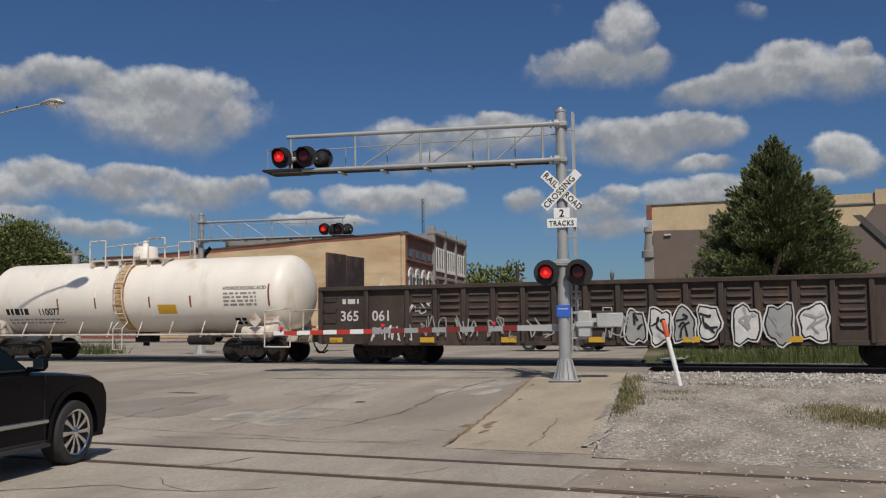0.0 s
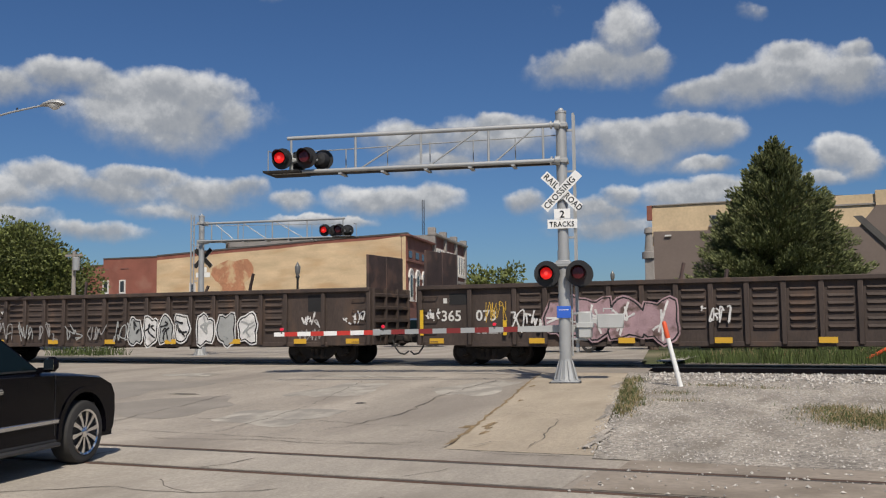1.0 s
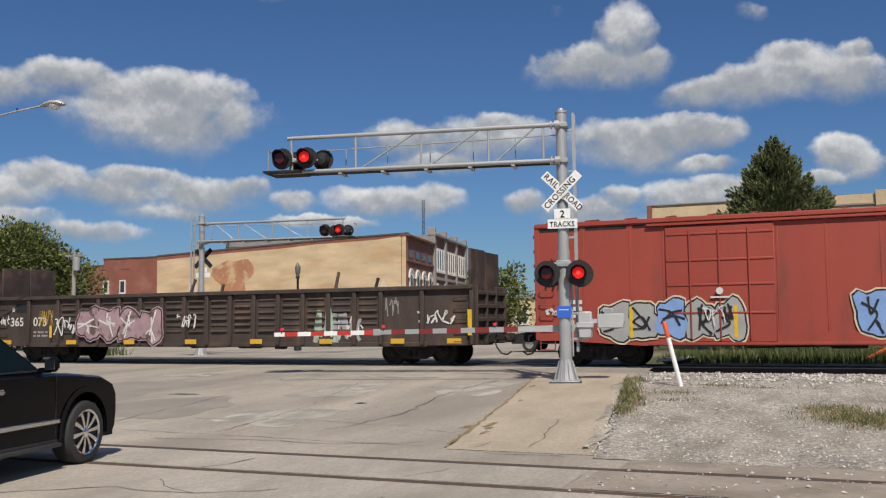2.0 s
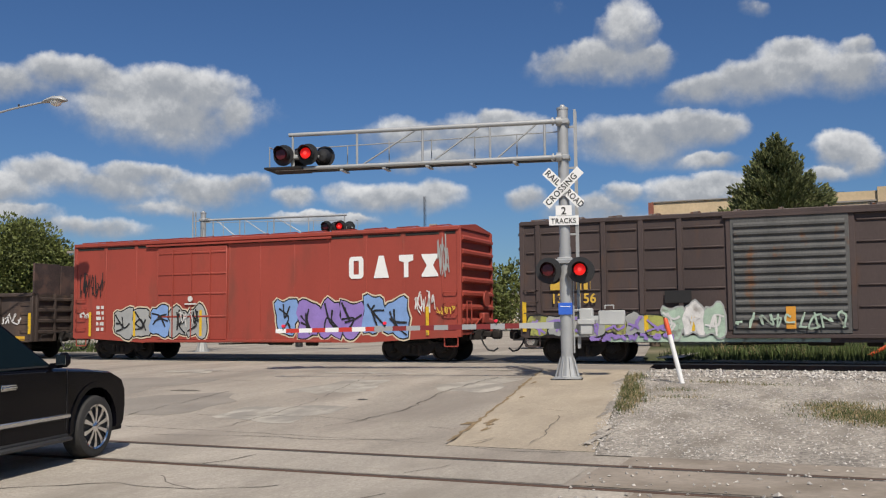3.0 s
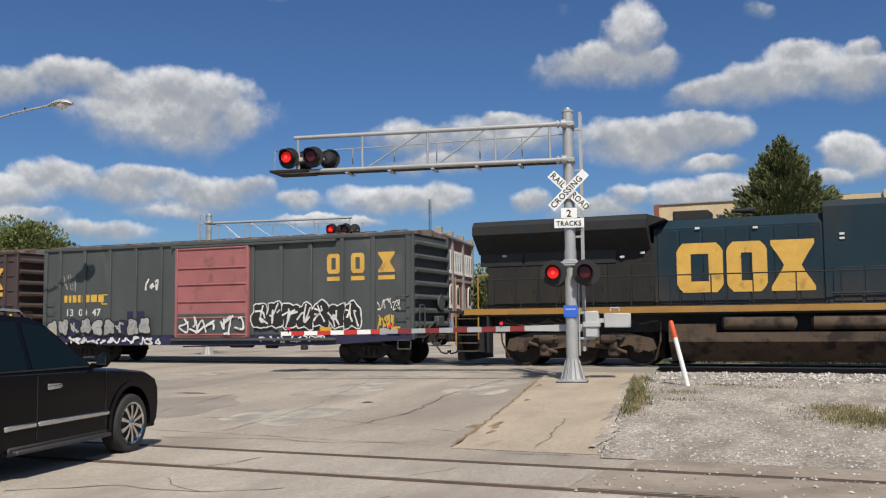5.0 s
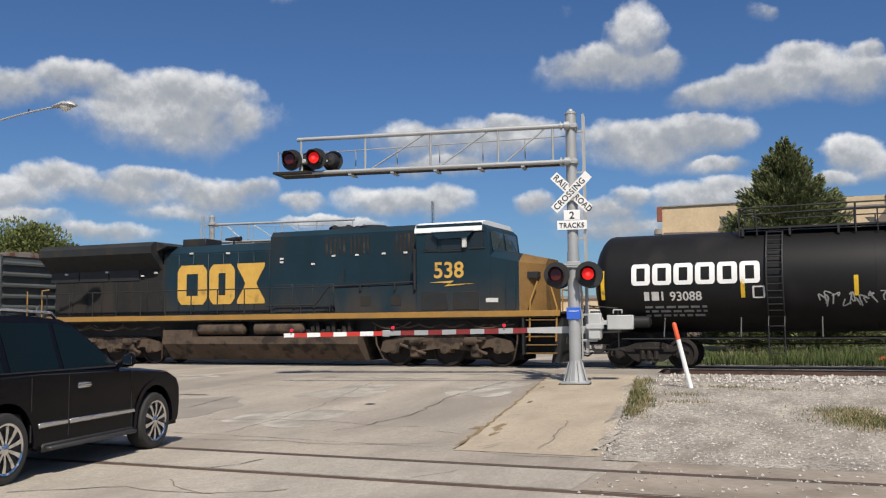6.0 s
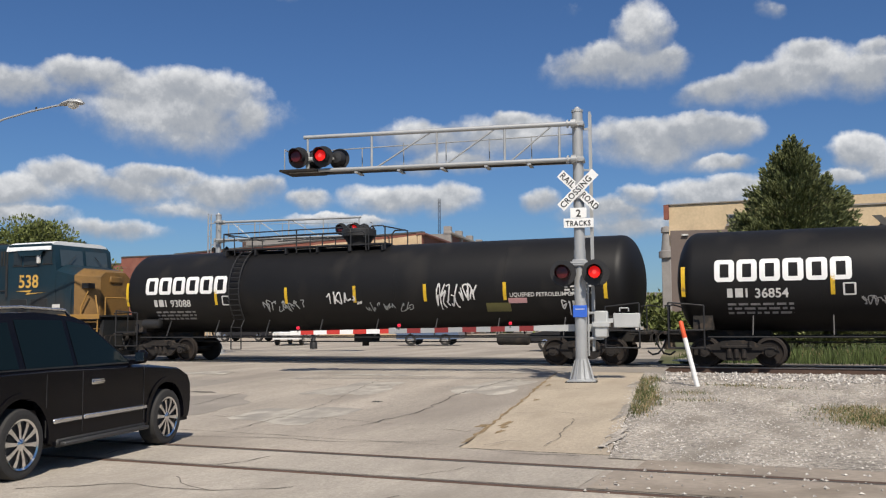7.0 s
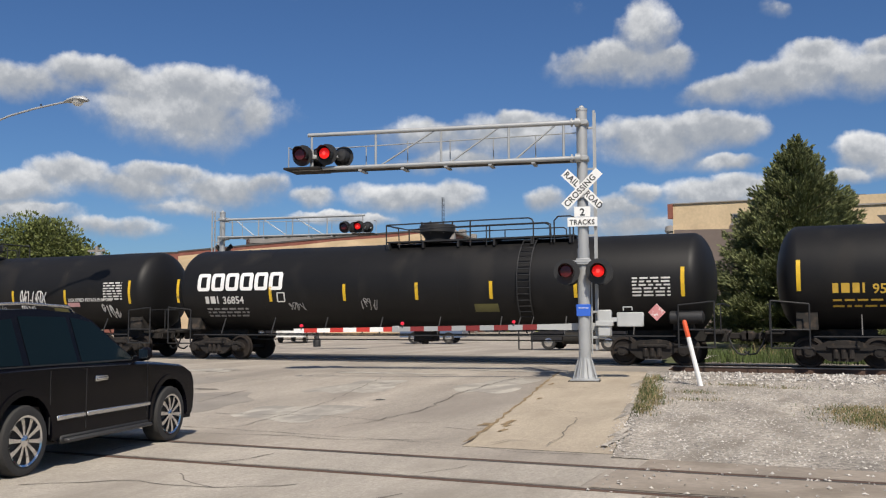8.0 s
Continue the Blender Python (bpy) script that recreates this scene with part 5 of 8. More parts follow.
part("reservoir", Geo().lathe((8.3, -1.2, 1.4), (1, 0, 0), [(0, 0.1), (0.05, 0.19), (0.95, 0.19), (1.0, 0.1)], 16), black_metal, p2)
part("reservoir", Geo().lathe((-8.6, -1.2, 1.35), (1, 0, 0), [(0, 0.1), (0.05, 0.17), (0.75, 0.17), (0.8, 0.1)], 16), black_metal, p1)
lettering("number", "95", -7.02, 2.02, 0.36, mark_yellow, u1, wrap=(1.47, 2.52))
mark_bars(u1, -8.0, -7.2, 2.04, 1, skin3, mark_yellow, 0.26, seed=3)
mark_bars(u1, -8.0, -6.5, 1.82, 2, skin3, mark_yellow, 0.05, 0.16, 5)

# -------------------------------- locomotive
loco = thing("locomotive", "dirty dark blue diesel locomotive with dull gold stripe and nose", "locomotive")
g = Geo()
g.box(-10.4, 10.6, -1.50, 1.50, 1.50, 1.68, 0.02)
g.box(-10.6, 10.6, -1.0, 1.0, 1.0, 1.52)
part("underframe", g, loco_dark, loco)
for s in (-1, 1):
    lo, hi = sorted((s * 1.49, s * 1.53))
    part("side_stripe", Geo().box(-10.3, 10.7, lo, hi, 1.55, 1.73, 0.005), loco_gold, loco, "dull gold stripe along the walkway edge")
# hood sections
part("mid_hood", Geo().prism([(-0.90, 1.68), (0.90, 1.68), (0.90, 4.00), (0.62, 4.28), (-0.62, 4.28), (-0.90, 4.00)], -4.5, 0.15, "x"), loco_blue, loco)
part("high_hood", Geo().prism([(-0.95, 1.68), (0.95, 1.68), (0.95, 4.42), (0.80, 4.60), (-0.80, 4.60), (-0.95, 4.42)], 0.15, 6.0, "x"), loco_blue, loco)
part("rear_hood", Geo().box(-9.75, -4.5, -0.90, 0.90, 1.68, 3.6, 0.02), rear_soot, loco)
part("radiator", Geo().prism([(-0.92, 3.45), (-1.52, 4.02), (-1.52, 4.28), (-1.35, 4.44), (1.35, 4.44), (1.52, 4.28), (1.52, 4.02), (0.92, 3.45)], -10.0, -4.6, "x"), loco_dark, loco, "black overhanging radiator section")
wing = Geo().prism([(-4.6, 4.44), (-4.1, 4.28), (-4.6, 4.1)], -1.2, 1.2)
part("radiator_fairing", wing, loco_dark, loco)
# black grilles; their colour also paints in the recess shadow under the overhang
for i in range(3):
    a = -9.95 + i * 1.46
    gr = part("intake_grille", Geo().box(a, a + 1.40, -0.93, -0.88, 3.06, 3.56, 0.01), black_metal, loco, "black intake grille under the radiator")
    part("grille_bar", Geo().box(a + 0.02, a + 1.38, -0.945, -0.93, 3.24, 3.27).box(a + 0.02, a + 1.38, -0.945, -0.93, 3.40, 3.43), black_metal, gr)
part("exhaust_stack", Geo().box(-4.0, -2.95, -0.5, 0.5, 4.27, 4.56, 0.03), loco_dark, loco)
part("air_horn", Geo().rod((-2.0, -0.1, 4.28), (-2.0, -0.1, 4.48), 0.03).rod((-2.35, -0.1, 4.52), (-1.7, -0.1, 4.52), 0.05, 0.10).rod((-2.2, -0.3, 4.50), (-1.75, -0.3, 4.50), 0.04, 0.09), black_metal, loco)
for x in (2.6, 3.7):
    part("roof_fan", Geo().lathe((x, 0, 4.59), (0, 0, 1), [(0, 0.5), (0.12, 0.5), (0.14, 0.46), (0.14, 0.0)], 20), loco_dark, loco)
for x0, x1, n in ((2.35, 3.2, 5), (3.3, 4.1, 5), (5.0, 5.75, 5)):
    for i in range(n):
        a = x0 + (x1 - x0) * i / n
        part("louvre_slot", Geo().box(a, a + (x1 - x0) / n * 0.5, -0.962, -0.945, 3.72, 4.32), black_rough, loco)
for i in range(7):
    a = -9.5 + i * 0.72
    rd = part("rear_door", Geo().box(a, a + 0.66, -0.925, -0.895, 1.8, 3.02, 0.01), rear_soot, loco)
    part("door_latch", Geo().box(a + 0.56, a + 0.60, -0.95, -0.92, 2.25, 2.45, 0.008), loco_dark, rd)
dr = Geo()
for i in range(7):
    a = -4.4 + i * 0.65
    dr.box(a, a + 0.60, -0.925, -0.895, 1.8, 3.95, 0.01)
for i in range(4):
    a = 0.35 + i * 0.8
    dr.box(a, a + 0.72, -0.975, -0.945, 1.8, 2.75, 0.01)
tagged(part("hood_door", dr, loco_blue, loco), kind="stuff")
for x, z in ((-9.2, 3.35), (-7.2, 3.38), (-4.9, 3.3), (-5.5, 3.2), (-3.3, 3.95), (-1.7, 3.9), (0.55, 3.62), (0.55, 3.5), (1.8, 3.4), (2.6, 3.65), (3.5, 3.65), (4.5, 3.66), (5.3, 3.66)):
    part("data_plate", Geo().box(x, x + 0.13, -0.985, -0.92, z, z + 0.06), mark_white, loco)
sk = Surface(y=-0.925)
for i, (a, b) in enumerate(((-3.85, -2.55), (-2.45, -1.35), (-1.25, -0.1))):
    frame_block(loco, a, b, 2.12, 3.55, 0.40, logo_gold, Surface(y=-0.928), form=('', '', 'hourglass')[i])
# cab
cabp = [(6.0, 1.68), (8.50, 1.68), (8.50, 3.50), (8.40, 4.30), (8.2, 4.50), (6.0, 4.50)]
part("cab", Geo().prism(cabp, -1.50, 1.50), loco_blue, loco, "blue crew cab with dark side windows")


def nose_section(x, half, low, shoulder, top):
    return [(x, -half, low), (x, -half, shoulder), (x, -half * 0.68, top), (x, half * 0.68, top), (x, half, shoulder), (x, half, low)]


def loft(*sections):
    g = Geo()
    n = len(sections[0])
    faces = [(k * n + i, k * n + (i + 1) % n, (k + 1) * n + (i + 1) % n, (k + 1) * n + i) for k in range(len(sections) - 1) for i in range(n)]
    faces += [tuple(range(n)), tuple(range((len(sections) - 1) * n, len(sections) * n))]
    return g.add([p for q in sections for p in q], faces)


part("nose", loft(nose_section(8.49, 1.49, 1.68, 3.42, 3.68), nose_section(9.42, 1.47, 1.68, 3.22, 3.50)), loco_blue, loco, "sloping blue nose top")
part("nose_front", loft(nose_section(9.421, 1.475, 1.66, 3.225, 3.505), nose_section(9.55, 1.38, 1.66, 3.20, 3.46), nose_section(10.08, 0.80, 1.66, 3.16, 3.36)), nose_gold, loco, "dull gold front of the short nose")
part("headlight_box", Geo().box(10.0, 10.14, -0.32, 0.32, 2.95, 3.20, 0.03), nose_gold, loco)
part("cab_roof", Geo().prism([(-1.55, 4.24), (-1.53, 4.36), (-1.40, 4.52), (-1.1, 4.60), (1.1, 4.60), (1.40, 4.52), (1.53, 4.36), (1.55, 4.24), (1.4, 4.22), (-1.4, 4.22)], 5.95, 8.25, "x"), cab_white, loco, "white painted cab roof")
glass_dark = paint("dark_glazing", (0.018, 0.022, 0.025), 0.08, var=0.2, bump=0)
for x0, x1, z0, z1 in ((6.3, 6.72, 3.68, 4.2), (6.85, 7.55, 3.66, 4.15), (7.85, 8.3, 3.72, 4.2)):
    w = part("side_window", Geo().box(x0, x1, -1.52, -1.495, z0, z1, 0.01), glass_dark, loco)
    part("window_frame", Geo().box(x0 - 0.04, x1 + 0.04, -1.525, -1.49, z0 - 0.05, z0, 0.005).box(x0 - 0.04, x1 + 0.04, -1.525, -1.49, z1, z1 + 0.04, 0.005), loco_dark, w)
part("sun_visor", Geo().prism([(6.6, 4.22), (8.0, 4.22), (7.8, 4.02), (6.8, 4.02)], -1.66, -1.63).box(6.6, 8.0, -1.66, -1.5, 4.20, 4.24), loco_blue, loco)
part("mirror", Geo().box(7.6, 7.75, -1.62, -1.52, 3.72, 4.1, 0.02), mark_white, loco)
ws = Geo()
for s in (-1, 1):
    y0, y1 = (0.08, 1.25) if s > 0 else (-1.25, -0.08)
    ws.add([(8.50, y0, 3.62), (8.50, y1, 3.62), (8.41, y1, 4.26), (8.41, y0, 4.26)], [(0, 1, 2, 3)])
    ws.v = ws.v[:-4] + [(x + 0.012, y, z) for x, y, z in ws.v[-4:]]
part("windshield", ws, paint("sky_glazing", (0.05, 0.07, 0.08), 0.04, var=0.1, bump=0), loco)
for s_ in (-1, 1):
    part("windshield_wiper", Geo().tube([(8.56, s_ * 0.9, 3.70), (8.52, s_ * 0.5, 4.05)], 0.012), black_metal, loco)
part("number_board", Geo().box(9.62, 9.95, -1.30, -0.95, 2.72, 2.92, 0.01), black_metal, loco)
part("cab_door", Geo().box(9.0, 9.3, -1.515, -1.495, 1.75, 2.7, 0.005), loco_blue, loco)
lettering("number", "538", 6.58, 2.80, 0.70, logo_gold, loco, -1.505, 1.0)
part("dart_stripe", Geo().prism([(6.45, 2.66), (7.3, 2.70), (7.1, 2.58), (8.0, 2.60), (6.95, 2.52), (7.15, 2.62)], -1.512, -1.502), logo_gold, loco)
plate(loco, "white_patch", 8.35, 8.75, 2.0, 2.13, mark_white, Surface(y=-1.50))
bx = Geo()
for x0, x1 in ((6.15, 7.05), (7.25, 8.1)):
    bx.box(x0, x1, -1.515, -1.49, 1.78, 2.35, 0.01)
part("battery_box_door", bx, loco_dark, loco)
# handrails, steps
h = Geo()
n = 11
for i in range(n + 1):
    x = -9.6 + i * (12.4 / n)
    h.tube([(x, -1.46, 1.68), (x, -1.46, 2.62)], 0.02, 6)
h.tube([(-9.6, -1.46, 2.62), (2.8, -1.46, 2.62)], 0.02, 6)
part("handrail", h, loco_dark, loco)
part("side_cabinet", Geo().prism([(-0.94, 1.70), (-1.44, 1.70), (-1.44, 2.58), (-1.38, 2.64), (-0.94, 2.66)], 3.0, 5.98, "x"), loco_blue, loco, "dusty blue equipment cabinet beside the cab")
for x in (3.95, 5.05):
    part("cabinet_vent", Geo().box(x, x + 0.36, -1.452, -1.438, 1.95, 2.28, 0.004), rear_soot, loco)
cr = Geo().tube([(0.3, -1.46, 2.02), (2.25, -1.46, 2.02), (2.75, -1.46, 2.62), (5.95, -1.46, 2.70)], 0.032)
cr.tube([(5.93, -1.50, 2.45), (5.93, -1.50, 3.75)], 0.05)
for x in (2.9, 3.95, 5.2):
    cr.tube([(x, -1.47, 2.45), (x, -1.47, 2.68)], 0.035)
part("cabinet_rail", cr, black_metal, loco)
part("drain_pipe", Geo().tube([(3.05, -1.0, 2.66), (3.05, -1.0, 3.2)], 0.03), loco_dark, loco)
h = Geo()
h.tube([(9.72, -1.46, 0.8), (9.76, -1.46, 2.0), (9.95, -1.30, 2.62)], 0.03)
h.tube([(10.55, -1.46, 0.8), (10.6, -1.46, 1.8), (10.4, -1.40, 2.45)], 0.03)
h.tube([(10.7, -1.2, 1.7), (10.7, -1.2, 2.35), (10.7, 1.2, 2.35), (10.7, 1.2, 1.7)], 0.025)
part("front_grab_rail", h, loco_gold, loco, "dull gold grab rails at the steps")
h = Geo()
h.tube([(-10.6, -1.46, 0.6), (-10.6, -1.46, 2.75)], 0.026)
h.tube([(-9.85, -1.46, 0.8), (-9.85, -1.46, 2.75), (-9.5, -1.46, 2.78)], 0.026)
part("rear_grab_rail", h, loco_gold, loco, "dull gold grab rails at the rear steps")
for s, mat in ((1, nose_gold), (-1, loco_tan)):
    st = Geo()
    for i in range(6):
        z = 0.42 + i * 0.25
        a, b = sorted((s * 9.62 if s > 0 else s * 9.9, s * 10.55))
        st.box(a, b, -1.50, -1.15, z, z + 0.035, 0.005)
    part("step_tread", st, mat, loco)
    rs = Geo()
    a, b = sorted((s * 9.55, s * 10.6))
    rs.box(a, b, -1.16, -1.10, 0.40, 1.6)
    rs.box(min(s * 9.50, s * 9.56), max(s * 9.50, s * 9.56), -1.5, -1.1, 0.40, 1.6)
    part("step_well", rs, loco_dark, loco)
    part("end_platform", Geo().box(min(s * 9.3, s * 10.75), max(s * 9.3, s * 10.75), -1.5, 1.5, 1.62, 1.69, 0.01), loco_dark, loco)
    pl_ = Geo().prism([(s * 10.6, 0.15), (s * 10.75, 1.5), (s * 10.6, 1.5), (s * 10.35, 0.15)], -1.3, 1.3)
    part("pilot", pl_, loco_dark, loco)
    coupler(loco, s * 10.55, s)
ft = Geo()
ft.prism([(-0.90, 0.16), (0.90, 0.16), (1.46, 0.72), (1.46, 0.98), (-1.46, 0.98), (-1.46, 0.72)], -2.75, 3.85, "x")
ft.prism([(-0.90, 0.16), (0.90, 0.16), (1.46, 0.72), (1.46, 1.22), (-1.46, 1.22), (-1.46, 0.72)], -4.05, -2.76, "x")
part("fuel_tank", ft, loco_tan, loco, "dusty brown fuel tank")
for x0, x1 in ((-2.6, -0.6), (-0.25, 1.75)):
    part("air_reservoir", Geo().lathe((x0, -1.30, 1.24), (1, 0, 0), [(0, 0.08), (0.08, 0.2), (x1 - x0 - 0.08, 0.2), (x1 - x0, 0.08)], 16), loco_tan, loco)
eq = Geo()
for i in range(9):
    x = 1.8 + i * 0.2
    eq.box(x, x + 0.13, -1.35, -1.1, 1.02, 1.2 + 0.12 * (i % 3), 0.02)
eq.tube([(-3.2, -1.4, 0.75), (3.3, -1.4, 0.75)], 0.03)
part("equipment", eq, truck_mat, loco)
for c in (-6.78, 6.78):
    truck(loco, c, (-1.80, 0.0, 1.80), 0.53, loco_tan, True)
    # dark box added to close light gaps and stand in for under-truck shade
    part("truck_shade_box", Geo().box(c - 2.5, c + 2.5, -0.62, 0.62, 0.20, 1.02, 0.03), black_rough, loco)
    for q in (-0.95, 0.95):
        part("brake_cylinder", Geo().lathe((c + q - 0.25, -1.20, 0.80), (1, 0, 0), [(0, 0.06), (0.04, 0.13), (0.40, 0.13), (0.46, 0.05), (0.62, 0.04)], 12), loco_tan, loco)
        part("sand_pipe", Geo().tube([(c + q * 2.6, -1.1, 1.3), (c + q * 2.55, -1.1, 0.7), (c + q * 2.35, -0.9, 0.18)], 0.03), loco_tan, loco)
    part("side_cable", Geo().tube([(c - 2.4 + 0.2 * k, -1.25, 1.36 - 0.12 * abs(math.sin(k * 0.8))) for k in range(25)], 0.03), loco_tan, loco)
for x in (-9.0, -7.4, 4.3, 7.6):
    cb = Geo().tube([(x + 1.4 * t / 6, -1.3, 1.42 - 0.22 * math.sin(math.pi * t / 6)) for t in range(7)], 0.022)
    part("brake_hose", cb, loco_tan, loco)
TRAIN.append((loco, 89.6))

# ---------------------------------------------------------------- crossing signals
FLASH = []


def signal_head(parent, x, y, z, facing, r, phase):
    """A flashing-light unit: background disc, housing, visor and its turning lens. facing: -1 towards -y."""
    g = Geo().lathe((x, y, z), (0, facing, 0), [(0.0, r), (0.012, r), (0.012, 0.0)], 30)
    g.lathe((x, y, z), (0, -facing, 0), [(0.0, 0.19), (0.12, 0.19), (0.22, 0.13), (0.24, 0.0)], 20)
    head = part("signal_head", g, black_metal, parent, "round black signal head with background disc")
    vis, seg = Geo(), 20
    for i in range(seg + 1):
        a = radians(-40) + radians(260) * i / seg
        for q in (0.0, 0.36):
            for rr in (0.185, 0.178):
                vis.v.append((x + rr * math.cos(a), y + facing * (0.012 + q * (0.55 + 0.45 * max(0, math.sin(a)))), z + rr * math.sin(a)))
    for i in range(seg):
        k = 4 * i
        vis.f += [(k, k + 4, k + 6, k + 2), (k + 1, k + 3, k + 7, k + 5), (k + 2, k + 6, k + 7, k + 3)]
    part("visor", vis, black_metal, head)
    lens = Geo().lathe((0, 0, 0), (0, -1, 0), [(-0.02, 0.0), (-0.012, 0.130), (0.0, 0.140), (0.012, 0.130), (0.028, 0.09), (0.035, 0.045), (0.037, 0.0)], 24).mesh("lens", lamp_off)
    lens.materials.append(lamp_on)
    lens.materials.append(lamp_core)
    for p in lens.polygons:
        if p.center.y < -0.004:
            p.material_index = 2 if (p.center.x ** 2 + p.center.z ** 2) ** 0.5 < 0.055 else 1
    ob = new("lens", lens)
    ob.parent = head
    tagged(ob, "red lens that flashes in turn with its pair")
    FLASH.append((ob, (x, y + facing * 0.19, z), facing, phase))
    return head


def crossing_mast(m, label, full=True):
    mast = thing("crossing_signal", label, "crossing signal", m, group="crossing signals")
    base = Geo().lathe((0, 0, 0), (0, 0, 1), [(0, 0.30), (0.05, 0.30), (0.07, 0.27), (0.50, 0.155), (0.54, 0.15)], 8)
    base.box(-0.33, 0.33, -0.33, 0.33, 0.0, 0.04, 0.01)
    part("base", base, galv, mast, "flared cast mast base")
    part("foot_plate", Geo().box(-0.37, 0.37, -0.37, 0.37, -0.06, 0.012, 0.01), black_rough, mast, "dark rusty plate under the base")
    for k in range(8):
        c, q = math.cos(0.393 + 0.785 * k), math.sin(0.393 + 0.785 * k)
        part("base_rib", Geo().rod((0.29 * c, 0.29 * q, 0.05), (0.165 * c, 0.165 * q, 0.50), 0.018, 0.012, seg=5), galv, mast)
    part("pole", Geo().rod((0, 0, 0.5), (0, 0, 3.1), 0.142, seg=20).rod((0, 0, 3.1), (0, 0, 6.4), 0.128, seg=20).lathe((0, 0, 6.4), (0, 0, 1), [(0, 0.14), (0.05, 0.14), (0.08, 0.07), (0.12, 0.05), (0.14, 0)], 16), galv, mast)
    arm = Geo()
    zt, zb, e = 6.10, 5.24, -6.90
    arm.rod((0.0, -0.16, zt), (e, -0.16, zt + 0.02), 0.06, 0.05, seg=14)
    arm.rod((0.0, -0.16, zb), (e - 0.4, -0.16, zb + 0.02), 0.055, 0.045, seg=14)
    arm.rod((0.0, 0.30, zb), (e - 0.4, 0.30, zb + 0.02), 0.04, 0.035, seg=10)
    a_ob = part("cantilever_arm", arm, galv, mast, "welded pipe cantilever arm")
    xs = [-0.42, -1.74, -3.42, -5.10, -6.80]
    for x in xs:
        part("upright", Geo().tube([(x, -0.16, zb), (x, -0.16, zt)], 0.03), galv, a_ob)
    for x0, x1 in ((-1.57, -0.6), (-3.17, -1.98), (-4.95, -3.6)):
        part("diagonal_brace", Geo().tube([(x0, -0.16, zb + 0.04), (x1, -0.16, zt - 0.03)], 0.022), galv, a_ob)
    for z in (zt, zb):
        part("clamp", Geo().rod((-0.02, -0.16, z), (-0.14, -0.16, z), 0.105, seg=14).rod((-0.20, -0.16, z), (-0.24, -0.16, z), 0.10, seg=14).box(-0.16, 0.16, -0.17, 0.17, z - 0.06, z + 0.06, 0.02), galv, a_ob)
    rail = Geo()
    for x in (-0.1, -1.15, -2.2, -3.3, -4.4, -5.5):
        rail.tube([(x, 0.30, zb - 0.08), (x, 0.30, zb + 0.70 if x > -5 else zb + 0.62)], 0.016, 6)
        rail.box(x - 0.04, x + 0.04, -0.2, 0.34, zb - 0.09, zb - 0.05)
    rail.tube([(0, 0.30, zb + 0.70), (-5.5, 0.30, zb + 0.62), (-6.8, 0.30, zb + 0.60)], 0.014, 6)
    rail.tube([(-7.45, -0.1, zb + 0.02), (-7.45, -0.1, zb + 0.60), (-7.45, 0.3, zb + 0.60)], 0.016, 6)
    part("hand_rail", rail, galv, a_ob)
    part("walkway", Geo().box(-7.45, -6.5, -0.45, 0.45, zb - 0.02, zb + 0.03).box(-6.5, -0.3, 0.0, 0.28, zb - 0.03, zb + 0.0), black_rough, a_ob, "dark grating walkway")
    hz = zb + 0.34
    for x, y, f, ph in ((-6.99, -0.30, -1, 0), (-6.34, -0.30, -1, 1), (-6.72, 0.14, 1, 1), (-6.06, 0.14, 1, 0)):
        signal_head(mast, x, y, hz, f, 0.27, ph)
    part("light_bracket", Geo().tube([(-7.2, -0.16, zb + 0.30), (-6.1, -0.16, zb + 0.30)], 0.03).tube([(-6.8, -0.16, zb), (-6.8, -0.16, zb + 0.5)], 0.05).box(-6.95, -6.65, -0.25, 0.05, zb + 0.25, zb + 0.36, 0.02), alu, mast)
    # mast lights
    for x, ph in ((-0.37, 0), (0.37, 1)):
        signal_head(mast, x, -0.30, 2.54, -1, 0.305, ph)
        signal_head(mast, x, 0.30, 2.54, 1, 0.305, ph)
    part("light_bracket", Geo().tube([(-0.4, -0.16, 2.78), (0.4, -0.16, 2.78)], 0.03).tube([(-0.37, -0.25, 2.78), (-0.37, -0.1, 2.54)], 0.03).tube([(0.37, -0.25, 2.78), (0.37, -0.1, 2.54)], 0.03).box(-0.17, 0.17, -0.18, 0.18, 2.70, 2.86, 0.02), galv, mast)
    # crossbuck
    for k, (ang, words) in enumerate(((-45, "RAIL ROAD"), (45, "CROSSING"))):
        y = -0.17 - 0.02 * k
        c, s = math.cos(radians(ang)), math.sin(radians(ang))
        b = Geo().box(-0.585, 0.585, y - 0.006, y, -0.11, 0.11)
        b.v = [(x * c - z * s, yy, 4.50 + x * s + z * c) for x, yy, z in b.v]
        blade = part("crossbuck_blade", b, white_paint, mast, "white crossbuck blade with black letters")
        bk = Geo().box(-0.58, 0.58, y + 0.001, y + 0.006, -0.105, 0.105)
        bk.v = [(x * c - z * s, yy, 4.50 + x * s + z * c) for x, yy, z in bk.v]
        part("blade_back", bk, black_rough, blade, "dark unpainted back of the blade")
        base_z = -0.065
        for word, lx, wide in (("RAIL", -0.55, 0.95), ("ROAD", 0.125, 0.84)) if k == 0 else (("CROSSING", -0.55, 0.93),):
            lettering("sign_word", word, lx * c - base_z * s, 4.50 + lx * s + base_z * c, 0.205, sign_black, blade, y - 0.010, wide, 1.08, ang)
    part("sign_clamp", Geo().box(-0.06, 0.06, -0.18, -0.10, 4.3, 4.7), galv, mast)
    s1 = part("track_count_sign", Geo().box(-0.19, 0.19, -0.165, -0.155, 3.84, 4.08, 0.003), white_paint, mast, "small white plate reading 2")
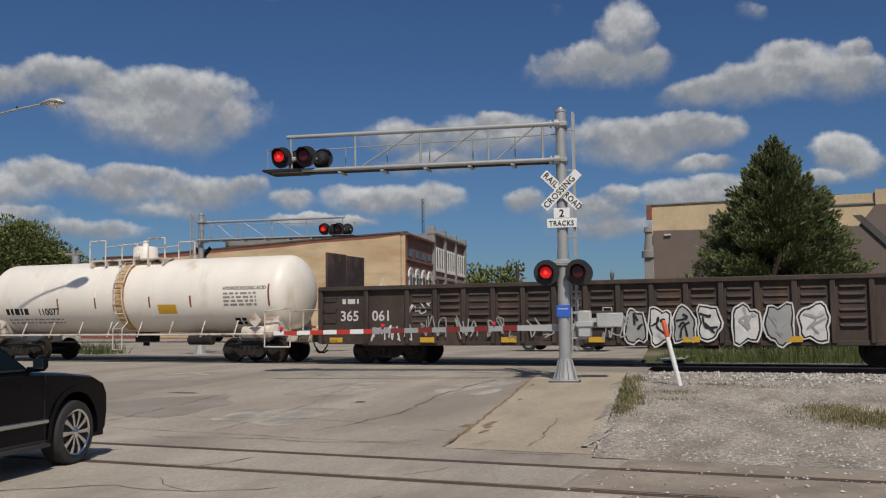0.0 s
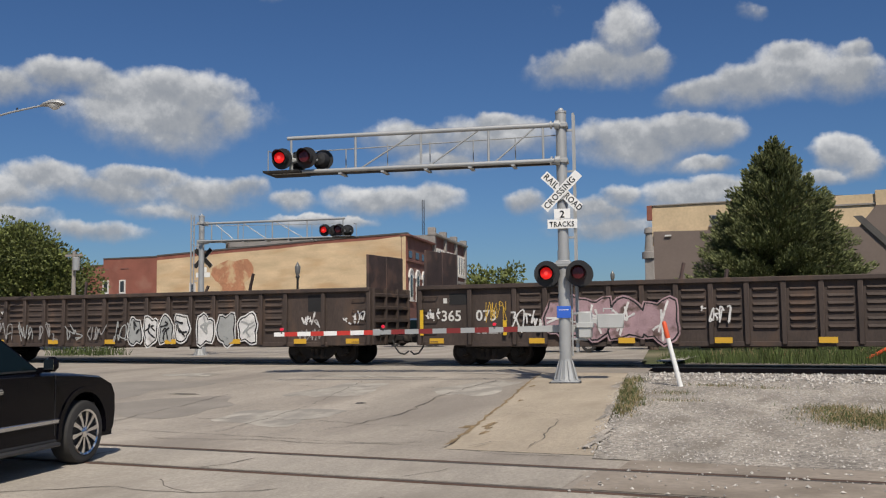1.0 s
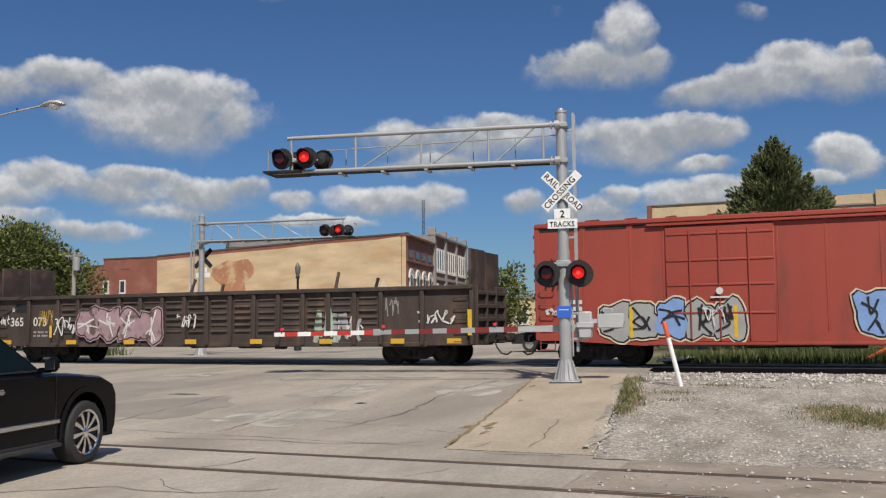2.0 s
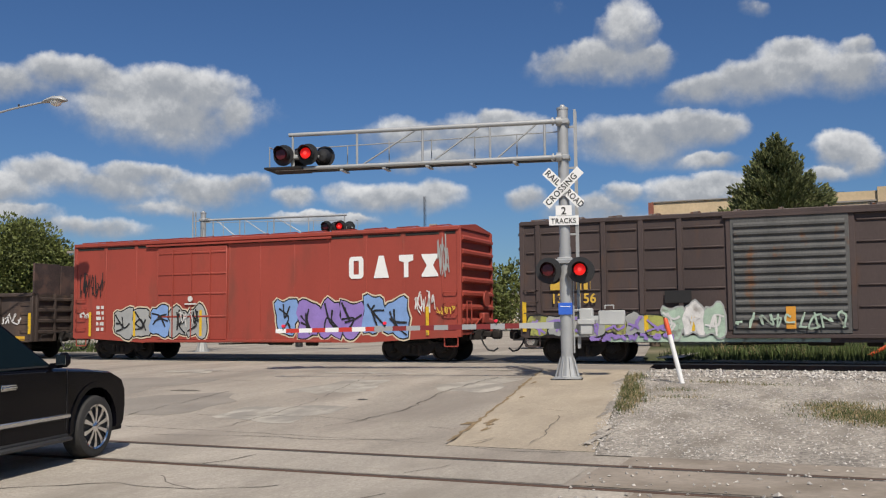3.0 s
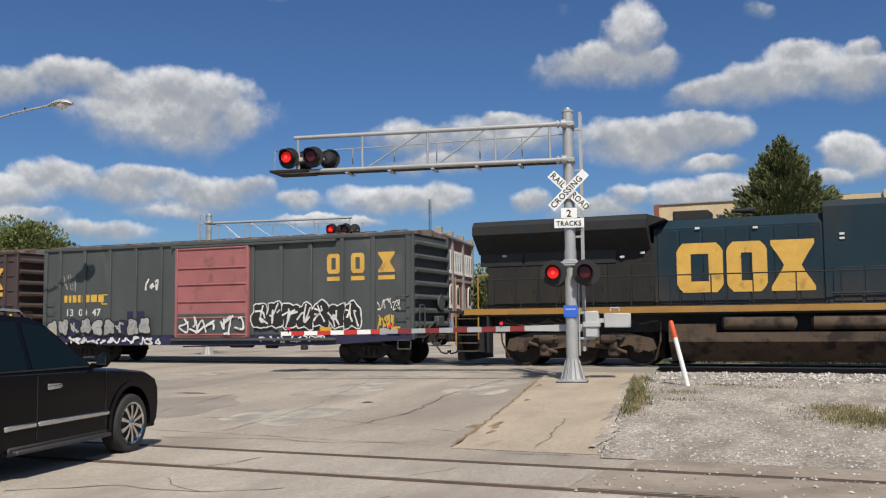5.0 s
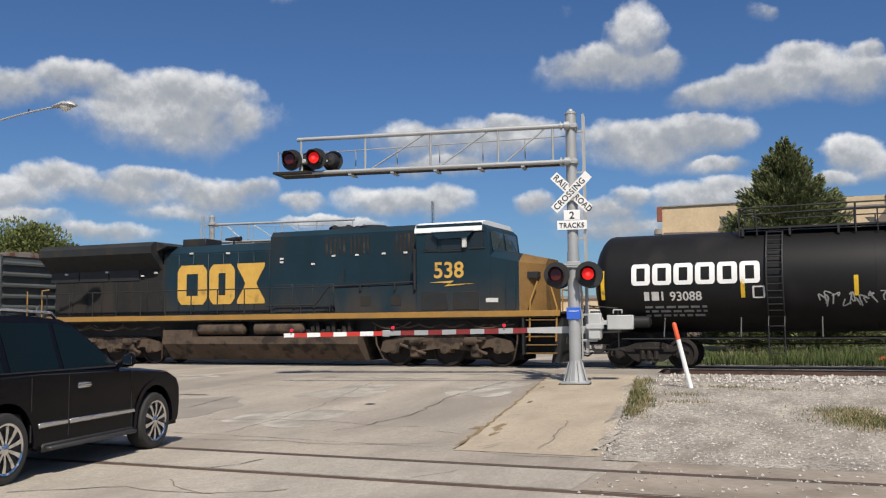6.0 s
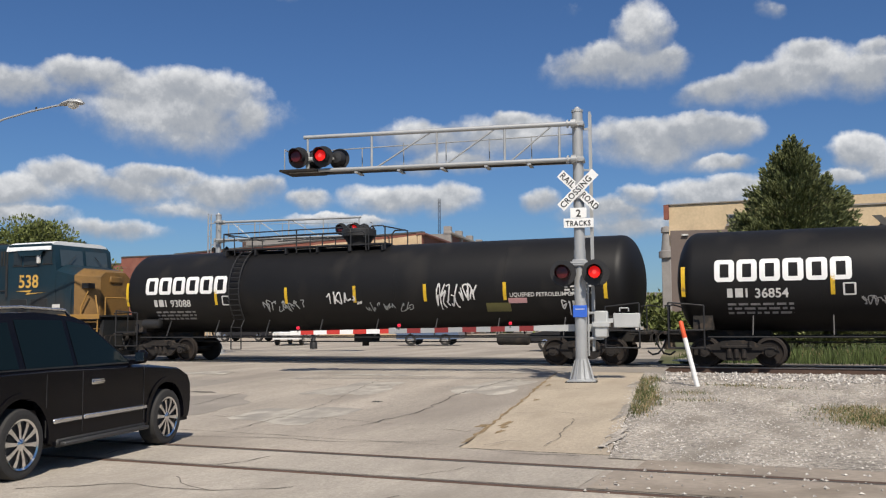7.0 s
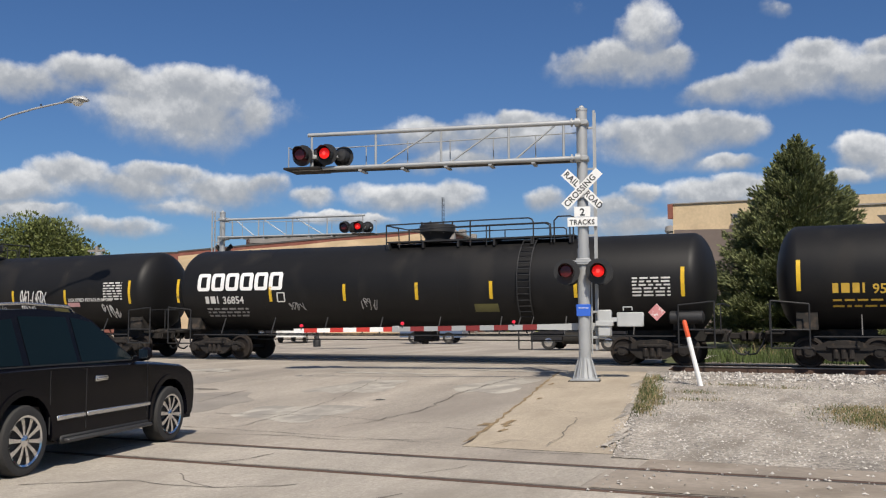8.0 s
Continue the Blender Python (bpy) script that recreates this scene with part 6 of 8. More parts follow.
    s2 = part("tracks_sign", Geo().box(-0.35, 0.35, -0.168, -0.155, 3.61, 3.83, 0.003), white_paint, mast, "white plate reading tracks")
    if full:
        lettering("sign_word", "2", -0.06, 3.87, 0.24, sign_black, s1, -0.172)
        lettering("sign_word", "TRACKS", -0.30, 3.655, 0.17, sign_black, s2, -0.176, 0.86, 1.12)
    # blue plate, ladder behind, relay box
    bs = part("blue_plate", Geo().box(-0.17, 0.16, -0.165, -0.15, 1.50, 1.78, 0.01), blue_sign, mast, "small blue emergency notice plate")
    part("notice_bar", Geo().box(-0.12, 0.11, -0.169, -0.166, 1.685, 1.70), white_paint, bs)
    lad = Geo()
    for y in (0.22, 0.50):
        lad.box(0.24, 0.30, y - 0.012, y + 0.012, 0.7, 6.45)
    for i in range(19):
        lad.rod((0.27, 0.22, 0.9 + i * 0.3), (0.27, 0.50, 0.9 + i * 0.3), 0.012, seg=6)
    for z in (1.2, 3.4, 5.0, 6.0):
        lad.box(0.1, 0.27, 0.2, 0.24, z, z + 0.05)
    part("ladder", lad, galv, mast)
    cd = Geo().tube([(0.17, 0.05, 0.6), (0.17, 0.05, 2.3), (0.1, 0, 2.5)], 0.022)
    part("conduit", cd, galv, mast)
    return mast


near_mast = crossing_mast(pose(-5.84, 21.76, ground_z(21.76) + 0.03, 0, 0, 10), "galvanised cantilever crossing signal with crossbuck and flashing red lights")
far_mast = crossing_mast(pose(-26.85, 36.0, -0.05, 0, 0, 190), "galvanised cantilever crossing signal beyond the tracks seen from behind")

# lowered gate beside each mast


dull_red = paint("dull_red_sheeting", (0.20, 0.02, 0.02), 0.6, var=0.15, bump=0.02)


def crossing_gate(m, label):
    gate = thing("crossing_gate", label, "crossing gate", m, group="crossing gates")
    mech = part("mechanism", Geo().box(0.30, 0.62, 0.02, 0.40, 1.05, 1.68, 0.03).box(0.26, 0.66, -0.02, 0.44, 1.30, 1.42, 0.01), alu, gate, "grey gate mechanism box")
    part("mounting_bracket", Geo().box(0.08, 0.52, 0.10, 0.30, 1.0, 1.06, 0.01), galv, gate)
    part("mounting_bracket", Geo().box(0.08, 0.40, 0.10, 0.30, 1.60, 1.66, 0.01), galv, gate)
    cw = Geo()
    for y in (0.05, 0.36):
        cw.box(0.55, 1.15, y - 0.015, y + 0.015, 1.40, 1.50)
        cw.box(0.75, 1.36, y - 0.05, y + 0.05, 1.28, 1.62, 0.02)
    cw.tube([(0.9, 0.05, 1.66), (0.9, 0.05, 1.74), (1.1, 0.05, 1.74), (1.1, 0.05, 1.66)], 0.015)
    part("counterweight", cw, alu, gate, "grey counterweight plates")
    part("arm_root", Geo().prism([(0.45, 1.38), (-1.15, 1.34), (-1.15, 1.215), (0.45, 1.19)], 0.19, 0.25), alu, gate)

    def arm_z(x):
        return 1.285 + 0.0131 * (x + 0.45)
    edges = spread(-7.12, -1.15, 18)
    spans = [(-7.40, -7.12, white_paint)]
    for i, (u, v) in enumerate(zip(edges, edges[1:])):
        spans.append((u, v, (red_paint if u < -4.7 else dull_red) if i % 2 == 0 else (white_paint if u < -4.7 else galv)))
    for u, v, coat in spans:
        h = 0.052 + 0.002 * (u + 7.4)
        part("arm_stripe", Geo().prism([(u, arm_z(u) - h), (u, arm_z(u) + h), (v, arm_z(v) + h), (v, arm_z(v) - h)], 0.20, 0.235), coat, gate)
    part("arm_splice", Geo().box(-4.78, -4.60, 0.185, 0.25, arm_z(-4.7) - 0.08, arm_z(-4.7) + 0.08, 0.01), galv, gate)
    for x, z in ((-1.72, 1.36), (-4.52, 1.33), (-7.2, 1.28)):
        lm = part("gate_lamp", Geo().box(x - 0.03, x + 0.03, 0.2, 0.26, z - 0.08, z, 0.01), black_metal, gate)
        part("lamp_lens", Geo().lathe((x, 0.23, z + 0.04), (0, -1, 0), [(-0.05, 0.0), (-0.04, 0.04), (0.04, 0.04), (0.05, 0.0)], 12), tip_red, lm)
    return gate


crossing_gate(pose(-5.84, 21.76, ground_z(21.76) + 0.0, 0, 0, 10), "lowered crossing gate with red and white striped arm")
crossing_gate(pose(-26.85, 36.0, -0.05, 0, 0, 190), "lowered crossing gate beyond the tracks")

# ---------------------------------------------------------------- tracks and street surface
ballast_mat = paint("ballast_bed", (0.20, 0.175, 0.15), 0.97, var=0.3, scale=1.5, grain=14, bump=0.9, dirt=(0.10, 0.085, 0.07), dirt_at=0.5, dirt_scale=1.2)


def strip_sheet(name, xs, ys, z, material, label, category):
    g = Geo()
    for y, zz in zip(ys, z):
        g.v += [(x, y, zz) for x in xs]
    n = len(xs)
    for j in range(len(ys) - 1):
        g.f += [(j * n + i, j * n + i + 1, (j + 1) * n + i + 1, (j + 1) * n + i) for i in range(n - 1)]
    return solid(name, g, material, label, category, kind="structure")


for a, b in ((-5.3, 70.0), (-130.0, -70.0)):
    strip_sheet("ballast", spread(a, b, 30), (24.9, 26.2, 27.2, 28.9, 30.6, 31.6, 33.2), (-0.10, -0.16, -0.19, -0.20, -0.19, -0.2, -0.10), ballast_mat, "brown grimy ballast bed under the main line", "ballast")


def rail(y, x0, x1, z, name="rail"):
    r_ob = thing(name, "worn steel rail with rusty web and polished head", "rail", kind="structure")
    g = Geo()
    g.box(x0, x1, y - 0.07, y + 0.07, z - 0.17, z - 0.15)
    g.box(x0, x1, y - 0.012, y + 0.012, z - 0.15, z - 0.04)
    part("web", g, rail_side, r_ob)
    part("head", Geo().box(x0, x1, y - 0.036, y + 0.036, z - 0.04, z, 0.008), rail_top, r_ob)
    return r_ob


for y in (28.16, 29.65):
    rail(y, -130, 70, 0.0)
tie = Geo().box(-0.115, 0.115, -1.3, 1.3, -0.17, 0.0, 0.012).mesh("tie", tie_mat)
bed = thing("tie_row", "row of dark weathered timber ties", "ties", kind="structure")
k = -4.9
while k < 40:
    ob = new("tie", tie)
    ob.parent = bed
    ob.location, ob.rotation_euler = (k + rng.uniform(-0.03, 0.03), 28.9 + rng.uniform(-0.05, 0.05), -0.172), (0, 0, rng.uniform(-0.02, 0.02))
    k += 0.53
# dark panels painting in the train's shadow between and behind the rails
shadow_mat = paint("train_shadow_dark", (0.045, 0.042, 0.038), 0.85, var=0.25, scale=1.5, grain=20, bump=0.3, dirt=(0.10, 0.09, 0.075), dirt_at=0.58, dirt_soft=0.15, dirt_scale=1.6)
shadow_panel_mesh = Geo().box(-1.19, 1.19, -0.60, 0.60, -0.05, 0.0, 0.01).mesh("panel", shadow_mat)
panels = thing("shadow_panels", "dark panels painting in the train shadow between the rails", "crossing panels", kind="structure")
for row_y in (28.905, 30.38):
    for k in range(18):
        ob = new("panel", shadow_panel_mesh)
        ob.parent = panels
        ob.location = (-6.9 - 2.4 * k, row_y, ground_z(row_y) + 0.012)
# dark sheet that puts the shadow cast behind the train into the road's colour
strip_sheet("shadow_band", [-70, -50, -35, -22, -14, -9, -6.1], (31.0, 32.2, 33.9), (ground_z(31) + 0.008,) * 3,
            paint("dark_shadow_band", (0.075, 0.070, 0.064), 0.92, var=0.25, scale=0.8, grain=20, bump=0.4, dirt=(0.12, 0.11, 0.095), dirt_at=0.56, dirt_soft=0.2, dirt_scale=0.9), "dark band painting in the train shadow behind the rails", "road")
# old siding set into the street
for y in (9.62, 11.16):
    r_ob = thing("street_rail", "old rail set flush into the street", "rail", kind="structure")
    part("head", Geo().box(-70, 40, y - 0.035, y + 0.035, -0.44, -0.389, 0.006), rail_side, r_ob)
    s = 1 if y < 10 else -1
    part("flangeway", Geo().box(-70, 40, min(y + s * 0.036, y + s * 0.09), max(y + s * 0.036, y + s * 0.09), -0.43, -0.394), tar, r_ob, "dark flangeway groove along the rail")
dirt_mat = paint("siding_dirt", (0.297, 0.252, 0.2025), 0.97, var=0.22, scale=0.9, grain=12, bump=0.8, dirt=(0.18, 0.1485, 0.1125), dirt_at=0.5, dirt_soft=0.2, dirt_scale=0.7)
strip_sheet("siding_bed", [-2.6, 0, 4, 12, 40], (9.76, 11.03), (-0.392, -0.392), dirt_mat, "brown dirt between the old siding rails", "dirt")
strip_sheet("siding_bed", [-1.9, 0, 4, 12, 40], (6.0, 9.55), (-0.393, -0.393), dirt_mat, "brown dirt beside the old siding", "dirt")
strip_sheet("siding_bed", [-2.4, 0, 4, 12, 40], (11.22, 12.0), (-0.391, -0.389), dirt_mat, "brown dirt beside the old siding", "dirt")
apron_mat = paint("pale_concrete_apron", (0.3735, 0.3348, 0.2808), 0.93, var=0.20, scale=0.9, grain=24, bump=0.4, dirt=(0.2565, 0.225, 0.1845), dirt_at=0.5, dirt_soft=0.22, dirt_scale=0.8, along=0.4, pebble=50)
strip_sheet("concrete_apron", spread(-60, -1.95, 24), (-5, 2, 6, 9.54), (-0.395, -0.395, -0.395, -0.395), apron_mat, "pale worn concrete apron beside the flush rails", "road")
strip_sheet("concrete_band", spread(-60, -2.7, 24), (9.76, 11.03), (-0.395, -0.395), apron_mat, "pale concrete between the flush rails", "road")


def crack(pts, width, material, name, label, seed, base=ground_z, lift=0.006, jag=0.05):
    """A wandering crack or seam in the pavement."""
    r = random.Random(seed)
    fine_pts = []
    for (x0, y0), (x1, y1) in zip(pts, pts[1:]):
        n = max(2, int(math.hypot(x1 - x0, y1 - y0) / 0.25))
        for i in range(n):
            t = i / n
            fine_pts.append((x0 + (x1 - x0) * t + r.uniform(-jag, jag), y0 + (y1 - y0) * t + r.uniform(-jag, jag)))
    g = Geo()
    for i, (x, y) in enumerate(fine_pts):
        a, b = fine_pts[max(0, i - 1)], fine_pts[min(len(fine_pts) - 1, i + 1)]
        d = math.hypot(b[0] - a[0], b[1] - a[1]) or 1
        w = width * r.uniform(0.3, 1.2) / 2
        nx, ny = -(b[1] - a[1]) / d * w, (b[0] - a[0]) / d * w
        g.v += [(x + nx, y + ny, base(y) + lift), (x - nx, y - ny, base(y) + lift)]
    g.f += [(2 * i, 2 * i + 1, 2 * i + 3, 2 * i + 2) for i in range(len(fine_pts) - 1)]
    return solid(name, g, material, label, "pavement crack", kind="structure")


crack_mat = paint("crack_dirt", (0.13, 0.115, 0.095), 0.97, var=0.3, bump=0.3)
kerb_dirt = paint("kerb_dirt", (0.24, 0.17, 0.09), 0.97, var=0.35, scale=4, bump=0.4)
crack([(kerb_x(y), y) for y in spread(12.4, 24.2, 12)], 0.07, kerb_dirt, "kerb_seam", "dirty seam where the sidewalk meets the street", 1, lift=0.042, jag=0.03)
for i, pts in enumerate((((-12, 12.9), (-8.5, 12.7), (-5.2, 12.4)), ((-5.1, 12.4), (-4.2, 12.0), (-3.0, 12.15)), ((-7.2, 8.9), (-6.6, 8.4), (-6.0, 8.2)),
                         ((-16, 20.6), (-11, 20.2), (-8.2, 20.4)), ((-14, 24.4), (-10, 24.2), (-7.4, 24.4)), ((-9.4, 13.0), (-9.9, 17.0), (-11.2, 22.0)), ((-22, 23), (-16, 22.6), (-12, 23.1)), ((-11, 14.6), (-8.6, 14.9), (-7.2, 14.5), (-6.3, 14.7)), ((-6.1, 14.2), (-5.6, 14.0), (-5.4, 14.6)))):
    crack(pts, 0.022, crack_mat, "road_crack", "thin dark crack across the street", 20 + i)
for i, pts in enumerate((((-3.9, 12.5), (-4.1, 14.2), (-4.4, 16.0)), ((-5.6, 16.2), (-4.9, 16.5), (-4.3, 16.3), (-3.7, 16.45)), ((-4.8, 12.4), (-4.6, 12.9), (-4.1, 13.1)), ((-6.2, 20.0), (-5.5, 20.2), (-4.5, 19.9)))):
    crack(pts, 0.018, crack_mat, "sidewalk_crack", "thin crack in the sidewalk slab", 60 + i, lift=0.041)


def patch_on(name, cx, cy, rx, ry, material, label, seed, lift=0.004, base=ground_z):
    r = random.Random(seed)
    g = Geo()
    loop = [(x, y) for x, y in blob(cx, cy, rx, ry, r, 30, 0.3)]
    g.v.append((cx, cy, base(cy) + lift))
    for s in (0.5, 1.0):
        for x, y in loop:
            yy = cy + (y - cy) * s
            g.v.append((cx + (x - cx) * s, yy, base(yy) + lift))
    n = len(loop)
    for i in range(n):
        j = (i + 1) % n
        g.f += [(0, 1 + i, 1 + j), (1 + i, 1 + n + i, 1 + n + j, 1 + j)]
    return solid(name, g, material, label, "pavement patch", kind="structure")


new_tar = paint("fresh_asphalt", (0.262, 0.234, 0.198), 0.92, var=0.15, scale=1, grain=20, bump=0.4)
patch_on("asphalt_patch", -6.3, 25.9, 1.5, 1.2, new_tar, "darker asphalt patch beside the rails", 3, 0.006)
patch_on("pale_patch", -11.5, 22.8, 1.6, 0.22, patchy, "pale scraped streak on the street", 4, 0.007)
patch_on("pale_patch", -17.2, 22.6, 0.8, 0.5, patchy, "pale scraped streak on the street", 5, 0.007)
patch_on("pale_patch", -8.2, 24.3, 1.3, 0.15, patchy, "pale scraped streak on the street", 6, 0.008)
patch_on("asphalt_patch", -5.62, 14.7, 0.10, 0.16, kerb_dirt, "crumbled dark pothole at the kerb", 7, 0.007)
patch_on("asphalt_patch", -9.0, 17.4, 0.10, 0.10, tar, "small dark tar spot", 8, 0.008)
patch_on("asphalt_patch", -14.0, 18.2, 0.35, 0.10, crack_mat, "dark worn spot on the street", 9, 0.008)

wear = random.Random(77)
for k in range(6):
    y = wear.uniform(13.6, 22.5)
    patch_on("kerb_crumble", kerb_x(y) + wear.uniform(0.14, 0.30), y, wear.uniform(0.03, 0.07), wear.uniform(0.08, 0.20), kerb_dirt, "crumbled brown edge of the kerb", 100 + k, 0.043)
for k in range(6):
    y = wear.uniform(12.6, 21.5)
    patch_on("gravel_spill", walk_x(y) - wear.uniform(0.0, 0.08), y, wear.uniform(0.05, 0.12), wear.uniform(0.3, 0.8), gravel, "gravel spilled over the sidewalk edge", 120 + k, 0.044)
for k, (x, y, rx, ry) in enumerate(((-9.6, 15.2, 1.0, 1.1), (-13.0, 16.0, 1.5, 1.6), (-7.6, 20.5, 0.7, 1.5), (-16.5, 19.0, 1.6, 1.8), (-10.6, 19.6, 0.8, 1.4))):
    patch_on("worn_patch", x, y, rx, ry, new_tar if k % 2 else patchy, "worn patch of older paving in the street", 140 + k, 0.0035)
for k, pts in enumerate((((-8.2, 7.6), (-7.3, 8.3), (-6.2, 8.2), (-5.2, 8.9)), ((-5.6, 6.6), (-4.6, 7.6), (-4.2, 8.9)), ((-9.8, 12.0), (-8.1, 12.4), (-7.0, 12.2), (-5.4, 12.9)), ((-4.6, 9.9), (-4.2, 10.9)), ((-7.2, 9.8), (-7.0, 11.0)), ((-9.3, 9.8), (-9.4, 11.0)), ((-7.8, 13.4), (-7.4, 16.0), (-7.9, 19.0), (-7.7, 22.5)), ((-12.2, 13.2), (-12.9, 18.5)), ((-3.4, 7.4), (-2.9, 8.6), (-2.2, 9.2)))):
    crack(pts, 0.03, crack_mat, "road_crack", "thin dark crack across the street", 160 + k, lift=0.010, jag=0.07)

# stones: ballast shoulder and loose gravel


def stones(name, spots, material, label):
    g = Geo()
    for x, y, z, s in spots:
        k = len(g.v)
        pts = [(1, 0, 0), (-1, 0, 0), (0, 1, 0), (0, -1, 0), (0, 0, 1), (0, 0, -1)]
        for p in pts:
            m = s * rng.uniform(0.6, 1.25)
            g.v.append((x + p[0] * m + rng.uniform(-.3, .3) * s, y + p[1] * m + rng.uniform(-.3, .3) * s, z + p[2] * m * 0.7 + rng.uniform(-.2, .2) * s))
        for a, b, c in ((0, 2, 4), (2, 1, 4), (1, 3, 4), (3, 0, 4), (2, 0, 5), (1, 2, 5), (3, 1, 5), (0, 3, 5)):
            g.f.append((k + a, k + b, k + c))
    return solid(name, g, material, label, "gravel", kind="stuff", angle=10)


spots = []
for _ in range(2600):
    x = rng.uniform(-4.4, 9)
    y = rng.uniform(21.6, 26.4)
    if rng.random() < (0.25 if y < 22.6 else 1):
        spots.append((x, y, ground_z(y) + 0.02 if y < 25 else -0.10, rng.uniform(0.025, 0.07)))
for _ in range(700):
    spots.append((rng.uniform(-4.6, 12), rng.uniform(26.2, 27.6), -0.17, rng.uniform(0.025, 0.05)))
for _ in range(15000):
    y = rng.uniform(12.0, 22.5)
    spots.append((walk_x(y) + 0.02 + (6.5 - walk_x(y)) * rng.random(), y, ground_z(y) + 0.014, 0.007 + 0.022 * rng.random() ** 3))
for _ in range(900):
    y = rng.uniform(12.3, 22.0)
    spots.append((walk_x(y) + rng.gauss(0.02, 0.09), y, ground_z(y) + 0.035, rng.uniform(0.008, 0.022)))
for _ in range(420):
    spots.append((rng.uniform(-2.6, 3.5), rng.uniform(7.2, 12.0), -0.385, rng.uniform(0.01, 0.03)))
for x, y, s in ((-0.95, 9.25, 0.06), (-0.75, 9.3, 0.07), (-0.55, 9.7, 0.06), (-0.68, 9.6, 0.035), (0.2, 9.45, 0.035)):
    spots.append((x, y, -0.37, s))
stones("loose_stones", spots, stone_mat, "pale limestone ballast and loose stones on the lot")


def tuft_field(name, spots, material, label, hmin, hmax, width=0.007, lean=0.8):
    g = Geo()
    for x, y, z, s in spots:
        a = rng.uniform(0, 6.28)
        h = rng.uniform(hmin, hmax) * s
        dx, dy = math.cos(a) * width, math.sin(a) * width
        lx, ly = rng.uniform(-lean, lean) * h, rng.uniform(-lean, lean) * h
        k = len(g.v)
        g.v += [(x - dx, y - dy, z), (x + dx, y + dy, z), (x + dx * 0.6 + lx * 0.4, y + dy * 0.6 + ly * 0.4, z + h * 0.6), (x - dx * 0.6 + lx * 0.4, y - dy * 0.6 + ly * 0.4, z + h * 0.6), (x + lx, y + ly, z + h)]
        g.f += [(k, k + 1, k + 2, k + 3), (k + 3, k + 2, k + 4)]
    return solid(name, g, material, label, "grass", kind="stuff")


def scatter(n, fx, fy, fz, size=1.0):
    out = []
    for _ in range(n):
        x, y = fx(), fy()
        out.append((x, y, fz(y), size * rng.uniform(0.6, 1.2)))
    return out


edge = []
tufts = [(rng.uniform(17.0, 22.6), rng.uniform(0.05, 0.4), rng.uniform(0.12, 0.4)) for _ in range(16)]
for _ in range(3000):
    cy, cx, w = rng.choice(tufts)
    y = rng.gauss(cy, w)
    edge.append((walk_x(y) + abs(rng.gauss(cx, 0.13)) + 0.02, y, ground_z(y), rng.uniform(0.5, 1.2)))
tuft_field("edge_grass", edge[:1400], blade_mat, "green weeds along the sidewalk edge", 0.06, 0.17)
tuft_field("dry_edge_grass", edge[1400:], dry_blade, "dry weeds along the sidewalk edge", 0.05, 0.16)
mat_spots, dry_spots = [], []
for cx, cy, rx, ry, n in ((0.45, 16.9, 0.8, 0.7, 4200), (1.6, 16.1, 1.3, 0.6, 4600), (0.0, 17.9, 0.7, 0.7, 1400), (-3.1, 20.0, 0.5, 0.3, 220), (-2.9, 18.8, 0.6, 0.2, 160), (-2.4, 21.6, 0.7, 0.22, 260), (-1.4, 21.2, 0.8, 0.15, 160), (3.5, 19.6, 2.0, 0.5, 500)):
    for _ in range(n):
        x, y = rng.gauss(cx, rx * 0.5), rng.gauss(cy, ry * 0.5)
        (mat_spots if rng.random() < 0.42 else dry_spots).append((x, y, ground_z(y), rng.uniform(0.4, 1.1)))
tuft_field("lot_weeds", mat_spots, blade_mat, "low green weeds in the gravel", 0.03, 0.12)
tuft_field("dry_lot_weeds", dry_spots, dry_blade, "low dry weeds in the gravel", 0.03, 0.11)
tall = scatter(12000, lambda: rng.uniform(-5.6, 12), lambda: rng.uniform(32.4, 39.0), lambda y: -0.1)
tall += scatter(2600, lambda: rng.gauss(rng.choice((-1.6, 0.2, 1.2, 3, 5.5)), 0.8), lambda: rng.uniform(33.5, 37.5), lambda y: -0.1, 1.7)
tuft_field("tall_grass", tall, blade_mat, "tall green grass beyond the tracks", 0.20, 0.42, 0.014, 0.4)
tuft_field("seed_heads", scatter(700, lambda: rng.uniform(-4, 9), lambda: rng.uniform(34, 37), lambda y: -0.1, 1.2), dry_blade, "pale seed heads in the tall grass", 0.3, 0.5, 0.012)
left = scatter(420, lambda: rng.choice((-33.5, -31.5)) + rng.gauss(0, 0.5), lambda: rng.uniform(34, 36), lambda y: 0.0)
tuft_field("kerb_weeds", left, blade_mat, "weeds beside the far street corner", 0.3, 0.75, 0.02)
strip_sheet("far_kerb", [-5.4, -5.0, -4.6], (30.9, 36.0), (0.03, 0.03), patchy, "pale concrete ramp beyond the tracks", "sidewalk")

# leaning marker post
mk = thing("marker_post", "leaning white marker post with orange-red top", "marker post", pose(-3.14, 21.35, ground_z(21.35), 0, -13, 0))
part("post", Geo().lathe((0, 0, -0.05), (0, 0, 1), [(0, 0.055), (1.15, 0.05), (1.15, 0.0)], 14), white_paint, mk)
part("top", Geo().lathe((0, 0, 1.10), (0, 0, 1), [(0, 0.053), (0.34, 0.052), (0.38, 0.035), (0.39, 0)], 14), paint("orange_red_plastic", (0.70, 0.10, 0.03), 0.5, var=0.1), mk)
mk = thing("marker_post", "fallen orange-red marker in the grass", "marker post", pose(1.0, 34.0, 0.0, 0, 60, 0))
part("post", Geo().lathe((0, 0, 0), (0, 0, 1), [(0, 0.07), (0.9, 0.06), (0.93, 0.0)], 12), paint("orange_red_plastic", (0.70, 0.10, 0.03), 0.5, var=0.1), mk)

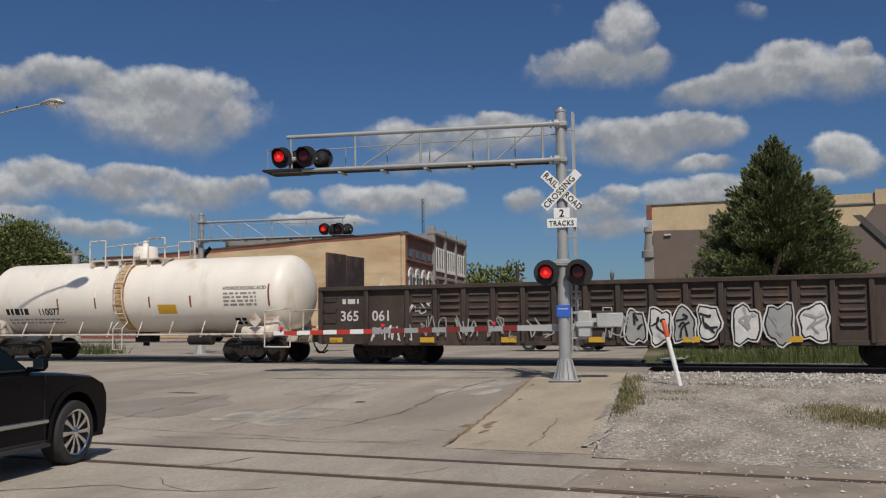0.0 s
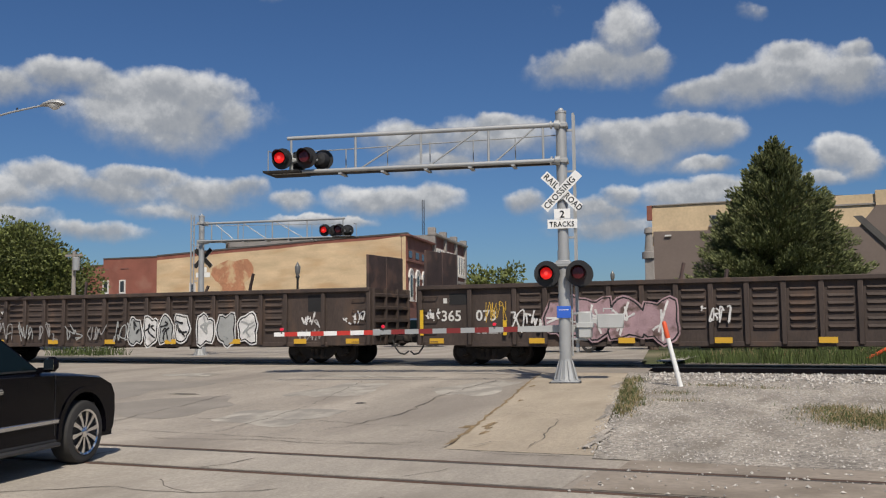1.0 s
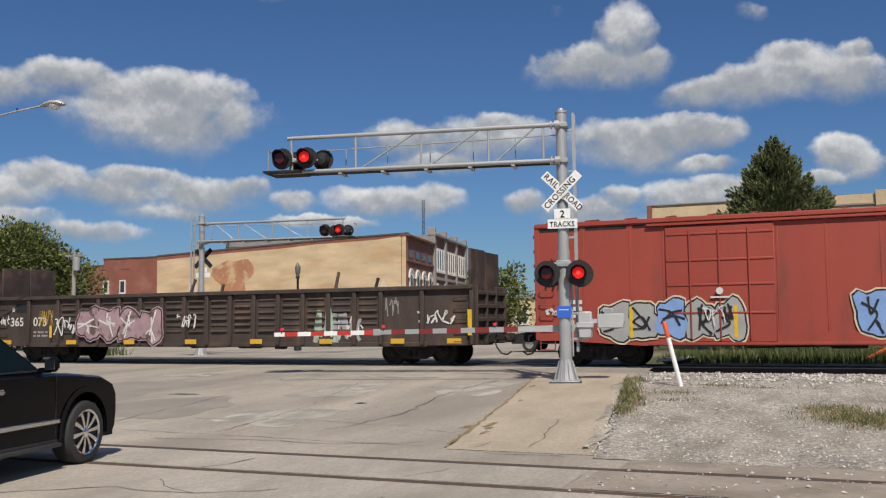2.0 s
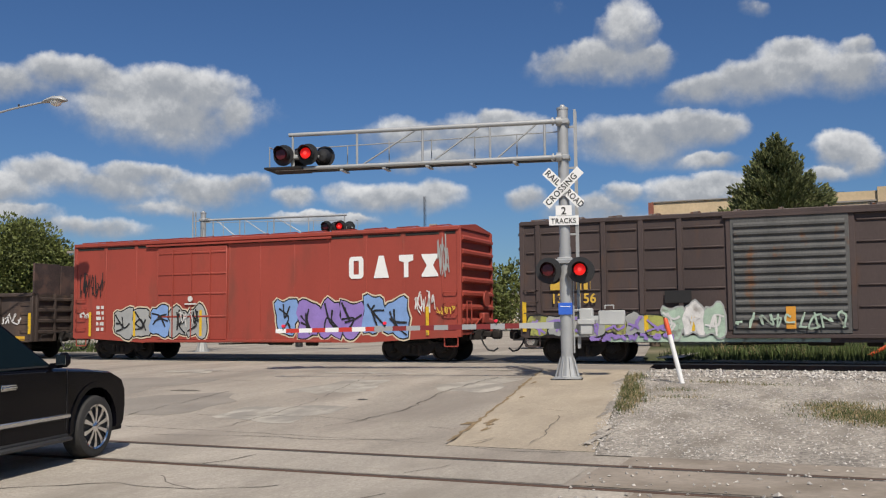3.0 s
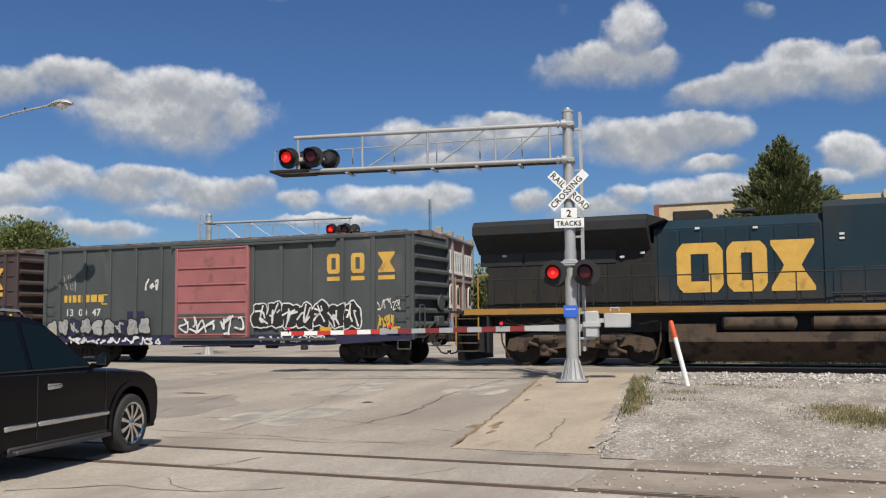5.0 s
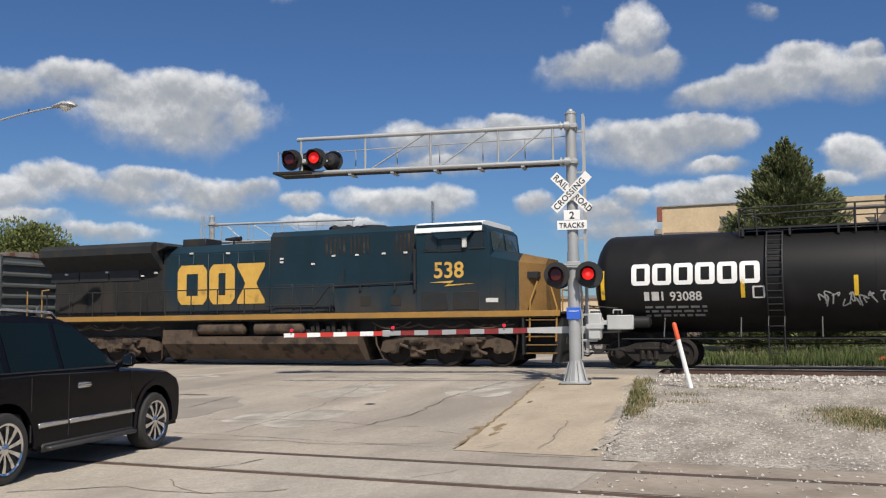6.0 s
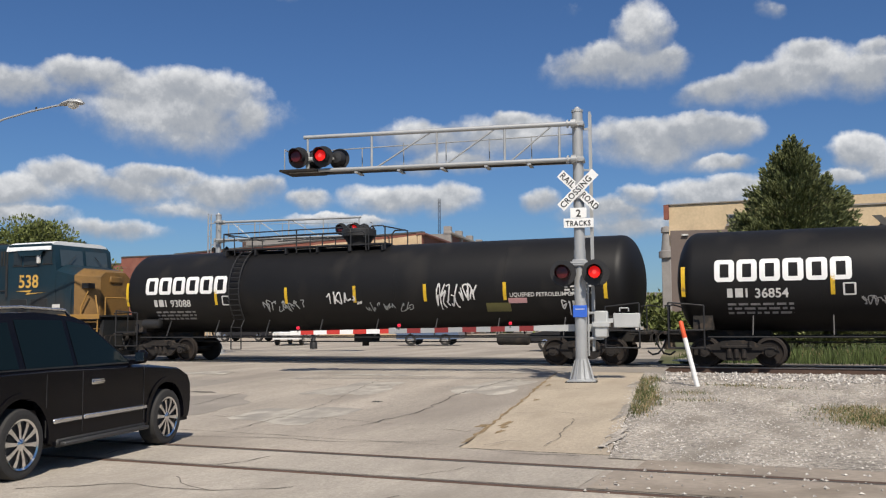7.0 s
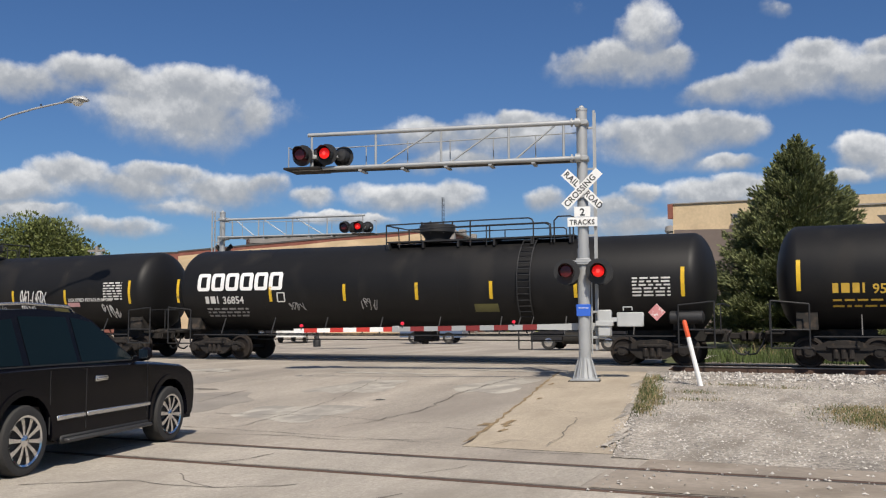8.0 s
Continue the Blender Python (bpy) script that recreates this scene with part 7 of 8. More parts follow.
# ---------------------------------------------------------------- street lamps
lamp = thing("street_lamp", "tall grey street lamp with cobra head on a curved arm", "street lamp", pose(-23.6, 23.6, 0, 0, 0, 10))
lz = 8.60
part("arm", Geo().tube([(-3.6, 0, 7.9), (-3.4, 0, 8.05), (-2.6, 0, 8.32), (-1.6, 0, 8.52), (-0.6, 0, 8.66), (-0.3, 0, 8.68)], 0.035), galv, lamp)
hd = Geo()
k = [(-0.46, 0.06, 8.68), (-0.28, 0.15, 8.70), (0.0, 0.22, 8.73), (0.30, 0.20, 8.72), (0.45, 0.07, 8.68)]
n = 12
for x, w, z in k:
    for i in range(n):
        a = 2 * math.pi * i / n
        hd.v.append((x, w * math.cos(a), z + (0.10 if math.sin(a) > 0 else 0.07) * math.sin(a) * w / 0.17))
for j in range(len(k) - 1):
    hd.f += [(j * n + i, j * n + (i + 1) % n, (j + 1) * n + (i + 1) % n, (j + 1) * n + i) for i in range(n)]
hd.f += [tuple(range(n)), tuple(range((len(k) - 1) * n, len(k) * n))]
head = part("lamp_head", hd, galv, lamp)
part("lens", Geo().lathe((0.05, 0, 8.66), (0, 0, -1), [(0, 0.20), (0.08, 0.16), (0.14, 0.07), (0.15, 0)], 14), paint("frosted_lens", (0.75, 0.75, 0.72), 0.3, var=0.05), head)
part("pole", Geo().rod((-3.6, 0, ground_z(23.0)), (-3.6, 0, 8.2), 0.11, 0.07, seg=14), galv, lamp)
part("photocell", Geo().rod((-1.35, 0, 8.55), (-1.35, 0, 8.66), 0.03), black_metal, lamp)


def post_lamp(x, y, h=4.6):
    p = thing("post_lamp", "black ornamental street lamp with pale lantern", "street lamp", pose(x, y, 0), group="ornamental street lamps")
    part("post", Geo().lathe((0, 0, 0), (0, 0, 1), [(0, 0.2), (0.3, 0.2), (0.5, 0.09), (h - 0.9, 0.06), (h - 0.8, 0.12), (h - 0.7, 0.08)], 10), black_metal, p)
    part("lantern", Geo().lathe((0, 0, h - 0.7), (0, 0, 1), [(0, 0.08), (0.1, 0.13), (0.4, 0.16), (0.6, 0.06), (0.65, 0.03), (0.7, 0)], 10), paint("lantern_glass", (0.13, 0.13, 0.125), 0.3, var=0.05), p)


post_lamp(-25.7, 42.6)
post_lamp(-14.2, 66.0, 4.9)

# ---------------------------------------------------------------- buildings
brick = paint("red_brick", (0.24, 0.088, 0.062), 0.9, var=0.2, scale=0.6, grain=9, bump=0.4, dirt=(0.30, 0.15, 0.11), dirt_at=0.55, dirt_soft=0.2, dirt_scale=0.5)
dark_brick = paint("dark_red_brick", (0.17, 0.075, 0.058), 0.9, var=0.2, scale=0.6, grain=9, bump=0.4, dirt=(0.22, 0.12, 0.09), dirt_at=0.55, dirt_soft=0.2, dirt_scale=0.6)
mural = paint("mural_tan", (0.5808, 0.44, 0.2728), 0.88, var=0.22, scale=0.35, grain=7, bump=0.15, dirt=(0.4576, 0.2816, 0.1408), dirt_at=0.50, dirt_soft=0.3, dirt_scale=0.22, streak=3.5)
stucco = paint("buff_stucco", (0.58, 0.45, 0.285), 0.92, var=0.15, scale=0.5, grain=6, bump=0.25, dirt=(0.33, 0.26, 0.18), dirt_at=0.56, dirt_soft=0.2, dirt_scale=0.45)
brown_metal = paint("brown_sheet_metal", (0.165, 0.128, 0.1082), 0.75, var=0.08, scale=0.5, grain=8, bump=0.08, dirt=(0.198, 0.1584, 0.132), dirt_at=0.6, dirt_soft=0.2, dirt_scale=0.3)
grey_stone = paint("grey_stone", (0.27, 0.25, 0.23), 0.9, var=0.15, scale=0.8, grain=8, bump=0.3)
window_white = paint("white_window_frame", (0.62, 0.60, 0.56), 0.7, var=0.08)
pane_dark = paint("dark_pane", (0.035, 0.04, 0.045), 0.12, var=0.2, bump=0)
roof_tar = paint("tar_roof", (0.09, 0.085, 0.08), 0.95, var=0.2)


def window(parent, x, z, w, h, y=0.0, arch=False, frame_mat=None):
    """A window on a wall that faces -y in its parent's space."""
    if arch:
        loop = [(x - w / 2, z), (x + w / 2, z)] + [(x + w / 2 * math.cos(a), z + h - w / 2 + w / 2 * math.sin(a)) for a in spread(0, math.pi, 9)]
    else:
        loop = [(x - w / 2, z), (x + w / 2, z), (x + w / 2, z + h), (x - w / 2, z + h)]
    win = part("window", Geo().prism(loop, y - 0.10, y - 0.003), frame_mat or window_white, parent)
    cx, cz = x, z + h / 2
    inner = [(cx + (a - cx) * 0.62, cz + (b - cz) * 0.80) for a, b in loop]
    part("pane", Geo().prism(inner, y - 0.112, y - 0.09), pane_dark, win)
    part("sill", Geo().box(x - w / 2 - 0.1, x + w / 2 + 0.1, y - 0.18, y, z - 0.14, z - 0.02), frame_mat or window_white, win)
    return win


# corner block with the painted side wall
bld = thing("corner_building", "two-storey red brick building with a tan painted mural wall", "building", pose(-34.3, 75.0, 0))
wall = Geo().prism([(-36.3, 0), (0, 0), (0, 9.15), (-6, 9.0), (-26.9, 8.15), (-26.9, 8.1), (-33.6, 8.08), (-33.6, 7.45), (-36.3, 7.43)], 0.0, 0.4)
part("side_wall", wall, brick, bld, "brick side wall stepping down to the rear")
part("mural", Geo().prism([(-26.9, 0.05), (-0.02, 0.05), (-0.02, 9.0), (-3, 8.75), (-9, 8.6), (-13, 8.35), (-19, 8.15), (-26.9, 7.75)], -0.02, -0.004), mural, bld, "tan painted mural with sandy streaks")
red_patch = Geo()
loop = blob(-18.0, 5.6, 1.9, 2.0, random.Random(2), 30, 0.35)
red_patch.prism(loop, -0.03, -0.022)
part("mural_patch", red_patch, paint("mural_rust", (0.42, 0.20, 0.11), 0.9, var=0.25, scale=0.8, grain=6, dirt=(0.54, 0.38, 0.22), dirt_at=0.5, dirt_scale=1.0), bld, "rust-coloured painted form in the mural")
part("mural_peak", Geo().prism([(-3.4, 3.0), (-2.2, 5.3), (-1.1, 3.0)], -0.03, -0.022), paint("mural_pale", (0.66, 0.56, 0.42), 0.9), bld, "pale painted peak in the mural")
cop = Geo().prism([(-26.9, 8.15), (-6, 9.0), (0.1, 9.15), (0.1, 9.28), (-6, 9.13), (-26.9, 8.28)], -0.06, 0.5).box(-33.6, -26.9, -0.06, 0.5, 8.08, 8.2).box(-36.4, -33.6, -0.06, 0.5, 7.43, 7.55)
part("coping", cop, roof_tar, bld)
part("roof", Geo().prism([(-36.3, 7.0), (-4.0, 8.4), (-4.0, 8.5), (-36.3, 7.1)], 0.4, 20), roof_tar, bld)
part("rear_wall", Geo().box(-36.3, -35.9, 0.4, 20, 0, 7.4).box(-36.3, -4, 19.6, 20, 0, 8.3), brick, bld)
for x in (-33.2, -31.1):
    window(bld, x, 4.6, 0.75, 1.35)
window(bld, -22.6, 4.3, 0.7, 1.1)
for x in (-33.4, -30.9):
    part("bricked_opening", Geo().box(x - 0.5, x + 0.5, -0.03, -0.004, 7.0, 7.12), dark_brick, bld)
part("vent_pipe", Geo().rod((-22.3, 0.3, 8.0), (-22.3, 0.3, 9.6), 0.12), galv, bld)
FACE = pose(-34.3, 75.0, 0, 0, 0, 100)     # facade along the far street, its front facing the street


def facade(name, label, start, length, top, mat_, rows, m):
    f = thing(name, label, "building", m @ pose(start, 0, 0))
    part("front_wall", Geo().box(0.0, length, 0.0, 0.45, 0, top), mat_, f)
    return f


fa = facade("brick_shopfront", "red brick two-storey shopfront with white arched windows", 0.05, 10.3, 9.1, dark_brick, 1, FACE)
for i in range(4):
    x = 1.5 + i * 2.45
    window(fa, x, 3.4, 1.15, 2.5, 0.0, True)
    part("window_hood", Geo().prism([(x + 0.85 * math.cos(a), 5.35 + 0.85 * math.sin(a)) for a in spread(0, math.pi, 9)] + [(x + 0.65 * math.cos(a), 5.35 + 0.65 * math.sin(a)) for a in spread(math.pi, 0, 9)], -0.16, -0.01), window_white, fa)
    part("attic_vent", Geo().box(x - 0.6, x + 0.6, -0.04, -0.004, 7.15, 7.75), pane_dark, fa)
part("cornice", Geo().box(-0.1, 10.3, -0.35, 0.5, 8.95, 9.15, 0.04).box(0, 10.3, -0.15, 0, 6.75, 6.95, 0.02), dark_brick, fa)
fb = facade("tall_brick_building", "taller brick building with rows of narrow white windows", 10.5, 16.6, 10.1, dark_brick, 2, FACE)
for i in range(15):
    window(fb, 0.8 + i * 1.08, 6.5, 0.62, 2.3, 0.0)
for i in range(5):
    window(fb, 1.8 + i * 3.2, 2.9, 1.5, 2.4, 0.0, True)
part("cornice", Geo().box(-0.1, 16.6, -0.35, 0.5, 9.95, 10.2, 0.04).box(0, 16.6, -0.18, 0, 5.6, 5.9, 0.03), grey_stone, fb)
for x in (0.3, 5.4, 10.9, 16.3):
    part("pier", Geo().box(x - 0.35, x + 0.35, -0.22, 0.5, 0, 10.75, 0.03), grey_stone, fb)
side_w = Geo().box(0, 0.4, 0.45, 22, 8.0, 10.0)
part("side_wall", side_w, grey_stone, fb, "grey side wall above the lower roof")
part("rear_wall", Geo().box(0, 16.6, 21.6, 22, 0, 9.8).box(16.2, 16.6, 0.45, 22, 0, 9.9), dark_brick, fb)
part("roof", Geo().box(0, 16.6, 0.4, 22, 9.3, 9.4), roof_tar, fb)
ant = thing("roof_antenna", "thin lattice antenna mast on the brick building", "antenna", pose(-38.5, 88.6, 9.4))
ag = Geo()
for dx, dy in ((0.1, 0), (-0.1, 0.1), (-0.1, -0.1)):
    ag.rod((dx, dy, 0), (dx, dy, 4.6), 0.025, seg=5)
for k in range(9):
    ag.rod((0.1, 0, k * 0.5), (-0.1, 0.1, k * 0.5 + 0.5), 0.015, seg=4)
part("mast", ag, black_metal, ant)

# building beside the spruce
rb = thing("stucco_building", "buff stucco commercial building with brown metal mansard wall", "building", pose(-10.7, 62.0, 0))
part("upper_wall", Geo().box(0, 30, 0.3, 0.8, 6.2, 8.85).box(5.0, 6.6, 0.2, 0.8, 8.85, 9.15).box(13.4, 15.4, 0.1, 0.8, 7.0, 9.05), stucco, rb)
part("side_wall", Geo().box(0, 0.5, 0.8, 24, 0, 8.8), stucco, rb)
part("rear_wall", Geo().box(0, 30, 23.6, 24, 0, 8.6).box(29.6, 30, 0.8, 23.6, 0, 8.6), stucco, rb)
part("roof", Geo().box(0.5, 30, 0.8, 23.6, 8.2, 8.35), roof_tar, rb)
part("brown_wall", Geo().prism([(0.15, 0), (30, 0), (30, 8.3), (13.4, 8.1), (12.4, 6.85), (0.15, 7.12)], -0.2, 0.28), brown_metal, rb, "plain brown sheet metal wall")
part("raking_trim", Geo().prism([(12.1, 7.5), (12.6, 7.5), (16.6, 3.2), (16.1, 3.2)], -0.34, -0.2), roof_tar, rb, "dark raking roof edge")
part("coping", Geo().box(-0.15, 5.0, 0.2, 0.9, 8.83, 8.90).box(6.6, 13.4, 0.2, 0.9, 8.2, 8.3), grey_stone, rb)
part("corner_brick", Geo().box(-0.30, 0.02, 0.1, 0.5, 7.9, 8.85), brick, rb, "exposed red brick at the corner")
window(rb, 4.0, 7.45, 0.55, 0.6, 0.3, False, grey_stone)
part("wall_light", Geo().box(0.9, 1.3, -0.35, -0.2, 6.75, 6.85), mark_white, rb)
part("roof_vents", Geo().rod((10.8, 1, 8.3), (10.8, 1, 9.0), 0.1).rod((11.4, 1, 8.3), (11.4, 1, 8.9), 0.1).box(10.6, 11.6, 0.9, 1.1, 8.85, 8.95), roof_tar, rb)
sp = thing("clock_tower", "slim distant tower with white cap", "tower", pose(-20.6, 118.0, 0))
part("shaft", Geo().box(-0.6, 0.6, -0.6, 0.6, 0, 9.0, 0.1), grey_stone, sp)
part("cap", Geo().lathe((0, 0, 9.0), (0, 0, 1), [(0, 1.0), (0.8, 1.0), (0.9, 0.7), (2.0, 0.6), (3.0, 0.5), (3.2, 0.7), (3.8, 0.6), (4.0, 0)], 12), grey_stone, sp)
rowm = thing("background_block", "low tan storefront row far down the street", "building", pose(-30, 150, 0))
part("wall", Geo().box(-60, 40, 0, 10, 0, 5.5), stucco, rowm)
for i in range(16):
    window(rowm, -50 + i * 5.4, 1.0, 2.6, 2.4, 0.0)
part("cornice", Geo().box(-60, 40, -0.3, 0, 5.2, 5.7), grey_stone, rowm)

# ---------------------------------------------------------------- trees
needle = paint("spruce_needles", (0.140, 0.156, 0.060), 0.75, var=0.25, scale=0.8, bump=0, island=0.5)
leaf = paint("broad_leaves", (0.105, 0.125, 0.030), 0.7, var=0.25, scale=0.5, bump=0, island=0.5)
bark = paint("bark", (0.10, 0.075, 0.055), 0.95, var=0.3, scale=3, grain=12, bump=0.6)


def leaf_card(g, p, s, d, droop=0.0, slim=0.32):
    """A small folded leaf clump of two triangles pointing along d."""
    u = d.orthogonal().normalized()
    u.rotate(Matrix.Rotation(rng.uniform(0, 6.28), 3, d))
    k = len(g.v)
    tip = p + d * s
    mid = p + d * s * 0.5
    w = u * s * slim
    n = d.cross(u) * s * 0.10
    for q in (p, mid + w - n, tip, mid - w - n):
        g.v.append((q.x, q.y, q.z - droop * s))
    g.f += [(k, k + 1, k + 2), (k, k + 2, k + 3)]


def spruce(x, y, h, base_r, label):
    t = thing("spruce_tree", label, "tree", pose(x, y, -0.05))
    part("trunk", Geo().rod((0, 0, 0), (0, 0, h * 0.95), 0.22, 0.03, seg=10), bark, t)
    limbs, crown = Geo(), Geo()
    z = 0.5
    while z < h - 0.05:
        f = z / h
        reach = base_r * (1 - f) * (0.70 + 0.30 * min(1, f * 5)) + 0.06
        n = max(5, int(15 * (1 - f) + 5))
        for i in range(n):
            a = rng.uniform(0, 6.28)
            L = reach * rng.uniform(0.72, 1.12)
            d = Vector((math.cos(a), math.sin(a), -0.12 + 0.75 * f))
            o = Vector((0, 0, z + rng.uniform(-0.15, 0.15)))
            e = o + d * L
            e.z += 0.12 * L
            if L > 0.8:
                limbs.rod(o, o + d * L * 0.9, 0.03, 0.01, seg=4, cap=False)
            m = max(14, int(84 * L))
            for q in range(m):
                s = (rng.random() ** 0.55)
                p = o + d * (L * s)
                side = Vector((-math.sin(a), math.cos(a), 0)) * rng.uniform(-0.42, 0.42) * (0.35 + 0.5 * L * (1 - 0.5 * s)) * 0.6
                p = p + side + Vector((0, 0, rng.uniform(-0.22, 0.15) + 0.1 * L * s * s))
                dd = (d + side * 1.5 + Vector((rng.uniform(-.5, .5), rng.uniform(-.5, .5), rng.uniform(0.0, 1.3)))).normalized()
                leaf_card(crown, p, rng.uniform(0.12, 0.28), dd, 0.0, 0.19)
        z += 0.20 if f < 0.8 else 0.13
    tagged(part("branch_mass", limbs, bark, t), kind="stuff")
    tagged(part("crown", crown, needle, t, "dense dark green needled crown"), kind="stuff")
    return t


def broad_tree(x, y, h, r, label, n=9000, size=(0.18, 0.36), squash=0.8):
    t = thing("leafy_tree", label, "tree", pose(x, y, -0.05))
    part("trunk", Geo().rod((0, 0, 0), (0, 0, h * 0.5), 0.28, 0.16, seg=10), bark, t)
    limbs, crown = Geo(), Geo()
    c0 = Vector((0, 0, h - r * squash))
    clumps = []
    for i in range(34):
        d = Vector((rng.gauss(0, 1), rng.gauss(0, 1), rng.gauss(0.15, 0.8))).normalized()
        c = c0 + Vector((d.x * r, d.y * r, d.z * r * squash)) * rng.uniform(0.45, 0.86)
        clumps.append((c, r * rng.uniform(0.24, 0.40)))
        if i < 14:
            limbs.rod((0, 0, h * 0.35), c, 0.09, 0.02, seg=5, cap=False)
    for _ in range(n):
        c, cr = rng.choice(clumps)
        d = Vector((rng.gauss(0, 1), rng.gauss(0, 1), rng.gauss(0, 1))).normalized()
        p = c + d * cr * rng.random() ** 0.4
        leaf_card(crown, p, rng.uniform(*size), (d + Vector((rng.uniform(-.6, .6), rng.uniform(-.6, .6), rng.uniform(-.2, .8)))).normalized())
    tagged(part("branch_mass", limbs, bark, t), kind="stuff")
    tagged(part("crown", crown, leaf, t, "uneven green leafy crown"), kind="stuff")
    return t


spruce(-2.35, 48.0, 10.0, 5.7, "tall dark green spruce beyond the tracks")
broad_tree(-45.9, 42.5, 7.5, 4.7, "rounded green tree at the street corner", 60000, (0.12, 0.26))
broad_tree(-36.5, 104.0, 8.2, 5.5, "distant green tree behind the street", 6000, (0.3, 0.6))
broad_tree(-22.5, 130.0, 6.0, 5.0, "distant green tree behind the street", 4000, (0.4, 0.7))
broad_tree(-8.0, 46.0, 2.0, 1.1, "low green shrub beyond the tracks", 3000, (0.12, 0.25))
up = thing("utility_pole", "grey wooden pole with transformer beside the tree", "utility pole", pose(-39.5, 41.3, 0))
part("pole", Geo().rod((0, 0, 0), (0, 0, 5.6), 0.14, 0.10, seg=10).box(-0.6, 0.6, -0.06, 0.06, 5.3, 5.42), paint("weathered_wood", (0.30, 0.27, 0.24), 0.95), up)
part("transformer", Geo().lathe((0.3, -0.15, 4.5), (0, 0, 1), [(0, 0.18), (0.7, 0.2), (0.75, 0.1), (0.75, 0)], 12), galv, up)

# ---------------------------------------------------------------- cars
car_black = paint("black_car_paint", (0.004, 0.004, 0.006), 0.18, 0.0, var=0.15, scale=2, grain=60, bump=0.01)
car_black.node_tree.nodes["Principled BSDF"].inputs["Specular IOR Level"].default_value = 0.14
chrome = paint("chrome", (0.72, 0.72, 0.72), 0.12, 1.0, var=0.05, bump=0)
silver_trim = paint("silver_trim", (0.62, 0.62, 0.62), 0.25, 0.9, var=0.05, bump=0)
tyre_mat = paint("tyre_rubber", (0.030, 0.029, 0.028), 0.85, var=0.25, grain=40, bump=0.3)
plastic = paint("black_plastic", (0.02, 0.02, 0.02), 0.6, var=0.2)
car_glass = bpy.data.materials.new("tinted_car_glass")
car_glass.use_nodes = True
q = car_glass.node_tree.nodes["Principled BSDF"]
q.inputs["Base Color"].default_value, q.inputs["Roughness"].default_value = (0.006, 0.012, 0.014, 1), 0.03
q.inputs["Specular IOR Level"].default_value = 0.10
board_grey = paint("ribbed_step_grey", (0.035, 0.035, 0.036), 0.5, var=0.15)
interior = paint("dark_interior", (0.05, 0.045, 0.04), 0.9, var=0.2)


def car_wheel(parent, x, y, r, width, rim_mat, spokes=7):
    """A wheel whose outer face looks along +x when width > 0."""
    s = 1 if width > 0 else -1
    a = abs(width)
    prof = [(-a, r * 0.70), (-a, r * 0.94), (-a + 0.03, r), (-0.05, r), (-0.012, r * 0.96), (0.0, r * 0.88), (-0.01, r * 0.72), (-0.05, r * 0.70)]
    w = part("wheel", Geo().lathe((0, 0, 0), (s, 0, 0), prof, 36), tyre_mat, parent)
    w.location = (x, y, r)
    rim = Geo().lathe((0, 0, 0), (s, 0, 0), [(-0.05, r * 0.64), (-0.01, r * 0.66), (0.0, r * 0.72), (-0.015, r * 0.72)], 36, False)
    rim.lathe((0, 0, 0), (s, 0, 0), [(-0.06, r * 0.18), (-0.015, r * 0.17), (0.0, r * 0.12), (0.005, 0.0)], 16)
    for i in range(spokes):
        t = 2 * math.pi * i / spokes
        c, d = math.cos(t), math.sin(t)
        k = len(rim.v)
        for rad, hw, dep in ((r * 0.14, 0.016, -0.015), (r * 0.45, 0.022, -0.005), (r * 0.67, 0.030, -0.012)):
            for q in (-1, 1):
                rim.v.append((s * dep, rad * c - q * hw * d, rad * d + q * hw * c))
                rim.v.append((s * (dep - 0.04), rad * c - q * hw * d, rad * d + q * hw * c))
        for j in (0, 4):
            rim.f += [(k + j, k + j + 2, k + j + 6, k + j + 4), (k + j, k + j + 4, k + j + 5, k + j + 1), (k + j + 2, k + j + 3, k + j + 7, k + j + 6)]
    part("rim", rim, rim_mat, w)
    part("brake_disc", Geo().lathe((0, 0, 0), (s, 0, 0), [(-0.18, r * 0.66), (-0.17, r * 0.66), (-0.17, 0.0)], 20), plastic, w)
    return w


def body_shell(outline, x_out, sections, material, name, parent, label="", bevel=0.05):
    """A side outline (y, z) drawn through several x sections; each section: x, and a squeeze of the height above a line."""
    g = Geo()
    n = len(outline)
    for x, top_in, z_ref in sections:
        for y, z in outline:
            g.v.append((x, y, z if z < z_ref else z_ref + (z - z_ref) * top_in))
    for j in range(len(sections) - 1):
        for i in range(n):
            k = (i + 1) % n
            g.f.append((j * n + i, j * n + k, (j + 1) * n + k, (j + 1) * n + i))
    g.f += [tuple(range(n))[::-1], tuple(range((len(sections) - 1) * n, len(sections) * n))]
    return part(name, g, material, parent, label, angle=32)


SUV_ROWS = [(0.0, 0.0), (0.5, 0.15), (1.0, 0.19), (1.7, 0.19), (2.4, 0.26), (3.0, 0.39), (3.5, 0.54), (4.0, 0.67), (4.5, 0.85), (5.2, 1.24), (5.8, 1.58), (6.1, 1.70), (6.5, 1.79), (7.0, 1.80), (8.0, 1.80)]
suv = thing("suv", "glossy black full-size sport utility car with chrome wheels and trim", "car", pose(-8.86, 9.40, -0.40, 0, 0, 10))
R = 0.40
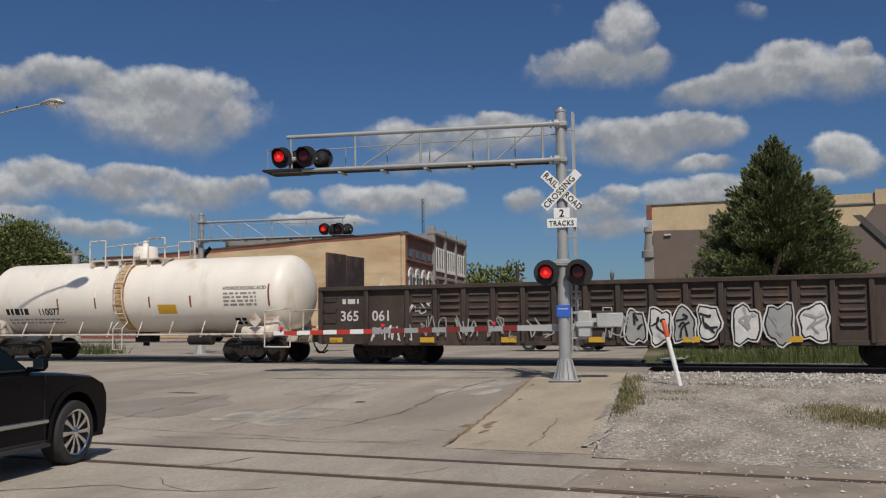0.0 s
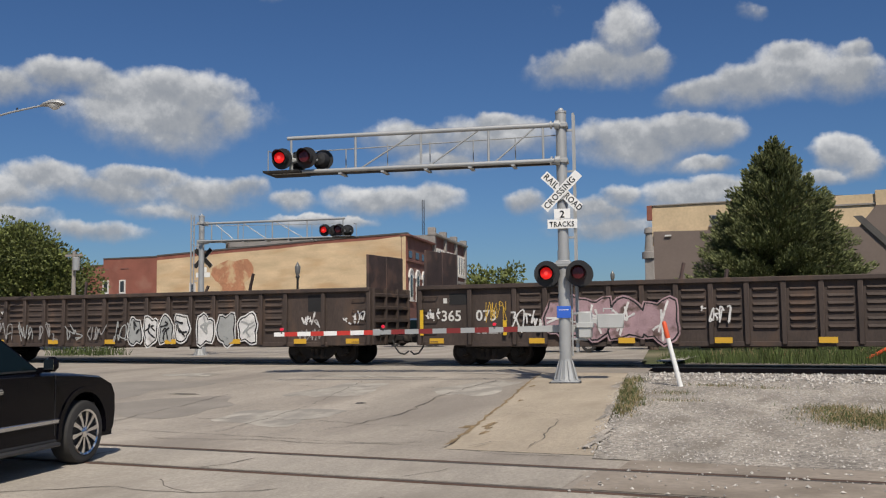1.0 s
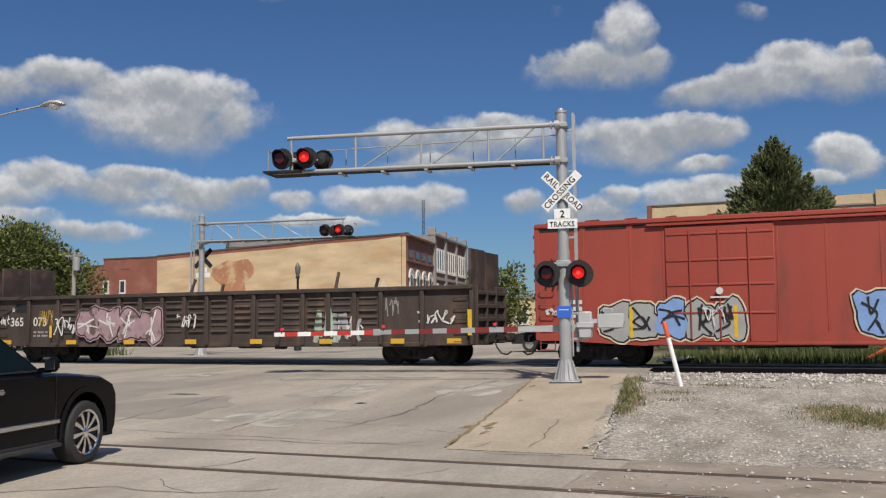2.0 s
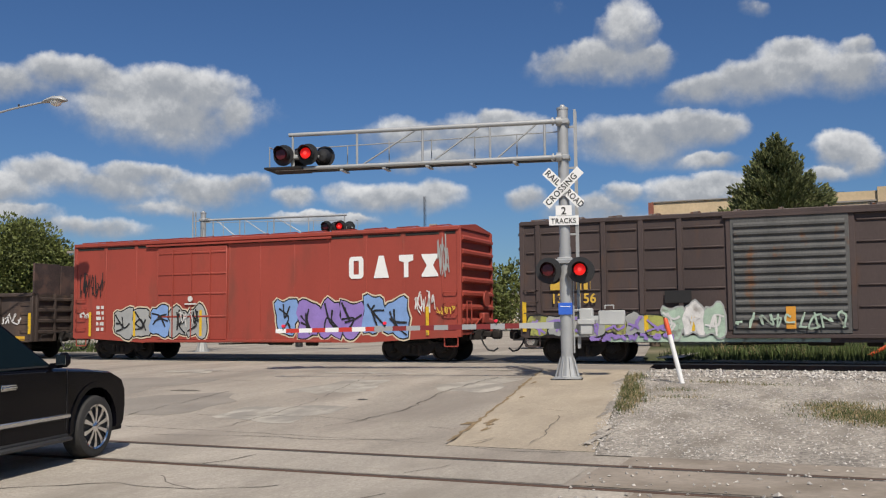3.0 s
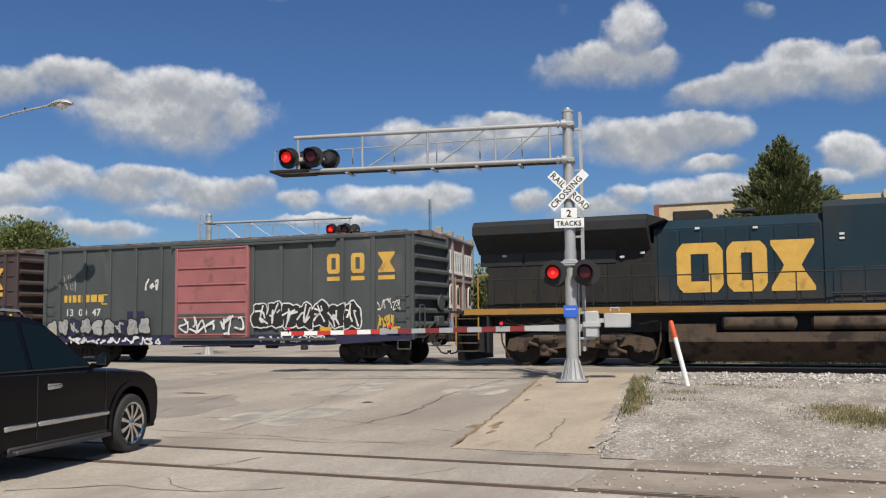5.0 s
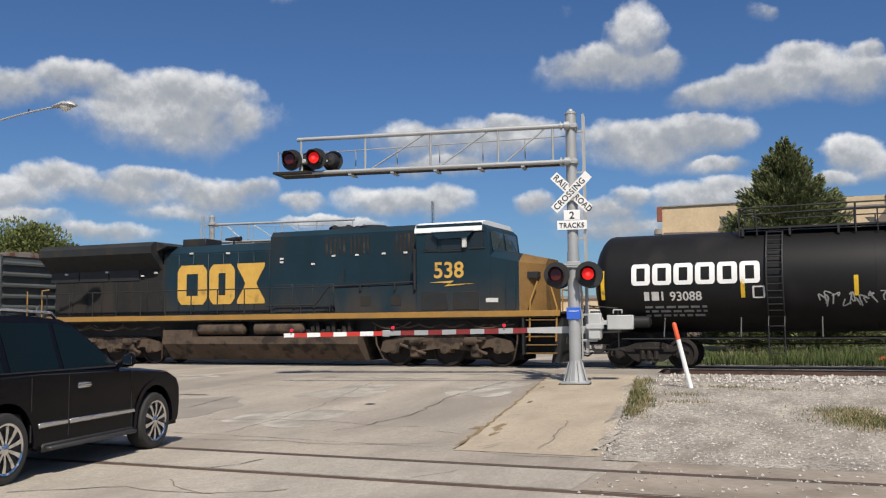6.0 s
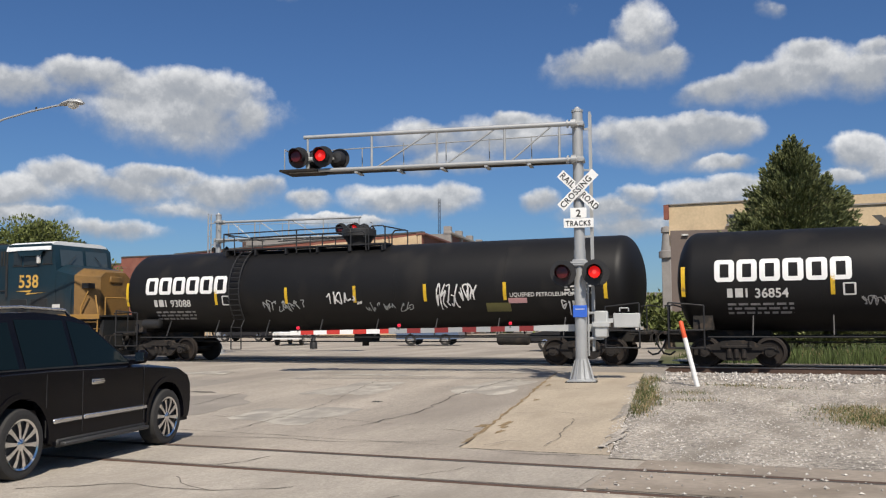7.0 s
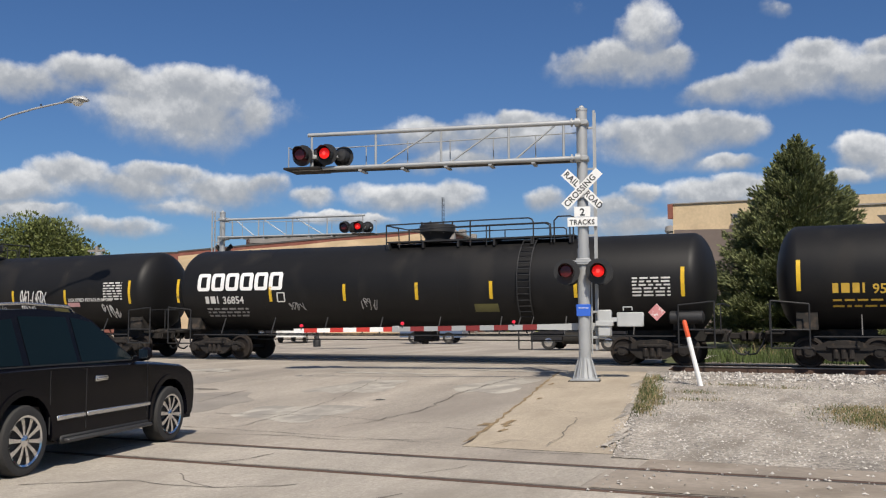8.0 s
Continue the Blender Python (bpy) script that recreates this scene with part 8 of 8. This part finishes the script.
# side outline: y forward from the front axle, z up
out = [(0.68, 0.42), (0.71, 0.62), (0.70, 0.84), (0.62, 0.99), (0.38, 1.10), (-0.10, 1.15), (-0.72, 1.19), (-2.6, 1.23), (-4.10, 1.22), (-4.22, 0.95), (-4.24, 0.52), (-4.10, 0.40)]
out += [(-3.62, 0.33)] + [(-3.20 + 0.50 * math.cos(radians(a)), 0.42 + 0.50 * math.sin(radians(a))) for a in spread(188, -8, 13)]
out += [(-2.55, 0.30), (-0.56, 0.30)] + [(0.50 * math.cos(radians(a)), 0.42 + 0.50 * math.sin(radians(a))) for a in spread(188, -8, 13)] + [(0.55, 0.34), (0.64, 0.36)]
body_shell(out, 0, [(-1.95, 0.90, 0.80), (-1.90, 0.98, 0.80), (-1.75, 1.02, 0.80), (-1.0, 1.06, 0.80), (-0.25, 1.02, 0.80), (-0.10, 0.98, 0.80), (-0.05, 0.90, 0.80)], car_black, "body", suv, "glossy black body")
# greenhouse
prof = [(-0.72, 1.14), (-1.58, 1.76), (-1.85, 1.85), (-2.6, 1.90), (-3.7, 1.87), (-4.02, 1.78), (-4.18, 1.16)]
g = Geo()
for x_low, x_top in ((-1.90, -1.64), (-0.10, -0.36)):
    for y, z in prof:
        f = (z - 1.14) / 0.76
        g.v.append((x_low + (x_top - x_low) * f, y, z))
n = len(prof)
g.f += [(i, i + 1, n + i + 1, n + i) for i in range(n - 1)] + [tuple(range(n)), tuple(range(n, 2 * n))[::-1]]
part("greenhouse", g, car_black, suv, "black roof and pillars", angle=30)


def side_x(z, lift):
    return -0.10 - 0.26 * (z - 1.14) / 0.76 + lift


for loop in ([(-0.86, 1.22), (-1.60, 1.735), (-2.03, 1.80), (-2.03, 1.20)], [(-2.12, 1.20), (-2.12, 1.80), (-3.02, 1.81), (-3.02, 1.20)], [(-3.14, 1.24), (-3.14, 1.78), (-3.68, 1.74), (-3.92, 1.26)]):
    for mirror in (False, True):
        g = Geo()
        for y, z in loop:
            x = side_x(z, 0.006)
            g.v.append((-2.0 - x if mirror else x, y, z))
        g.f.append((0, 1, 2, 3))
        part("side_window", g, car_glass, suv)
g = Geo()
g.add([(-1.80, -0.78, 1.17), (-0.20, -0.78, 1.17), (-0.42, -1.54, 1.74), (-1.58, -1.54, 1.74)], [(0, 1, 2, 3)])
g.v = [(x, y + 0.012, z + 0.012) for x, y, z in g.v]
part("windshield", g, car_glass, suv)
part("rear_window", Geo().add([(-1.7, -4.19, 1.22), (-0.3, -4.19, 1.22), (-0.45, -4.06, 1.70), (-1.55, -4.06, 1.70)], [(0, 1, 2, 3)]), car_glass, suv)
part("belt_trim", Geo().prism([(-0.95, 1.215), (-3.95, 1.225), (-3.95, 1.24), (-0.95, 1.235)], -0.10, -0.088, "x"), plastic, suv)
for s in (0, 1):
    x = -0.40 if s == 0 else -1.60
    part("roof_rail", Geo().tube([(x, -1.85, 1.86), (x, -1.95, 1.93), (x, -2.8, 1.96), (x, -3.7, 1.93), (x, -3.8, 1.87)], 0.022), silver_trim, suv)
side = -0.052
part("door_trim", Geo().box(-0.058, -0.028, -2.02, -0.55, 0.565, 0.625, 0.012), silver_trim, suv, "bright side moulding")
part("door_trim", Geo().box(-0.058, -0.028, -2.62, -2.06, 0.565, 0.625, 0.012), silver_trim, suv, "bright side moulding")
seam_mat = plastic
for y0 in (-0.62, -2.04, -2.75):
    part("door_seam", Geo().box(-0.058, -0.046, y0 - 0.006, y0 + 0.006, 0.42, 1.16), seam_mat, suv)
part("lower_sill", Geo().box(-0.10, -0.03, -2.55, -0.58, 0.28, 0.38, 0.02), plastic, suv)
part("running_board", Geo().box(-0.06, 0.05, -2.5, -0.62, 0.30, 0.345, 0.012), board_grey, suv)
for y in (-1.72,):
    part("door_handle", Geo().box(-0.06, -0.015, y - 0.12, y + 0.12, 1.005, 1.035, 0.008).box(-0.056, -0.04, y - 0.13, y + 0.13, 0.985, 1.055, 0.006), chrome, suv)
mir = part("mirror", Geo().box(-0.02, 0.15, -0.92, -0.80, 1.21, 1.39, 0.05).box(-0.12, 0.02, -0.88, -0.82, 1.20, 1.26), car_black, suv)
part("mirror_glass", Geo().box(0.0, 0.13, -0.93, -0.922, 1.24, 1.36), chrome, mir)
part("mirror", Geo().box(-2.20, -1.98, -0.93, -0.78, 1.20, 1.42, 0.05).box(-2.02, -1.88, -0.88, -0.82, 1.20, 1.26), car_black, suv)
part("headlight", Geo().box(-0.45, -0.08, 0.52, 0.71, 0.80, 0.96, 0.05), clear_glass("headlight_glass", (0.9, 0.92, 0.95)), suv)
part("headlight", Geo().box(-1.92, -1.55, 0.52, 0.71, 0.80, 0.96, 0.05), clear_glass("headlight_glass", (0.9, 0.92, 0.95)), suv)
part("front_bumper", Geo().box(-1.93, -0.06, 0.50, 0.77, 0.36, 0.68, 0.07), car_black, suv)
part("rear_bumper", Geo().box(-1.93, -0.07, -4.32, -4.1, 0.40, 0.72, 0.05), car_black, suv)
part("tail_light", Geo().box(-0.30, -0.06, -4.24, -4.10, 0.95, 1.30, 0.03), red_paint, suv)
part("underbody", Geo().box(-1.85, -0.15, -4.0, 0.8, 0.28, 0.75), black_rough, suv)
wheels = []
for y in (0.0, -3.20):
    for x, w in ((-0.02, 0.27), (-1.98, -0.27)):
        wheels.append((car_wheel(suv, x, y, R, w, chrome, 10), x, y))
for y in (0.0, -3.20):
    arch = Geo()
    pts_o = [(y + 0.56 * math.cos(radians(a)), 0.42 + 0.56 * math.sin(radians(a))) for a in spread(185, -5, 15)]
    pts_i = [(y + 0.49 * math.cos(radians(a)), 0.42 + 0.49 * math.sin(radians(a))) for a in spread(-5, 185, 15)]
    arch.prism(pts_o + pts_i, -0.09, -0.035, "x")
    part("wheel_arch", arch, car_black, suv)


def far_car(x, y, rz, material, label, tall=1.5, long=4.4, pickup=False):
    """A car waiting on the far side, seen small."""
    c = thing("parked_car", label, "car", pose(x, y, 0.0, 0, 0, rz))
    h = long / 2
    low = [(-h, 0.35), (h, 0.35), (h, 0.75), (h - 0.9, 0.92), (-h, 0.95)]
    part("body", Geo().prism(low, -0.85, 0.85), material, c)
    top = [(-h + 0.1, 0.93), (h - 1.0, 0.92), (h - 1.7, tall), (-h + 0.35, tall)] if not pickup else [(-0.4, 0.93), (h - 1.0, 0.92), (h - 1.6, tall), (-0.3, tall)]
    part("cabin", Geo().prism(top, -0.72, 0.72), material, c)
    cx = sum(p[0] for p in top) / 4
    cz = sum(p[1] for p in top) / 4
    win = [(cx + (a - cx) * 0.86, cz + (b - cz) * 0.72) for a, b in top]
    part("side_window", Geo().prism(win, -0.735, 0.735), car_glass, c)
    part("windshield", Geo().add([(h - 1.05, -0.65, 0.97), (h - 1.05, 0.65, 0.97), (h - 1.62, 0.6, tall - 0.08), (h - 1.62, -0.6, tall - 0.08)], [(0, 1, 2, 3)]), car_glass, c)
    for wx in (-h + 0.8, h - 0.85):
        for wy, s in ((-0.86, -1), (0.86, 1)):
            wl_ = part("wheel", Geo().lathe((wx, wy - s * 0.2, 0.33), (0, s, 0), [(0, 0.25), (0, 0.33), (0.2, 0.33), (0.2, 0.2), (0.18, 0.0)], 18), tyre_mat, c)
            part("rim", Geo().lathe((wx, wy, 0.33), (0, s, 0), [(0.0, 0.20), (0.012, 0.16), (0.015, 0.0)], 12), silver_trim, wl_)
    for wy in (-0.6, 0.6):
        part("headlight", Geo().box(h - 0.04, h + 0.02, wy - 0.16, wy + 0.16, 0.62, 0.76, 0.02), mark_white, c)
    return c


blue_car = paint("blue_car_paint", (0.10, 0.14, 0.22), 0.3, var=0.1, bump=0, coat=0.5)
white_car = paint("white_car_paint", (0.70, 0.70, 0.68), 0.3, var=0.05, bump=0, coat=0.5)
dark_car = paint("dark_car_paint", (0.02, 0.02, 0.024), 0.3, var=0.1, bump=0, coat=0.5)
far_car(-22.6, 50.6, 190, blue_car, "blue-grey sport utility car waiting beyond the crossing", 1.62, 3.7)
far_car(-32.2, 51.2, -70, white_car, "white pickup truck waiting beyond the crossing", 1.75, 5.2, True)
far_car(-11.3, 41.8, 178, dark_car, "black car waiting beyond the crossing", 1.45, 4.4)
far_car(-14.5, 60.0, 178, white_car, "white car parked beside the brown building", 1.5, 4.5)
far_car(-42.0, 60.0, 5, dark_car, "dark car parked by the mural wall", 1.5, 4.5)


def motions():
    for t_ob, x, y in wheels:
        walk(t_ob, [(t, pose(x, y, R) @ Matrix.Rotation(-d / R, 4, "X")) for t, d in SUV_ROWS])
    walk(suv, [(t, pose(-8.86 - 0.1736 * d, 9.40 + 0.985 * d, -0.40, 0, 0, 10)) for t, d in SUV_ROWS])
    for ob, x0 in TRAIN:
        walk(ob, [(t, pose(x0 - SPEED * t, 28.9, 0)) for t in (0.0, 2.0, 4.0, 6.0, 8.0)])
    for ob, q, r in WHEELS:
        walk(ob, [(k / 30, pose(q, 0, r) @ Matrix.Rotation(-SPEED * k / 30 / r, 4, "Y")) for k in range(0, 241)])
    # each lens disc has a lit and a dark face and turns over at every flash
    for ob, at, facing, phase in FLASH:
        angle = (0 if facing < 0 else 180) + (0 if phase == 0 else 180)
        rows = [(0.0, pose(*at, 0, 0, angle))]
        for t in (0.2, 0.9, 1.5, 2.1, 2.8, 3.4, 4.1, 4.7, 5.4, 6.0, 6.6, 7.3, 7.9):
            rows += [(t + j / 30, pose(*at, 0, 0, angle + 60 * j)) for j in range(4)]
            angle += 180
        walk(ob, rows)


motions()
